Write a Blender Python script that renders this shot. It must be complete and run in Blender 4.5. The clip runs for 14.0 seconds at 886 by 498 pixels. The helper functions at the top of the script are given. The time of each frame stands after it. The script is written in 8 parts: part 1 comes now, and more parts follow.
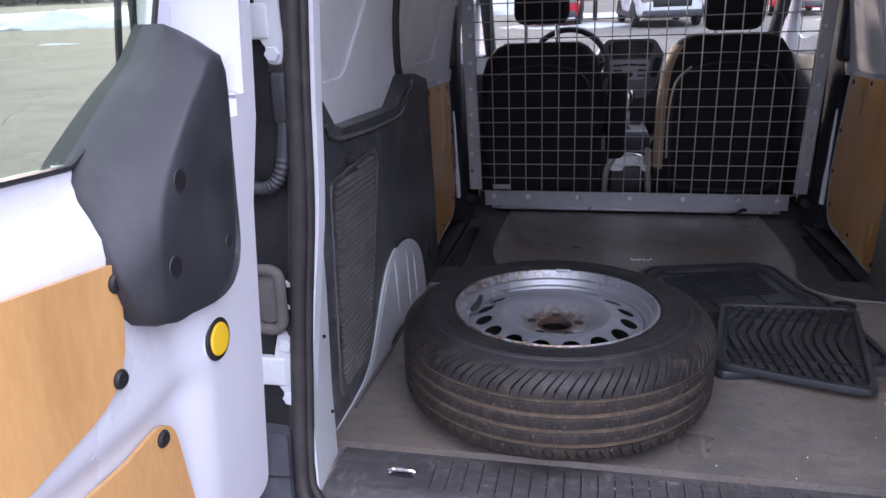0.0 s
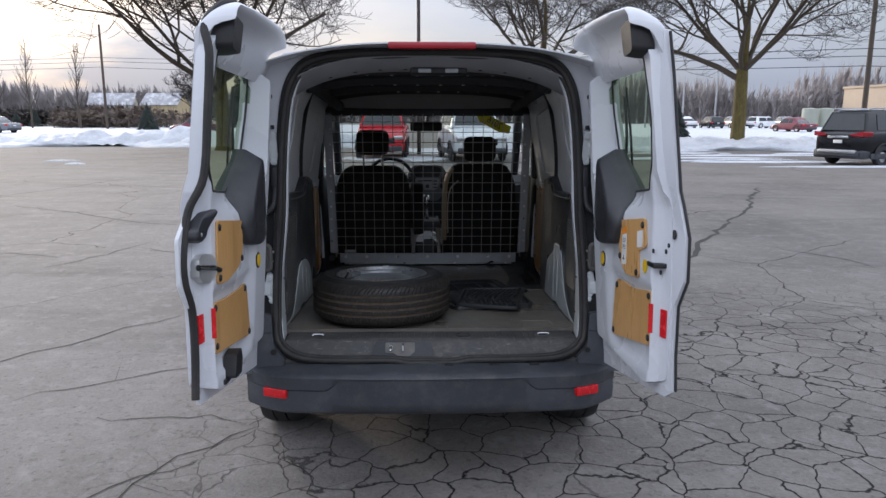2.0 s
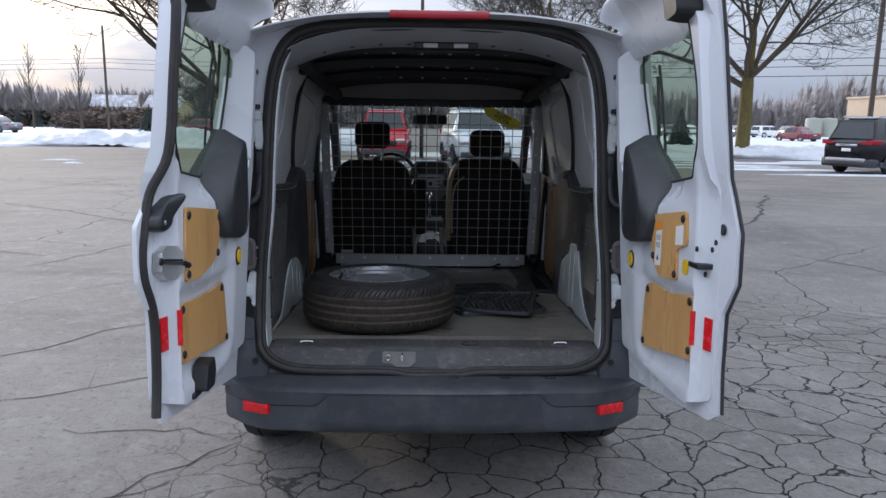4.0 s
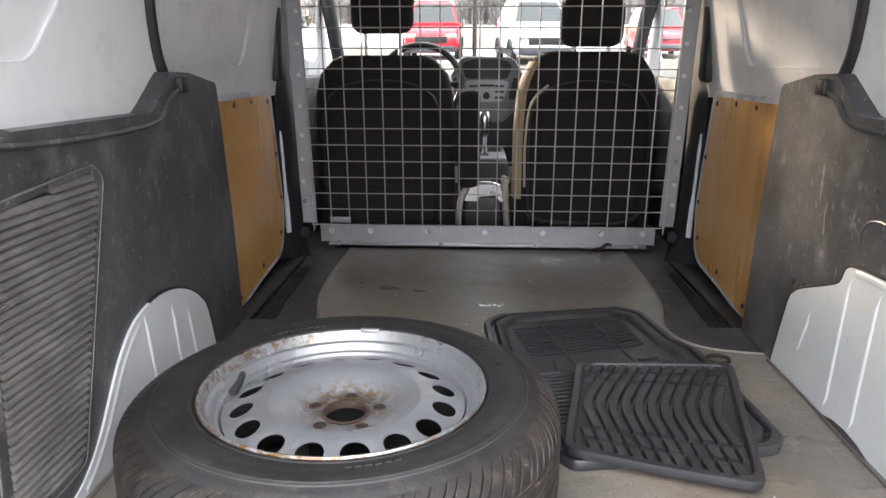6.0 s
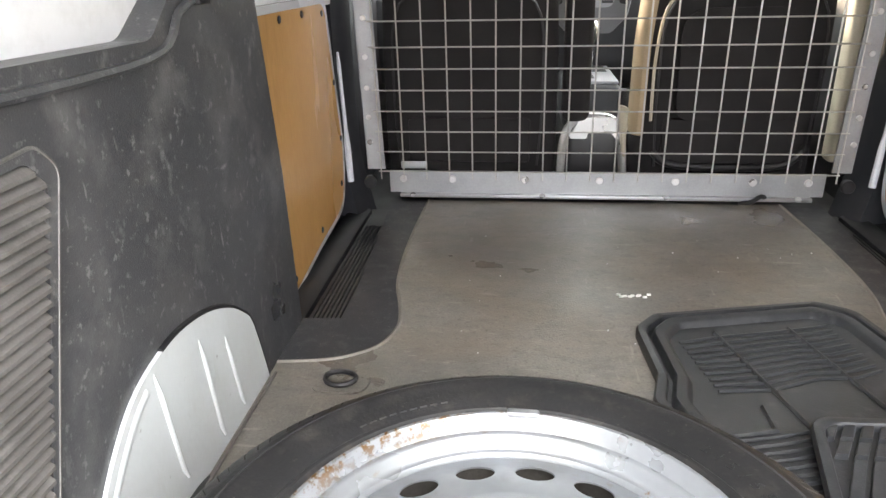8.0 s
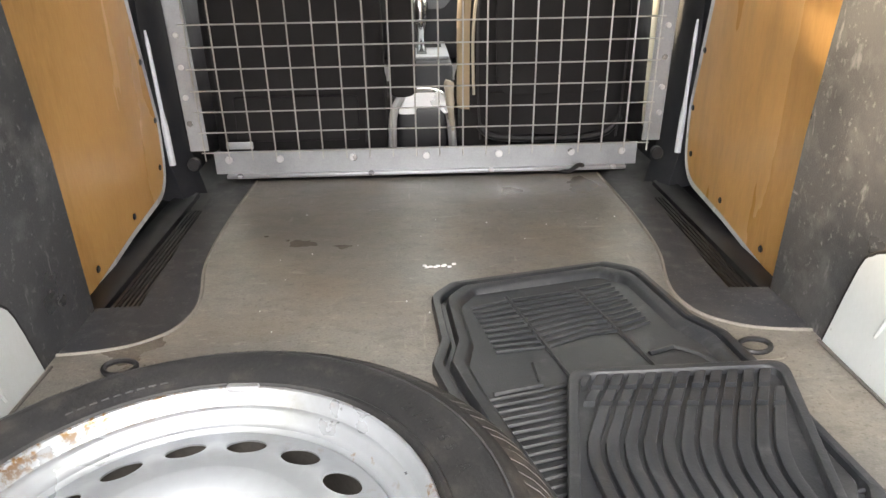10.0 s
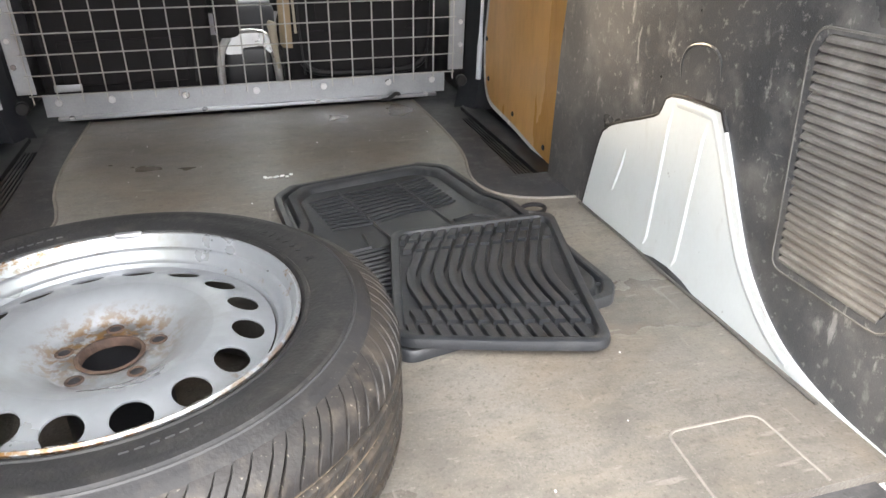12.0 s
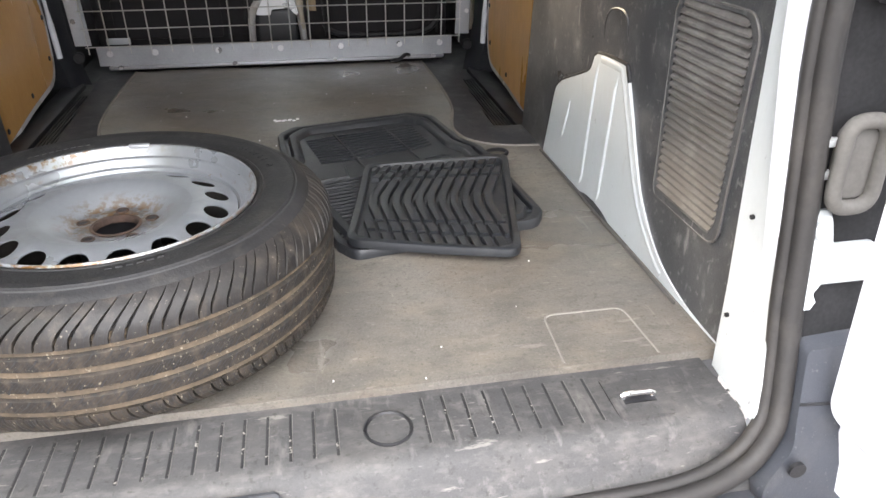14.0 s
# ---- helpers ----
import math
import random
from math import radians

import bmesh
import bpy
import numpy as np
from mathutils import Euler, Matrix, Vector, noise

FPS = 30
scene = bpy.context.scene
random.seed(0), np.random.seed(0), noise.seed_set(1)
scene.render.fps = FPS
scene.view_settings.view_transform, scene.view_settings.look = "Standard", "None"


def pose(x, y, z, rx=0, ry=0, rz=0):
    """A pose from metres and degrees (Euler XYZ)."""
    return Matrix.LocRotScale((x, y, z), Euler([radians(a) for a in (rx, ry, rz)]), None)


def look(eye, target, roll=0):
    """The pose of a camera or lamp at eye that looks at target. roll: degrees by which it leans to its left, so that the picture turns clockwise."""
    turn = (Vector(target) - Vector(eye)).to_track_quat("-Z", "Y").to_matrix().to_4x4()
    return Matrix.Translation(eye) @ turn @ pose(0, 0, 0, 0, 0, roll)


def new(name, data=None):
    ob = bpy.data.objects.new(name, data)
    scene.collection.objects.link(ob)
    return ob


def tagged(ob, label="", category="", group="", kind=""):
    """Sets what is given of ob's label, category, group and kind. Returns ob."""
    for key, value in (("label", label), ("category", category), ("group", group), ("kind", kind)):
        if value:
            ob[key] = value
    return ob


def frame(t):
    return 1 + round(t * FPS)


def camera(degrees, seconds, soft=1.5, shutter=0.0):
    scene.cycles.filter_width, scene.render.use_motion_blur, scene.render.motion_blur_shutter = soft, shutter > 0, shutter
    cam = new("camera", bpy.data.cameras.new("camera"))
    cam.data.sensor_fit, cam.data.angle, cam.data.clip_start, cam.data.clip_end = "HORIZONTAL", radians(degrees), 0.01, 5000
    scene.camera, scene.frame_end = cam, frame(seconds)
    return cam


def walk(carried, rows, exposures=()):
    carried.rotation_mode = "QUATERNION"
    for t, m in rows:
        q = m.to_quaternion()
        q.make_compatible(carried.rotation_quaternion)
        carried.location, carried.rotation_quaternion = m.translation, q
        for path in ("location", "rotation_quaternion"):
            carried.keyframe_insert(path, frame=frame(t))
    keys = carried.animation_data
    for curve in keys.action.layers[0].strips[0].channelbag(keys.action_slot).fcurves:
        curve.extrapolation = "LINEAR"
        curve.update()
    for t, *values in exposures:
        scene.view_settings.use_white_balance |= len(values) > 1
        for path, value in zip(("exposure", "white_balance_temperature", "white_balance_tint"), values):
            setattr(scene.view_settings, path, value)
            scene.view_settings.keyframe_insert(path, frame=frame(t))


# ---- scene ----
cam = camera(64.0, 14.0)
PATH = [
    (0, (-0.172, -1.111, 1.377), (-0.573, 0.754, 0.775), -1.8),
    (0.5, (-0.02, -1.515, 1.388), (-0.199, 0.406, 0.863), -1.4),
    (0.9, (-0.061, -1.897, 1.403), (-0.025, 0.046, 0.93), 0.1),
    (1, (-0.024, -2.014, 1.362), (-0.021, -0.054, 0.963), -0.4),
    (1.5, (-0.052, -2.548, 1.358), (-0.004, -0.573, 1.045), -0.0),
    (2, (-0.033, -3.097, 1.367), (0.022, -1.115, 1.104), 0.0),
    (2.5, (-0.055, -3.501, 1.357), (0.005, -1.516, 1.122), 0.1),
    (2.7, (-0.06, -3.584, 1.36), (0.002, -1.598, 1.131), 0.4),
    (4.8, (0.015, -1.826, 1.283), (0.059, 0.151, 0.98), 1.0),
    (5, (0.038, -1.599, 1.318), (0.057, 0.37, 0.968), 0.9),
    (5.5, (-0.01, -1.074, 1.283), (-0.033, 0.882, 0.867), 0.4),
    (6, (-0.037, -0.657, 1.276), (-0.13, 1.273, 0.759), 0.1),
    (6.5, (-0.064, -0.341, 1.268), (-0.231, 1.565, 0.685), -0.5),
    (7, (-0.204, -0.168, 1.265), (-0.426, 1.705, 0.6), -0.8),
    (7.2, (-0.269, -0.134, 1.256), (-0.5, 1.73, 0.568), -1.0),
    (9.3, (-0.118, -0.083, 1.248), (-0.187, 1.752, 0.456), -1.1),
    (9.5, (-0.096, -0.085, 1.245), (-0.13, 1.751, 0.451), -1.0),
    (10, (-0.032, -0.097, 1.241), (0.033, 1.732, 0.435), -0.9),
    (10.5, (0.041, -0.134, 1.236), (0.229, 1.677, 0.408), -1.0),
    (11, (0.103, -0.166, 1.254), (0.441, 1.61, 0.398), -0.7),
    (11.5, (0.054, -0.269, 1.232), (0.511, 1.47, 0.358), -0.3),
    (12, (-0.059, -0.41, 1.215), (0.44, 1.308, 0.32), 0.2),
    (12.5, (-0.134, -0.5, 1.222), (0.332, 1.219, 0.312), 0.8),
    (13, (-0.138, -0.574, 1.238), (0.237, 1.16, 0.314), 1.2),
    (13.5, (-0.041, -0.666, 1.248), (0.218, 1.08, 0.309), 0.8),
    (14, (0.071, -0.726, 1.244), (0.414, 0.995, 0.285), 0.5),
]

EXPOSURES = [(0.0, 1.64, 6000, 29), (0.5, 1.82, 6350, 23), (1.0, 1.40, 6350, 16), (1.5, 0.60, 6200, 11), (2.0, 0.14, 6150, 13), (2.7, 0.0, 5950, 12), (4.8, 0.93, 5950, 12), (5.5, 2.22, 6550, 16), (6.5, 3.40, 7250, 16), (7.2, 3.90, 7200, 12), (9.5, 4.05, 7800, 13), (10.5, 4.16, 7450, 12), (11.5, 3.96, 7300, 12), (12.5, 3.40, 7150, 12), (13.3, 3.32, 7100, 12), (14.0, 3.08, 7100, 13)]

# The van stands nose down; its own frame has the load floor level.
RAKE = Matrix.Translation((0, 0.6, 0)) @ Matrix.Rotation(radians(-3.1), 4, "X") @ Matrix.Translation((0, -0.6, 0.035))
walk(cam, [(t, RAKE @ look(eye, target, roll)) for t, eye, target, roll in PATH], EXPOSURES)

# ---- world and sun ----
world = bpy.data.worlds.new("overcast_sky")
scene.world = world
world.use_nodes = True
wn, wl = world.node_tree.nodes, world.node_tree.links
sky = wn.new("ShaderNodeTexSky")
sky.sky_type, sky.sun_disc = "NISHITA", False
SUN_EL, SUN_AZ = radians(13), radians(-31)          # azimuth from +y towards +x
sky.sun_elevation, sky.sun_rotation = SUN_EL, SUN_AZ
sky.air_density, sky.dust_density, sky.ozone_density = 1.0, 3.0, 1.0
wco = wn.new("ShaderNodeTexCoord")
wmap = wn.new("ShaderNodeMapping")
wmap.inputs["Scale"].default_value = (1.0, 1.0, 3.2)
wnoise = wn.new("ShaderNodeTexNoise")
wnoise.inputs["Scale"].default_value, wnoise.inputs["Detail"].default_value = 2.6, 7.0
wramp = wn.new("ShaderNodeValToRGB")
wramp.color_ramp.elements[0].position, wramp.color_ramp.elements[0].color = 0.36, (0.70, 0.70, 0.70, 1)
wramp.color_ramp.elements[1].position, wramp.color_ramp.elements[1].color = 0.62, (0.97, 0.97, 0.97, 1)
wmix = wn.new("ShaderNodeMix")
wmix.data_type = "RGBA"
wsep = wn.new("ShaderNodeSeparateXYZ")
wup = wn.new("ShaderNodeValToRGB")                 # cloud brightness from the horizon to overhead
wup.color_ramp.elements[0].position, wup.color_ramp.elements[0].color = 0.04, (0.255, 0.265, 0.285, 1)
wup.color_ramp.elements[1].position, wup.color_ramp.elements[1].color = 0.66, (1.15, 1.15, 1.15, 1)
wmul = wn.new("ShaderNodeMix")
wmul.data_type, wmul.blend_type = "RGBA", "MULTIPLY"
wmul.inputs["Factor"].default_value = 1.0
wmul.inputs["B"].default_value = (14.6, 15.4, 16.8, 1)
wl.new(wco.outputs["Generated"], wsep.inputs["Vector"])
wl.new(wsep.outputs["Z"], wup.inputs["Fac"])
wl.new(wup.outputs["Color"], wmul.inputs["A"])
wdot = wn.new("ShaderNodeVectorMath")              # thin bright cloud round the sun
wdot.operation = "DOT_PRODUCT"
wdot.inputs[1].default_value = (math.sin(SUN_AZ) * math.cos(SUN_EL), math.cos(SUN_AZ) * math.cos(SUN_EL), math.sin(SUN_EL))
wglow = wn.new("ShaderNodeMapRange")
wglow.inputs["From Min"].default_value, wglow.inputs["From Max"].default_value = 0.978, 1.0
wglow.inputs["To Min"].default_value, wglow.inputs["To Max"].default_value = 1.0, 1.8
wgain = wn.new("ShaderNodeVectorMath")
wgain.operation = "SCALE"
wl.new(wco.outputs["Generated"], wdot.inputs[0])
wl.new(wdot.outputs["Value"], wglow.inputs["Value"])
wl.new(wmul.outputs["Result"], wgain.inputs["Vector"])
wl.new(wglow.outputs["Result"], wgain.inputs["Scale"])
wside = wn.new("ShaderNodeMapRange")               # the cloud is a little thicker to the east
wside.inputs["From Min"].default_value, wside.inputs["From Max"].default_value = -1.0, 1.0
wside.inputs["To Min"].default_value, wside.inputs["To Max"].default_value = 1.0, 0.89
wthin = wn.new("ShaderNodeVectorMath")
wthin.operation = "SCALE"
wl.new(wsep.outputs["X"], wside.inputs["Value"])
wl.new(wgain.outputs["Vector"], wthin.inputs["Vector"])
wl.new(wside.outputs["Result"], wthin.inputs["Scale"])
wl.new(wthin.outputs["Vector"], wmix.inputs["B"])
wl.new(wco.outputs["Generated"], wmap.inputs["Vector"])
wl.new(wmap.outputs["Vector"], wnoise.inputs["Vector"])
wl.new(wnoise.outputs["Fac"], wramp.inputs["Fac"])
wl.new(wramp.outputs["Color"], wmix.inputs["Factor"])
wl.new(sky.outputs["Color"], wmix.inputs["A"])
wl.new(wmix.outputs["Result"], wn["Background"].inputs["Color"])
wn["Background"].inputs["Strength"].default_value = 0.11

sun = new("sun", bpy.data.lights.new("sun", "SUN"))
sun.data.energy, sun.data.angle, sun.data.color = 2.2, radians(5), (1.0, 0.86, 0.68)
sun_from = Vector((math.sin(SUN_AZ) * math.cos(SUN_EL), math.cos(SUN_AZ) * math.cos(SUN_EL), math.sin(SUN_EL)))
sun.matrix_world = look(sun_from * 40, (0, 0, 0))


# ---- materials ----
def mat(name, col, rough=0.5, metal=0.0, var=0.12, scale=6.0, bump=0.1, grain=180.0, spec=0.5, stain=None, stain_amount=0.4, stain_scale=9.0, rvar=0.12, stretch=(1, 1, 1), dist=0.002, marks=()):
    """Base colour with broad variation, fine grain in relief, and an optional stain colour in patches."""
    m = bpy.data.materials.new(name)
    m.use_nodes = True
    n, l = m.node_tree.nodes, m.node_tree.links
    b = n["Principled BSDF"]
    co = n.new("ShaderNodeTexCoord")
    mp = n.new("ShaderNodeMapping")
    mp.inputs["Scale"].default_value = stretch
    l.new(co.outputs["Object"], mp.inputs["Vector"])
    broad = n.new("ShaderNodeTexNoise")
    broad.inputs["Scale"].default_value, broad.inputs["Detail"].default_value = scale, 6
    fine = n.new("ShaderNodeTexNoise")
    fine.inputs["Scale"].default_value, fine.inputs["Detail"].default_value = grain, 3
    l.new(mp.outputs["Vector"], broad.inputs["Vector"])
    l.new(mp.outputs["Vector"], fine.inputs["Vector"])
    ramp = n.new("ShaderNodeValToRGB")
    ramp.color_ramp.elements[0].position, ramp.color_ramp.elements[1].position = 0.3, 0.7
    ramp.color_ramp.elements[0].color = (*[c * (1 - var) for c in col], 1)
    ramp.color_ramp.elements[1].color = (*[min(1, c * (1 + var)) for c in col], 1)
    l.new(broad.outputs["Fac"], ramp.inputs["Fac"])
    out = ramp.outputs["Color"]
    mixf = n.new("ShaderNodeMix")
    mixf.data_type, mixf.blend_type = "RGBA", "OVERLAY"
    mixf.inputs["Factor"].default_value = min(1.0, var * 1.5)
    l.new(out, mixf.inputs["A"])
    l.new(fine.outputs["Color"], mixf.inputs["B"])
    fbw = n.new("ShaderNodeRGBToBW")
    l.new(fine.outputs["Color"], fbw.inputs["Color"])
    l.new(fbw.outputs["Val"], mixf.inputs["B"])
    out = mixf.outputs["Result"]
    if stain:
        sn = n.new("ShaderNodeTexNoise")
        sn.inputs["Scale"].default_value, sn.inputs["Detail"].default_value, sn.inputs["Roughness"].default_value = stain_scale, 9, 0.68
        l.new(mp.outputs["Vector"], sn.inputs["Vector"])
        sr = n.new("ShaderNodeMapRange")
        sr.inputs["From Min"].default_value, sr.inputs["From Max"].default_value = 0.5, 0.72
        sr.inputs["To Max"].default_value = stain_amount
        l.new(sn.outputs["Fac"], sr.inputs["Value"])
        sm = n.new("ShaderNodeMix")
        sm.data_type = "RGBA"
        sm.inputs["B"].default_value = (*stain, 1)
        l.new(sr.outputs["Result"], sm.inputs["Factor"])
        l.new(out, sm.inputs["A"])
        out = sm.outputs["Result"]
    for mcol, amount, mscale, lo, hi, mstretch in marks:
        mm = n.new("ShaderNodeMapping")
        mm.inputs["Scale"].default_value, mm.inputs["Rotation"].default_value = mstretch, (0.3, 0.2, 0.5)
        l.new(co.outputs["Object"], mm.inputs["Vector"])
        mn = n.new("ShaderNodeTexNoise")
        mn.inputs["Scale"].default_value, mn.inputs["Detail"].default_value, mn.inputs["Roughness"].default_value = mscale, 5, 0.6
        l.new(mm.outputs["Vector"], mn.inputs["Vector"])
        mr = n.new("ShaderNodeMapRange")
        mr.inputs["From Min"].default_value, mr.inputs["From Max"].default_value, mr.inputs["To Max"].default_value = lo, hi, amount
        l.new(mn.outputs["Fac"], mr.inputs["Value"])
        mk = n.new("ShaderNodeMix")
        mk.data_type = "RGBA"
        mk.inputs["B"].default_value = (*mcol, 1)
        l.new(mr.outputs["Result"], mk.inputs["Factor"])
        l.new(out, mk.inputs["A"])
        out = mk.outputs["Result"]
    l.new(out, b.inputs["Base Color"])
    rr = n.new("ShaderNodeMapRange")
    rr.inputs["From Min"].default_value, rr.inputs["From Max"].default_value = 0.3, 0.7
    rr.inputs["To Min"].default_value, rr.inputs["To Max"].default_value = max(0.03, rough - rvar), min(1, rough + rvar)
    l.new(broad.outputs["Fac"], rr.inputs["Value"])
    l.new(rr.outputs["Result"], b.inputs["Roughness"])
    b.inputs["Metallic"].default_value = metal
    b.inputs["Specular IOR Level"].default_value = spec
    if bump:
        bp = n.new("ShaderNodeBump")
        bp.inputs["Strength"].default_value, bp.inputs["Distance"].default_value = bump, dist
        l.new(fine.outputs["Fac"], bp.inputs["Height"])
        l.new(bp.outputs["Normal"], b.inputs["Normal"])
    return m


def glass(name, tint, rough=0.0):
    m = bpy.data.materials.new(name)
    m.use_nodes = True
    n, l = m.node_tree.nodes, m.node_tree.links
    n.remove(n["Principled BSDF"])
    tr = n.new("ShaderNodeBsdfTransparent")
    tr.inputs["Color"].default_value = (*tint, 1)
    gl = n.new("ShaderNodeBsdfGlossy")
    gl.inputs["Roughness"].default_value = 0.03
    mx = n.new("ShaderNodeMixShader")
    mx.inputs["Fac"].default_value = 0.05
    l.new(tr.outputs["BSDF"], mx.inputs[1])
    l.new(gl.outputs["BSDF"], mx.inputs[2])
    l.new(mx.outputs["Shader"], n["Material Output"].inputs["Surface"])
    return m


M_WHITE = mat("white_paint", (0.625, 0.64, 0.68), 0.30, var=0.03, scale=3, bump=0.03, grain=60, stain=(0.52, 0.50, 0.47), stain_amount=0.10, stain_scale=5)
M_ARCH = mat("dusty_white_paint", (0.49, 0.52, 0.53), 0.40, var=0.04, scale=6, bump=0.05, stain=(0.38, 0.36, 0.32), stain_amount=0.22, stain_scale=8, stretch=(1, 1, 0.5), marks=[((0.30, 0.285, 0.26), 0.22, 30, 0.60, 0.75, (1, 1, 0.4)), ((0.10, 0.09, 0.08), 0.6, 70, 0.69, 0.73, (1, 1, 0.5))])
M_INNER = mat("grey_primer_paint", (0.78, 0.79, 0.80), 0.40, var=0.05, scale=4, bump=0.05, stain=(0.30, 0.29, 0.28), stain_amount=0.25)
M_TRIM = mat("scuffed_charcoal_plastic", (0.047, 0.049, 0.053), 0.37, var=0.2, scale=4, bump=0.35, grain=420, stain=(0.125, 0.122, 0.12), stain_amount=0.45, stain_scale=5, dist=0.001, marks=[((0.17, 0.168, 0.165), 0.5, 11, 0.52, 0.74, (1, 1, 1)), ((0.30, 0.295, 0.29), 0.45, 30, 0.61, 0.74, (1, 1, 0.6)), ((0.27, 0.265, 0.26), 0.5, 75, 0.60, 0.70, (1, 1, 1)), ((0.36, 0.35, 0.34), 0.4, 40, 0.655, 0.70, (1, 1, 0.2)), ((0.34, 0.33, 0.32), 0.45, 26, 0.69, 0.74, (1, 0.25, 1.3)), ((0.30, 0.29, 0.28), 0.5, 230, 0.66, 0.74, (1, 1, 1))])
M_PLASTIC = mat("charcoal_plastic", (0.026, 0.0275, 0.032), 0.5, var=0.12, scale=6, bump=0.3, grain=420, stain=(0.10, 0.10, 0.10), stain_amount=0.25, dist=0.001)
M_BUMPER = mat("grey_bumper_plastic", (0.042, 0.046, 0.056), 0.55, var=0.15, scale=4, bump=0.25, grain=350, stain=(0.13, 0.125, 0.12), stain_amount=0.4, dist=0.001, marks=[((0.11, 0.108, 0.105), 0.3, 18, 0.50, 0.80, (1, 1, 1)), ((0.18, 0.175, 0.17), 0.35, 140, 0.63, 0.72, (1, 1, 1))])
M_BLACK = mat("black_plastic", (0.012, 0.012, 0.014), 0.5, var=0.1, bump=0.15, grain=300)
M_RUBBER = mat("black_rubber", (0.019, 0.019, 0.021), 0.6, var=0.2, scale=12, bump=0.25, grain=260, stain=(0.055, 0.052, 0.05), stain_amount=0.4, stain_scale=14)
M_SEAL = mat("rubber_seal", (0.020, 0.0185, 0.018), 0.62, var=0.2, scale=14, bump=0.2, stain=(0.075, 0.066, 0.058), stain_amount=0.4)
M_FLOOR = mat("worn_vinyl_floor", (0.156, 0.143, 0.126), 0.42, var=0.30, scale=3.0, bump=0.5, grain=240, stain=(0.215, 0.195, 0.165), stain_amount=0.5, stain_scale=5.5, rvar=0.2, dist=0.0015, marks=[((0.075, 0.070, 0.066), 0.65, 5, 0.47, 0.80, (1, 0.7, 1)), ((0.215, 0.185, 0.145), 0.45, 19, 0.46, 0.70, (0.5, 1, 1)), ((0.085, 0.076, 0.068), 0.50, 42, 0.50, 0.70, (0.45, 1, 1)), ((0.36, 0.33, 0.29), 0.35, 85, 0.62, 0.72, (0.4, 1, 1)), ((0.33, 0.31, 0.28), 0.40, 260, 0.60, 0.74, (1, 1, 1)), ((0.055, 0.050, 0.046), 0.55, 310, 0.58, 0.70, (1, 1, 1)), ((0.165, 0.120, 0.080), 0.42, 2.6, 0.50, 0.66, (1, 1, 1)), ((0.38, 0.35, 0.31), 0.30, 55, 0.635, 0.70, (0.16, 1, 1)), ((0.36, 0.33, 0.29), 0.25, 48, 0.65, 0.70, (1, 0.14, 1)), ((0.070, 0.060, 0.050), 0.5, 125, 0.57, 0.66, (1, 1, 1))])
M_BORDER = mat("dusty_black_floor_edge", (0.030, 0.031, 0.036), 0.62, var=0.2, scale=6, bump=0.35, grain=300, stain=(0.10, 0.095, 0.09), stain_amount=0.35, marks=[((0.10, 0.112, 0.108), 0.4, 30, 0.52, 0.70, (1, 1, 1)), ((0.30, 0.28, 0.26), 0.5, 190, 0.63, 0.72, (1, 1, 1))])
M_SILL = mat("dusty_sill_plastic", (0.050, 0.049, 0.050), 0.66, var=0.18, scale=8, bump=0.3, grain=380, stain=(0.14, 0.13, 0.12), stain_amount=0.35, stain_scale=10, dist=0.001, marks=[((0.15, 0.14, 0.13), 0.4, 60, 0.50, 0.74, (0.4, 1, 1)), ((0.34, 0.32, 0.30), 0.10, 170, 0.62, 0.72, (1, 1, 1)), ((0.24, 0.225, 0.21), 0.28, 32, 0.58, 0.70, (1, 0.35, 1)), ((0.34, 0.32, 0.29), 0.32, 70, 0.645, 0.70, (0.2, 1, 1)), ((0.020, 0.019, 0.018), 0.5, 90, 0.58, 0.68, (1, 1, 1))])
M_GROOVE = mat("dusty_groove", (0.016, 0.016, 0.017), 0.7, var=0.2, scale=20, bump=0.2, stain=(0.05, 0.048, 0.045), stain_amount=0.4, stain_scale=40, marks=[((0.32, 0.30, 0.27), 0.8, 110, 0.60, 0.66, (1, 1, 1))])
M_STEEL = mat("galvanised_steel", (0.36, 0.37, 0.385), 0.42, metal=0.7, var=0.1, scale=14, bump=0.08)
M_WIRE = mat("bare_steel_wire", (0.46, 0.45, 0.43), 0.42, metal=0.6, var=0.12, scale=20, bump=0.0)
M_BOLT = mat("zinc_bolt", (0.62, 0.62, 0.62), 0.35, metal=0.7, var=0.08, bump=0.0)
M_CHROME = mat("bright_chrome", (0.75, 0.75, 0.76), 0.16, metal=1.0, var=0.05, bump=0.0, rvar=0.05)
M_RIM = mat("silver_wheel_paint", (0.42, 0.44, 0.47), 0.36, metal=0.5, var=0.07, scale=5, bump=0.06, grain=90, stain=(0.30, 0.29, 0.25), stain_amount=0.28, stain_scale=6)
M_RUST = mat("rusty_steel", (0.040, 0.023, 0.017), 0.85, metal=0.15, var=0.5, scale=30, bump=0.8, grain=120, stain=(0.13, 0.075, 0.04), stain_amount=0.5, stain_scale=40)
M_TREAD = mat("muddy_tyre_rubber", (0.017, 0.013, 0.0095), 0.8, var=0.35, scale=14, bump=0.6, grain=160, stain=(0.055, 0.041, 0.029), stain_amount=0.6, stain_scale=26, marks=[((0.055, 0.042, 0.031), 0.65, 60, 0.47, 0.62, (1, 1, 0.5)), ((0.010, 0.010, 0.010), 0.7, 95, 0.50, 0.62, (1, 1, 0.6)), ((0.30, 0.26, 0.20), 0.6, 230, 0.63, 0.69, (1, 1, 0.5))])
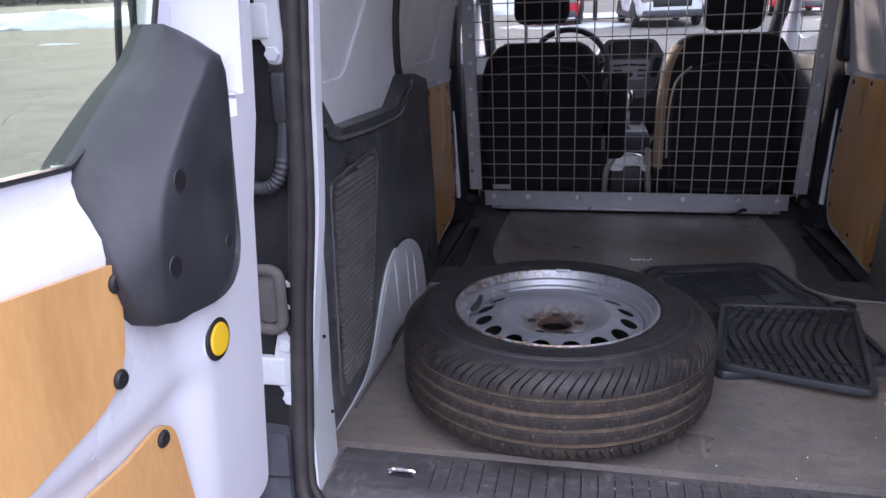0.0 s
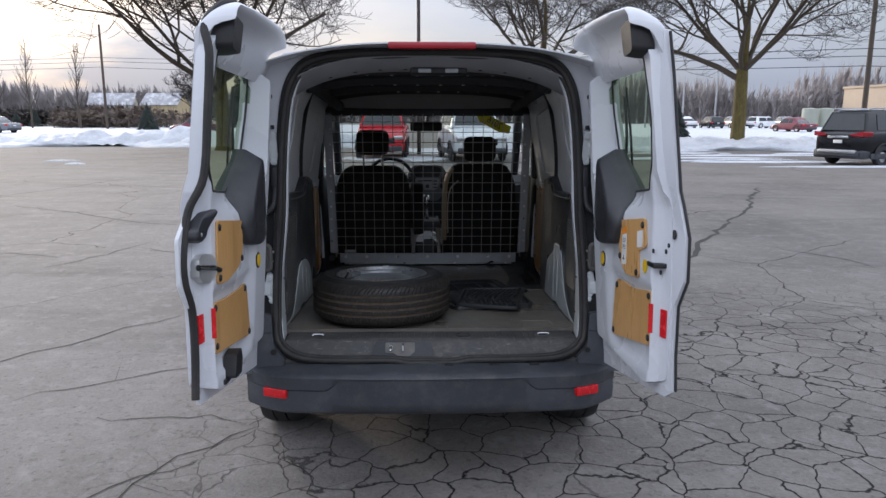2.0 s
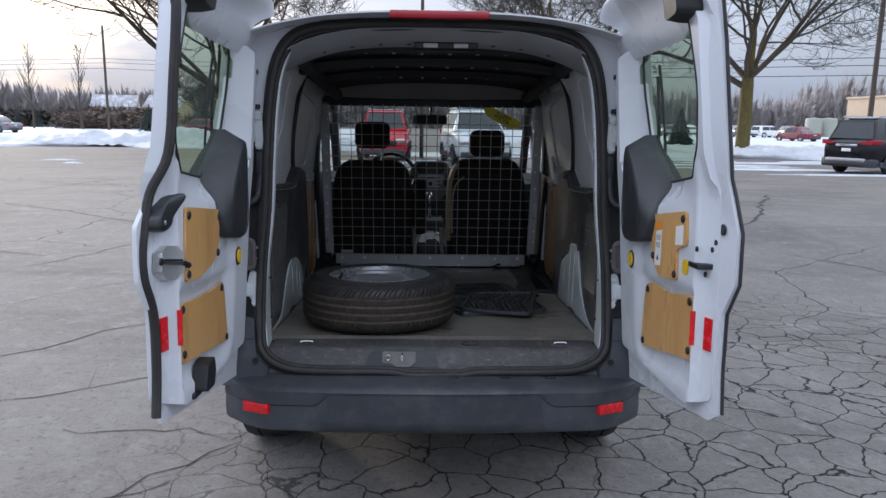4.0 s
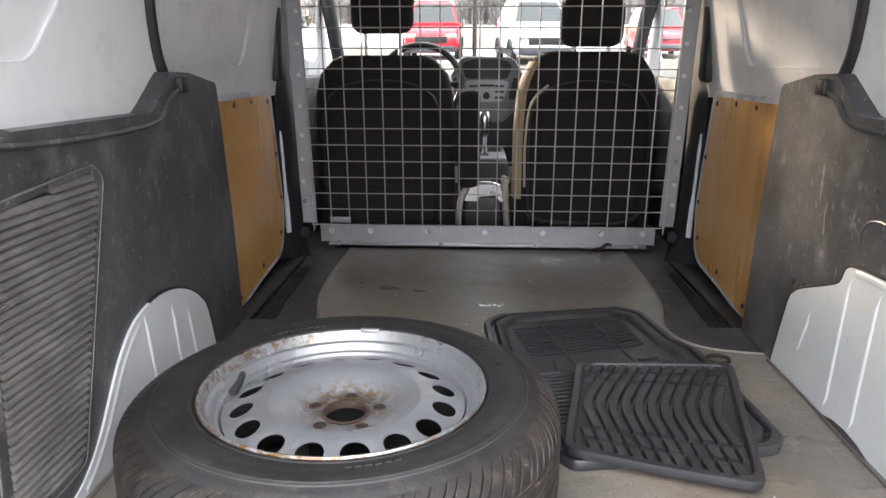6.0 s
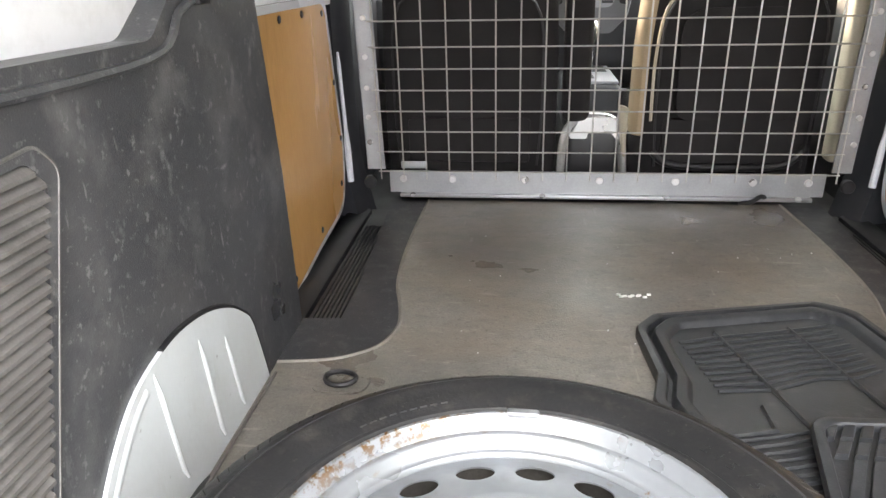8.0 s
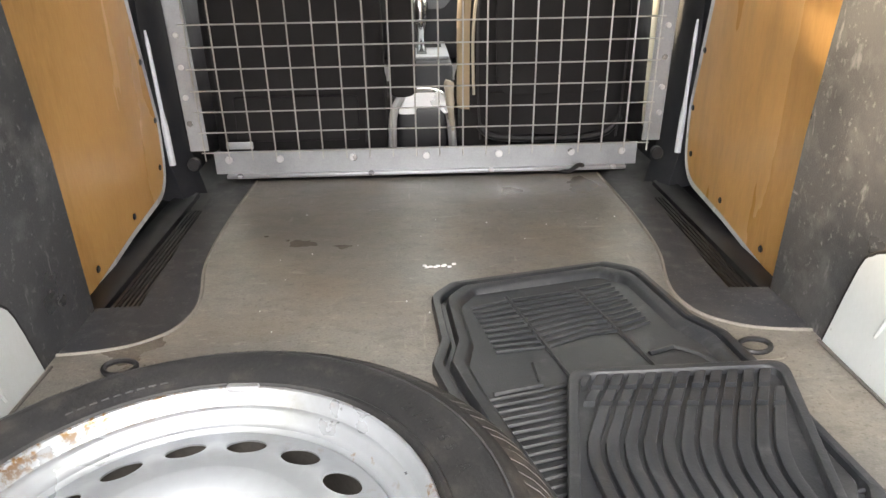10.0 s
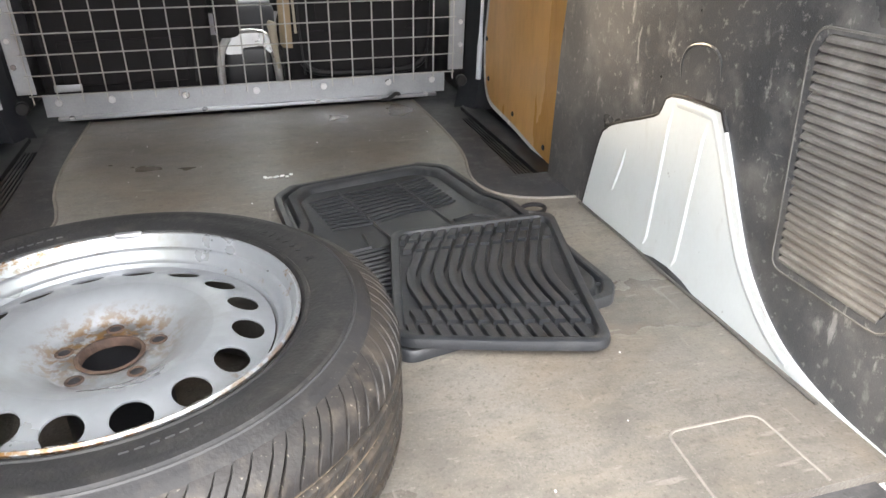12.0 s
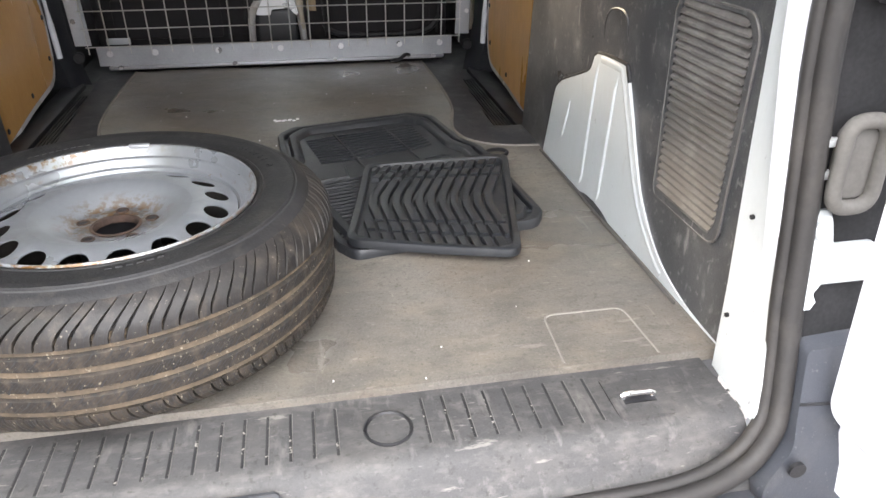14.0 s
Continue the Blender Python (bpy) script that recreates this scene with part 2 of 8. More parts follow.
M_SIDEWALL = mat("grey_tyre_sidewall", (0.013, 0.013, 0.014), 0.56, spec=0.32, var=0.22, scale=7, bump=0.3, grain=200, stain=(0.045, 0.042, 0.039), stain_amount=0.35, stain_scale=9, marks=[((0.060, 0.054, 0.048), 0.4, 40, 0.52, 0.72, (1, 1, 1)), ((0.16, 0.14, 0.12), 0.4, 150, 0.66, 0.74, (1, 1, 1))])
M_SHOULDER = mat("dusty_tyre_shoulder", (0.015, 0.0135, 0.013), 0.50, spec=0.4, var=0.25, scale=9, bump=0.3, grain=200, stain=(0.045, 0.037, 0.030), stain_amount=0.5, stain_scale=14, marks=[((0.075, 0.062, 0.050), 0.5, 45, 0.52, 0.68, (1, 1, 0.5)), ((0.36, 0.32, 0.26), 0.5, 210, 0.66, 0.72, (1, 1, 1))])
M_MAT = mat("black_rubber_mat", (0.018, 0.020, 0.0235), 0.42, var=0.18, scale=9, bump=0.25, grain=300, stain=(0.07, 0.068, 0.066), stain_amount=0.35, stain_scale=9, rvar=0.1, marks=[((0.10, 0.10, 0.10), 0.4, 30, 0.58, 0.75, (1, 1, 1)), ((0.30, 0.29, 0.28), 0.5, 260, 0.70, 0.76, (1, 1, 1))])
M_FABRIC = mat("dark_seat_fabric", (0.012, 0.0105, 0.0115), 0.9, var=0.2, scale=8, bump=0.6, grain=600)
M_BEIGE = mat("beige_seat_cloth", (0.36, 0.27, 0.17), 0.7, var=0.12, scale=10, bump=0.2)
M_DASH = mat("dashboard_plastic", (0.045, 0.047, 0.052), 0.55, var=0.1, bump=0.3, grain=300)
M_SILVER = mat("silver_trim_plastic", (0.36, 0.37, 0.39), 0.4, metal=0.2, var=0.06, bump=0.0)
M_ROOF = mat("dark_roof_lining", (0.032, 0.032, 0.035), 0.8, var=0.2, scale=6, bump=0.3)
M_RED = mat("red_reflector", (0.62, 0.012, 0.018), 0.22, var=0.12, scale=40, bump=0.2, grain=500)
M_LAMPRED = mat("red_lamp_plastic", (0.30, 0.012, 0.02), 0.15, var=0.1, bump=0.0)
M_YELLOW = mat("yellow_plastic", (0.82, 0.52, 0.012), 0.45, var=0.08, bump=0.05)
M_PAPER = mat("white_label_paper", (0.74, 0.73, 0.72), 0.6, var=0.04, bump=0.0)
M_ORANGE = mat("orange_label_print", (0.80, 0.26, 0.02), 0.6, var=0.05, bump=0.0)
M_PRINT = mat("dark_label_print", (0.06, 0.06, 0.07), 0.6, var=0.05, bump=0.0)
M_STICKER = mat("yellow_window_sticker", (0.80, 0.66, 0.02), 0.5, var=0.06, bump=0.0)
M_GLASS = glass("clear_window_glass", (0.93, 0.97, 0.94))
M_TINT = glass("green_tinted_glass", (0.66, 0.72, 0.64))
M_SCREEN = glass("windscreen_glass", (0.54, 0.585, 0.56))
M_LIMB = mat("dark_brown_bark", (0.080, 0.064, 0.046), 0.9, var=0.3, scale=9, bump=0.6, grain=30, dist=0.02)
M_BARK = mat("mossy_brown_bark", (0.112, 0.088, 0.026), 0.9, var=0.35, scale=9, bump=0.9, grain=30, stretch=(1, 1, 0.25), dist=0.02)
M_TWIG = mat("dark_twigs", (0.055, 0.047, 0.042), 0.9, var=0.2, bump=0.0)
# The far wood's colour is lightened to stand in for haze.
M_HAZEWOOD = mat("haze_paled_wood", (0.31, 0.285, 0.285), 0.95, var=0.25, scale=0.08, bump=0.0)
M_THICKET = mat("brown_thicket", (0.15, 0.115, 0.095), 0.95, var=0.3, scale=0.3, bump=0.0)
# Inner barrel's colour is darkened so that shade shows through the vent holes.
M_BARRELSHADE = mat("shade_dark_barrel", (0.05, 0.045, 0.04), 0.8, var=0.3, scale=12, bump=0.3)
M_STRIKER = mat("worn_steel_plate", (0.15, 0.146, 0.14), 0.7, metal=0.25, var=0.2, scale=25, bump=0.2, stain=(0.08, 0.07, 0.06), stain_amount=0.5, stain_scale=30)
M_STACK = mat("grey_dash_trim", (0.16, 0.165, 0.175), 0.45, metal=0.1, var=0.06, bump=0.0)
M_CRACK = mat("crack_dirt", (0.026, 0.024, 0.023), 0.9, var=0.3, scale=8, bump=0.2)
M_WELT = mat("pale_dusty_welt", (0.20, 0.182, 0.162), 0.7, var=0.2, scale=20, bump=0.1)
M_MUD = mat("dried_mud", (0.098, 0.074, 0.051), 0.9, var=0.35, scale=30, bump=0.7, grain=150, stain=(0.045, 0.04, 0.035), stain_amount=0.7, stain_scale=22, marks=[((0.34, 0.30, 0.23), 0.6, 200, 0.62, 0.70, (1, 1, 0.6))])
M_HEADER = mat("grey_header_paint", (0.27, 0.27, 0.285), 0.40, var=0.1, scale=6, bump=0.05)
M_SLAT = mat("dusty_vent_plastic", (0.095, 0.090, 0.086), 0.5, var=0.2, scale=12, bump=0.3, grain=380, stain=(0.22, 0.215, 0.205), stain_amount=0.6, stain_scale=14, dist=0.001)
M_BOOT = mat("dusty_rubber_boot", (0.085, 0.080, 0.074), 0.7, var=0.2, scale=14, bump=0.2)
M_CREAM = mat("cream_pillar_plastic", (0.46, 0.41, 0.32), 0.55, var=0.06, bump=0.1)
# Flat dark colour for the sheet that mimics shade in the door gap.
M_GAPSHADE = mat("gap_shade", (0.020, 0.020, 0.021), 0.9, spec=0.1, var=0.3, scale=12, bump=0.2)
M_LINER = mat("grey_headliner_cloth", (0.26, 0.25, 0.25), 0.9, var=0.08, scale=6, bump=0.2)
M_SNOW = mat("old_snow", (0.53, 0.555, 0.60), 0.75, var=0.08, scale=0.6, bump=0.6, grain=6, stain=(0.50, 0.50, 0.50), stain_amount=0.4, stain_scale=0.9, dist=0.08, marks=[((0.40, 0.41, 0.43), 0.7, 1.6, 0.48, 0.68, (1, 1, 1)), ((0.26, 0.25, 0.24), 0.6, 6, 0.62, 0.72, (1, 1, 1))])
M_CONIFER = mat("spruce_needles", (0.030, 0.040, 0.034), 0.9, var=0.4, scale=3, bump=0.0)
M_POLE = mat("weathered_pole_wood", (0.085, 0.065, 0.05), 0.9, var=0.25, scale=3, bump=0.4, grain=60, stretch=(1, 1, 0.1))
M_METALPOLE = mat("brown_steel_pole", (0.07, 0.06, 0.055), 0.5, metal=0.4, var=0.1, bump=0.0)
M_CABLE = mat("black_cable", (0.02, 0.02, 0.02), 0.7, var=0.1, bump=0.0)
M_HOUSE = mat("pale_siding", (0.48, 0.46, 0.43), 0.8, var=0.1, scale=0.5, bump=0.0)
M_HOUSE_B = mat("yellow_siding", (0.52, 0.42, 0.26), 0.8, var=0.1, scale=0.5, bump=0.0)
M_SHINGLE = mat("snowy_shingles", (0.34, 0.34, 0.36), 0.85, var=0.2, scale=1.0, bump=0.0, stain=(0.8, 0.82, 0.86), stain_amount=0.8, stain_scale=0.5)
M_TAN = mat("tan_building_wall", (0.42, 0.33, 0.24), 0.8, var=0.08, scale=0.4, bump=0.0)
M_TANK = mat("pale_green_tank_paint", (0.31, 0.33, 0.28), 0.7, var=0.1, scale=0.6, bump=0.0)
M_PANE = mat("dark_window_pane", (0.03, 0.035, 0.04), 0.1, var=0.1, bump=0.0)
M_CAR_BLACK = mat("black_car_paint", (0.006, 0.0065, 0.009), 0.10, var=0.1, scale=2, bump=0.0)
M_CAR_RED = mat("red_car_paint", (0.55, 0.02, 0.035), 0.22, var=0.08, scale=2, bump=0.0)
M_CAR_WHITE = mat("white_car_paint", (0.72, 0.74, 0.77), 0.25, var=0.05, scale=2, bump=0.0)
M_CAR_GREY = mat("grey_car_paint", (0.22, 0.23, 0.25), 0.25, metal=0.3, var=0.05, scale=2, bump=0.0)
M_CAR_DARKRED = mat("maroon_car_paint", (0.16, 0.03, 0.045), 0.35, var=0.08, scale=2, bump=0.0)


def plywood():
    m = mat("varnished_plywood", (0.64, 0.36, 0.135), 0.26, var=0.12, scale=3.2, bump=0.08, grain=140, stretch=(1.0, 1.0, 0.22), stain=(0.25, 0.125, 0.045), stain_amount=0.42, stain_scale=6, spec=0.5, dist=0.0008)
    return m


M_PLY = plywood()


def rusty_rim():
    """Silver wheel paint that rusts in flecks along the lip and round the hub."""
    m = mat("rusting_wheel_paint", (0.265, 0.28, 0.30), 0.34, metal=0.55, var=0.06, scale=5, bump=0.06, grain=90, stain=(0.17, 0.16, 0.135), stain_amount=0.45, stain_scale=7)
    n, l = m.node_tree.nodes, m.node_tree.links
    b = n["Principled BSDF"]
    co = n["Texture Coordinate"]
    flat = n.new("ShaderNodeVectorMath")
    flat.operation = "MULTIPLY"
    flat.inputs[1].default_value = (1, 1, 0)
    l.new(co.outputs["Object"], flat.inputs[0])
    ln = n.new("ShaderNodeVectorMath")
    ln.operation = "LENGTH"
    l.new(flat.outputs["Vector"], ln.inputs[0])
    sep = n.new("ShaderNodeSeparateXYZ")
    l.new(co.outputs["Object"], sep.inputs["Vector"])
    old = b.inputs["Base Color"].links[0].from_socket
    met = n.new("ShaderNodeMath")
    met.operation = "MULTIPLY_ADD"
    # (radius from, to), (side from, to), noise scale, threshold, colour
    last = None
    for rad, side, scale, cut, col in (((0.203, 0.214), (0.14, -0.06), 95, (0.49, 0.58), (0.13, 0.066, 0.020)), ((0.120, 0.20), (0.5, -0.5), 34, (0.62, 0.69), (0.16, 0.085, 0.03)), ((0.128, 0.150), (0.085, 0.135), 26, (0.63, 0.70), (0.17, 0.09, 0.035)), ((0.074, 0.042), "up", 60, (0.42, 0.52), (0.05, 0.032, 0.024)), ((0.095, 0.060), "up", 70, (0.46, 0.57), (0.16, 0.088, 0.032)), ((0.2165, 0.2195), (0.8, -0.1), 60, (0.47, 0.58), (0.13, 0.068, 0.028))):
        nz = n.new("ShaderNodeTexNoise")
        nz.inputs["Scale"].default_value, nz.inputs["Detail"].default_value, nz.inputs["Roughness"].default_value = scale, 7, 0.65
        l.new(co.outputs["Object"], nz.inputs["Vector"])
        socks = []
        for src, (lo, hi) in ((nz.outputs["Fac"], cut), (ln.outputs["Value"], rad), (sep.outputs["X"], side) if side != "up" else (sep.outputs["Y"], (-0.075, 0.04))):
            mr = n.new("ShaderNodeMapRange")
            mr.inputs["From Min"].default_value, mr.inputs["From Max"].default_value = lo, hi
            l.new(src, mr.inputs["Value"])
            socks.append(mr.outputs["Result"])
        fac = socks[0]
        for other in socks[1:]:
            mm = n.new("ShaderNodeMath")
            mm.operation = "MULTIPLY"
            l.new(fac, mm.inputs[0])
            l.new(other, mm.inputs[1])
            fac = mm.outputs["Value"]
        mx = n.new("ShaderNodeMix")
        mx.data_type = "RGBA"
        mx.inputs["B"].default_value = (*col, 1)
        l.new(fac, mx.inputs["Factor"])
        l.new(old, mx.inputs["A"])
        old = mx.outputs["Result"]
    n.remove(met)
    l.new(old, b.inputs["Base Color"])
    return m


M_RIMRUST = rusty_rim()


def asphalt():
    """Worn grey asphalt: aggregate, broad stains, a net of cracks in patches and some long cracks."""
    m = mat("cracked_asphalt", (0.160, 0.148, 0.138), 0.90, var=0.22, scale=0.5, bump=0.8, grain=60, stain=(0.235, 0.222, 0.21), stain_amount=0.6, stain_scale=2.6, rvar=0.05, spec=0.25, dist=0.006, marks=[((0.065, 0.062, 0.06), 0.5, 1.1, 0.52, 0.72, (0.35, 1.6, 1)), ((0.26, 0.25, 0.24), 0.45, 9, 0.54, 0.72, (1, 1, 1)), ((0.06, 0.057, 0.055), 0.55, 28, 0.56, 0.70, (1, 1, 1)), ((0.36, 0.35, 0.34), 0.5, 110, 0.62, 0.72, (1, 1, 1))])
    n, l = m.node_tree.nodes, m.node_tree.links
    b = n["Principled BSDF"]
    co = n["Texture Coordinate"]
    warp = n.new("ShaderNodeTexNoise")
    warp.inputs["Scale"].default_value, warp.inputs["Detail"].default_value = 2.4, 6
    add = n.new("ShaderNodeMix")
    add.data_type = "RGBA"
    add.blend_type = "LINEAR_LIGHT"
    add.inputs["Factor"].default_value = 0.15
    l.new(co.outputs["Object"], warp.inputs["Vector"])
    l.new(co.outputs["Object"], add.inputs["A"])
    l.new(warp.outputs["Color"], add.inputs["B"])
    masks = []
    for scale, width, lo, hi, mscale, shift in ((4.3, 0.022, 0.47, 0.56, 0.16, (3.1, 8.7, 0)), (0.30, 0.0022, 0.42, 0.52, 0.09, (9.0, 2.0, 0))):
        v = n.new("ShaderNodeTexVoronoi")
        v.feature = "DISTANCE_TO_EDGE"
        v.inputs["Scale"].default_value = scale
        l.new(add.outputs["Result"], v.inputs["Vector"])
        e = n.new("ShaderNodeMapRange")
        e.inputs["From Min"].default_value, e.inputs["From Max"].default_value = width * 0.30, width
        e.inputs["To Min"].default_value, e.inputs["To Max"].default_value = 1.0, 0.0
        l.new(v.outputs["Distance"], e.inputs["Value"])
        mp = n.new("ShaderNodeMapping")
        mp.inputs["Location"].default_value = shift
        pn = n.new("ShaderNodeTexNoise")
        pn.inputs["Scale"].default_value, pn.inputs["Detail"].default_value = mscale, 2
        l.new(co.outputs["Object"], mp.inputs["Vector"])
        l.new(mp.outputs["Vector"], pn.inputs["Vector"])
        pm = n.new("ShaderNodeMapRange")
        pm.inputs["From Min"].default_value, pm.inputs["From Max"].default_value = lo, hi
        l.new(pn.outputs["Fac"], pm.inputs["Value"])
        mul = n.new("ShaderNodeMath")
        mul.operation = "MULTIPLY"
        l.new(e.outputs["Result"], mul.inputs[0])
        l.new(pm.outputs["Result"], mul.inputs[1])
        masks.append(mul.outputs["Value"])
    # The net of cracks lies round and behind the van's rear corner.
    sep = n.new("ShaderNodeVectorMath")
    sep.operation = "DISTANCE"
    sep.inputs[1].default_value = (2.5, -0.3, 0)
    l.new(co.outputs["Object"], sep.inputs[0])
    near = n.new("ShaderNodeMapRange")
    near.inputs["From Min"].default_value, near.inputs["From Max"].default_value = 2.6, 4.2
    near.inputs["To Min"].default_value, near.inputs["To Max"].default_value = 1.0, 0.0
    l.new(sep.outputs["Value"], near.inputs["Value"])
    v2 = n.new("ShaderNodeMath")
    v2.operation = "MULTIPLY"
    e0 = masks[0].node.inputs[0].links[0].from_socket
    l.new(e0, v2.inputs[0])
    l.new(near.outputs["Result"], v2.inputs[1])
    mx = n.new("ShaderNodeMath")
    mx.operation = "MAXIMUM"
    l.new(masks[1], mx.inputs[0])
    l.new(v2.outputs["Value"], mx.inputs[1])
    old = b.inputs["Base Color"].links[0].from_socket
    # Side light put into the colour: paler to the left, darker to the right.
    side_shade = n.new("ShaderNodeMapRange")
    side_shade.inputs["From Min"].default_value, side_shade.inputs["From Max"].default_value = -2.5, 4.0
    side_shade.inputs["To Min"].default_value, side_shade.inputs["To Max"].default_value = 1.06, 0.90
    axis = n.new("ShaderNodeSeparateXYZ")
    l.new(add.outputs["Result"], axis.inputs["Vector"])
    l.new(axis.outputs["X"], side_shade.inputs["Value"])
    # asphalt colour with this painted left-to-right shade multiplied in
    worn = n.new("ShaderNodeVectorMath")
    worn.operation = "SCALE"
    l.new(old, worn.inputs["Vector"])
    l.new(side_shade.outputs["Result"], worn.inputs["Scale"])
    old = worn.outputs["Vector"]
    cm = n.new("ShaderNodeMix")
    cm.data_type = "RGBA"
    cm.inputs["B"].default_value = (0.012, 0.011, 0.0105, 1)
    l.new(mx.outputs["Value"], cm.inputs["Factor"])
    l.new(old, cm.inputs["A"])
    l.new(cm.outputs["Result"], b.inputs["Base Color"])
    bp2 = n.new("ShaderNodeBump")
    bp2.inputs["Strength"].default_value, bp2.inputs["Distance"].default_value = 0.8, 0.012
    bp2.invert = True
    l.new(mx.outputs["Value"], bp2.inputs["Height"])
    l.new(n["Bump"].outputs["Normal"], bp2.inputs["Normal"])
    l.new(bp2.outputs["Normal"], b.inputs["Normal"])
    return m


M_ASPHALT = asphalt()


# ---- mesh helpers ----
def part(name, bm, material, parent=None, label="", angle=38):
    me = bpy.data.meshes.new(name)
    bm.to_mesh(me)
    bm.free()
    me.materials.append(material)
    me.shade_smooth()
    me.set_sharp_from_angle(angle=radians(angle))
    ob = new(name, me)
    ob.parent = parent
    if label:
        tagged(ob, label)
    return ob


def empty(name, m=Matrix()):
    ob = new(name)
    ob.empty_display_size = 0.1
    ob.matrix_world = m
    return ob


def rounded(points, n=4):
    """A polygon whose corners (u, v, radius) are rounded off."""
    out = []
    k = len(points)
    for i in range(k):
        p, r = Vector(points[i][:2]), (points[i][2] if len(points[i]) > 2 else 0)
        a, b = Vector(points[i - 1][:2]) - p, Vector(points[(i + 1) % k][:2]) - p
        if r <= 0:
            out.append((p.x, p.y))
            continue
        half = a.angle(b) / 2
        d = min(r / max(math.tan(half), 1e-3), 0.48 * a.length, 0.48 * b.length)
        s, e = p + a.normalized() * d, p + b.normalized() * d
        for j in range(n + 1):
            t = j / n
            q = s * (1 - t) ** 2 + p * 2 * t * (1 - t) + e * t ** 2
            out.append((q.x, q.y))
    return out


def plate(outer, place, depth, holes=(), bm=None, cuts=(), ucuts=()):
    """A plate with holes from 2D loops; place(u, v, w) gives its points for w from 0 to depth. cuts, ucuts: lines along which it may bend."""
    bm = bm or bmesh.new()
    edges, verts = [], []
    for loop in (outer, *holes):
        vs = [bm.verts.new((u, v, 0)) for u, v in loop]
        verts += vs
        edges += [bm.edges.new((vs[i], vs[(i + 1) % len(vs)])) for i in range(len(vs))]
    faces = [g for g in bmesh.ops.triangle_fill(bm, use_beauty=True, use_dissolve=False, edges=edges)["geom"] if isinstance(g, bmesh.types.BMFace)]
    for c, along in [(c, (0, 1, 0)) for c in cuts] + [(c, (1, 0, 0)) for c in ucuts]:
        fs = set(faces)
        geom = list(fs) + list({e for f in fs for e in f.edges}) + list({v for f in fs for v in f.verts})
        res = bmesh.ops.bisect_plane(bm, geom=geom, plane_co=(c * along[0], c * along[1], 0), plane_no=along)
        faces = [g for g in res["geom"] if isinstance(g, bmesh.types.BMFace)]
    up = bmesh.ops.extrude_face_region(bm, geom=faces)
    top = [g for g in up["geom"] if isinstance(g, bmesh.types.BMVert)]
    tops = set(top)
    base = {v for f in faces for v in f.verts}
    for v in base:
        v.co = place(v.co.x, v.co.y, 0)
    for v in tops:
        v.co = place(v.co.x, v.co.y, depth)
    bmesh.ops.recalc_face_normals(bm, faces=list({f for v in base | tops for f in v.link_faces}))
    return bm


def box(bm, lo, hi, bev=0.0, seg=2, m=None):
    """A box between two corners, its edges rounded."""
    vs = [bm.verts.new((lo[0] if i & 1 else hi[0], lo[1] if i & 2 else hi[1], lo[2] if i & 4 else hi[2])) for i in range(8)]
    fs = [bm.faces.new([vs[i] for i in q]) for q in ((0, 1, 3, 2), (4, 6, 7, 5), (0, 4, 5, 1), (2, 3, 7, 6), (0, 2, 6, 4), (1, 5, 7, 3))]
    bmesh.ops.recalc_face_normals(bm, faces=fs)
    made = vs
    if bev:
        r = bmesh.ops.bevel(bm, geom=list({e for f in fs for e in f.edges}), offset=bev, segments=seg, affect="EDGES", profile=0.5)
        made = list({v for f in r["faces"] for v in f.verts} | {v for v in vs if v.is_valid})
        made = list({v for f in {g for v in made for g in v.link_faces} for v in f.verts})
    if m:
        for v in made:
            v.co = m @ v.co
    return bm


def loft(bm, rings, closed=True, caps=False, around=False):
    """Faces between successive rings of points."""
    vr = [[bm.verts.new(p) for p in r] for r in rings]
    fs = []
    for a, b in zip(vr, vr[1:] + (vr[:1] if around else [])):
        k = len(a)
        for i in range(k if closed else k - 1):
            fs.append(bm.faces.new((a[i], a[(i + 1) % k], b[(i + 1) % k], b[i])))
    if caps:
        fs.append(bm.faces.new(vr[0]))
        fs.append(bm.faces.new(vr[-1]))
    bmesh.ops.recalc_face_normals(bm, faces=fs)
    return bm


def tube(bm, path, r, sides=8, closed=False, caps=True):
    """A round rod along a path; r may be one radius or one for each point."""
    pts = [Vector(p) for p in path]
    k = len(pts)
    rad = r if isinstance(r, (list, tuple)) else [r] * k
    rings, ref = [], None
    for i, p in enumerate(pts):
        d = (pts[(i + 1) % k] - pts[i - 1]) if closed else (pts[min(i + 1, k - 1)] - pts[max(i - 1, 0)])
        d.normalize()
        if ref is None:
            ref = d.orthogonal().normalized()
        ref = (ref - d * ref.dot(d)).normalized()
        side = d.cross(ref)
        rings.append([p + (ref * math.cos(2 * math.pi * j / sides) + side * math.sin(2 * math.pi * j / sides)) * rad[i] for j in range(sides)])
    return loft(bm, rings, True, caps and not closed, closed)


def revolve(bm, profile, n=48, close=False, m=None):
    """A profile of (radius, height) turned about z."""
    rings = [[(r * math.cos(2 * math.pi * i / n), r * math.sin(2 * math.pi * i / n), z) for r, z in profile] for i in range(n)]
    if m:
        rings = [[m @ Vector(p) for p in r] for r in rings]
    return loft(bm, rings, close, False, True)


def disc(bm, centre, axis, r, h, n=20, bev=0.0):
    """A short round pin at centre along axis."""
    q = Vector(axis).normalized().to_track_quat("Z", "Y").to_matrix().to_4x4()
    m = Matrix.Translation(centre) @ q
    prof = [(0.0005, h), (r - bev, h), (r, h - bev), (r, 0)] if bev else [(0.0005, h), (r, h), (r, 0)]
    return revolve(bm, prof, n, m=m)


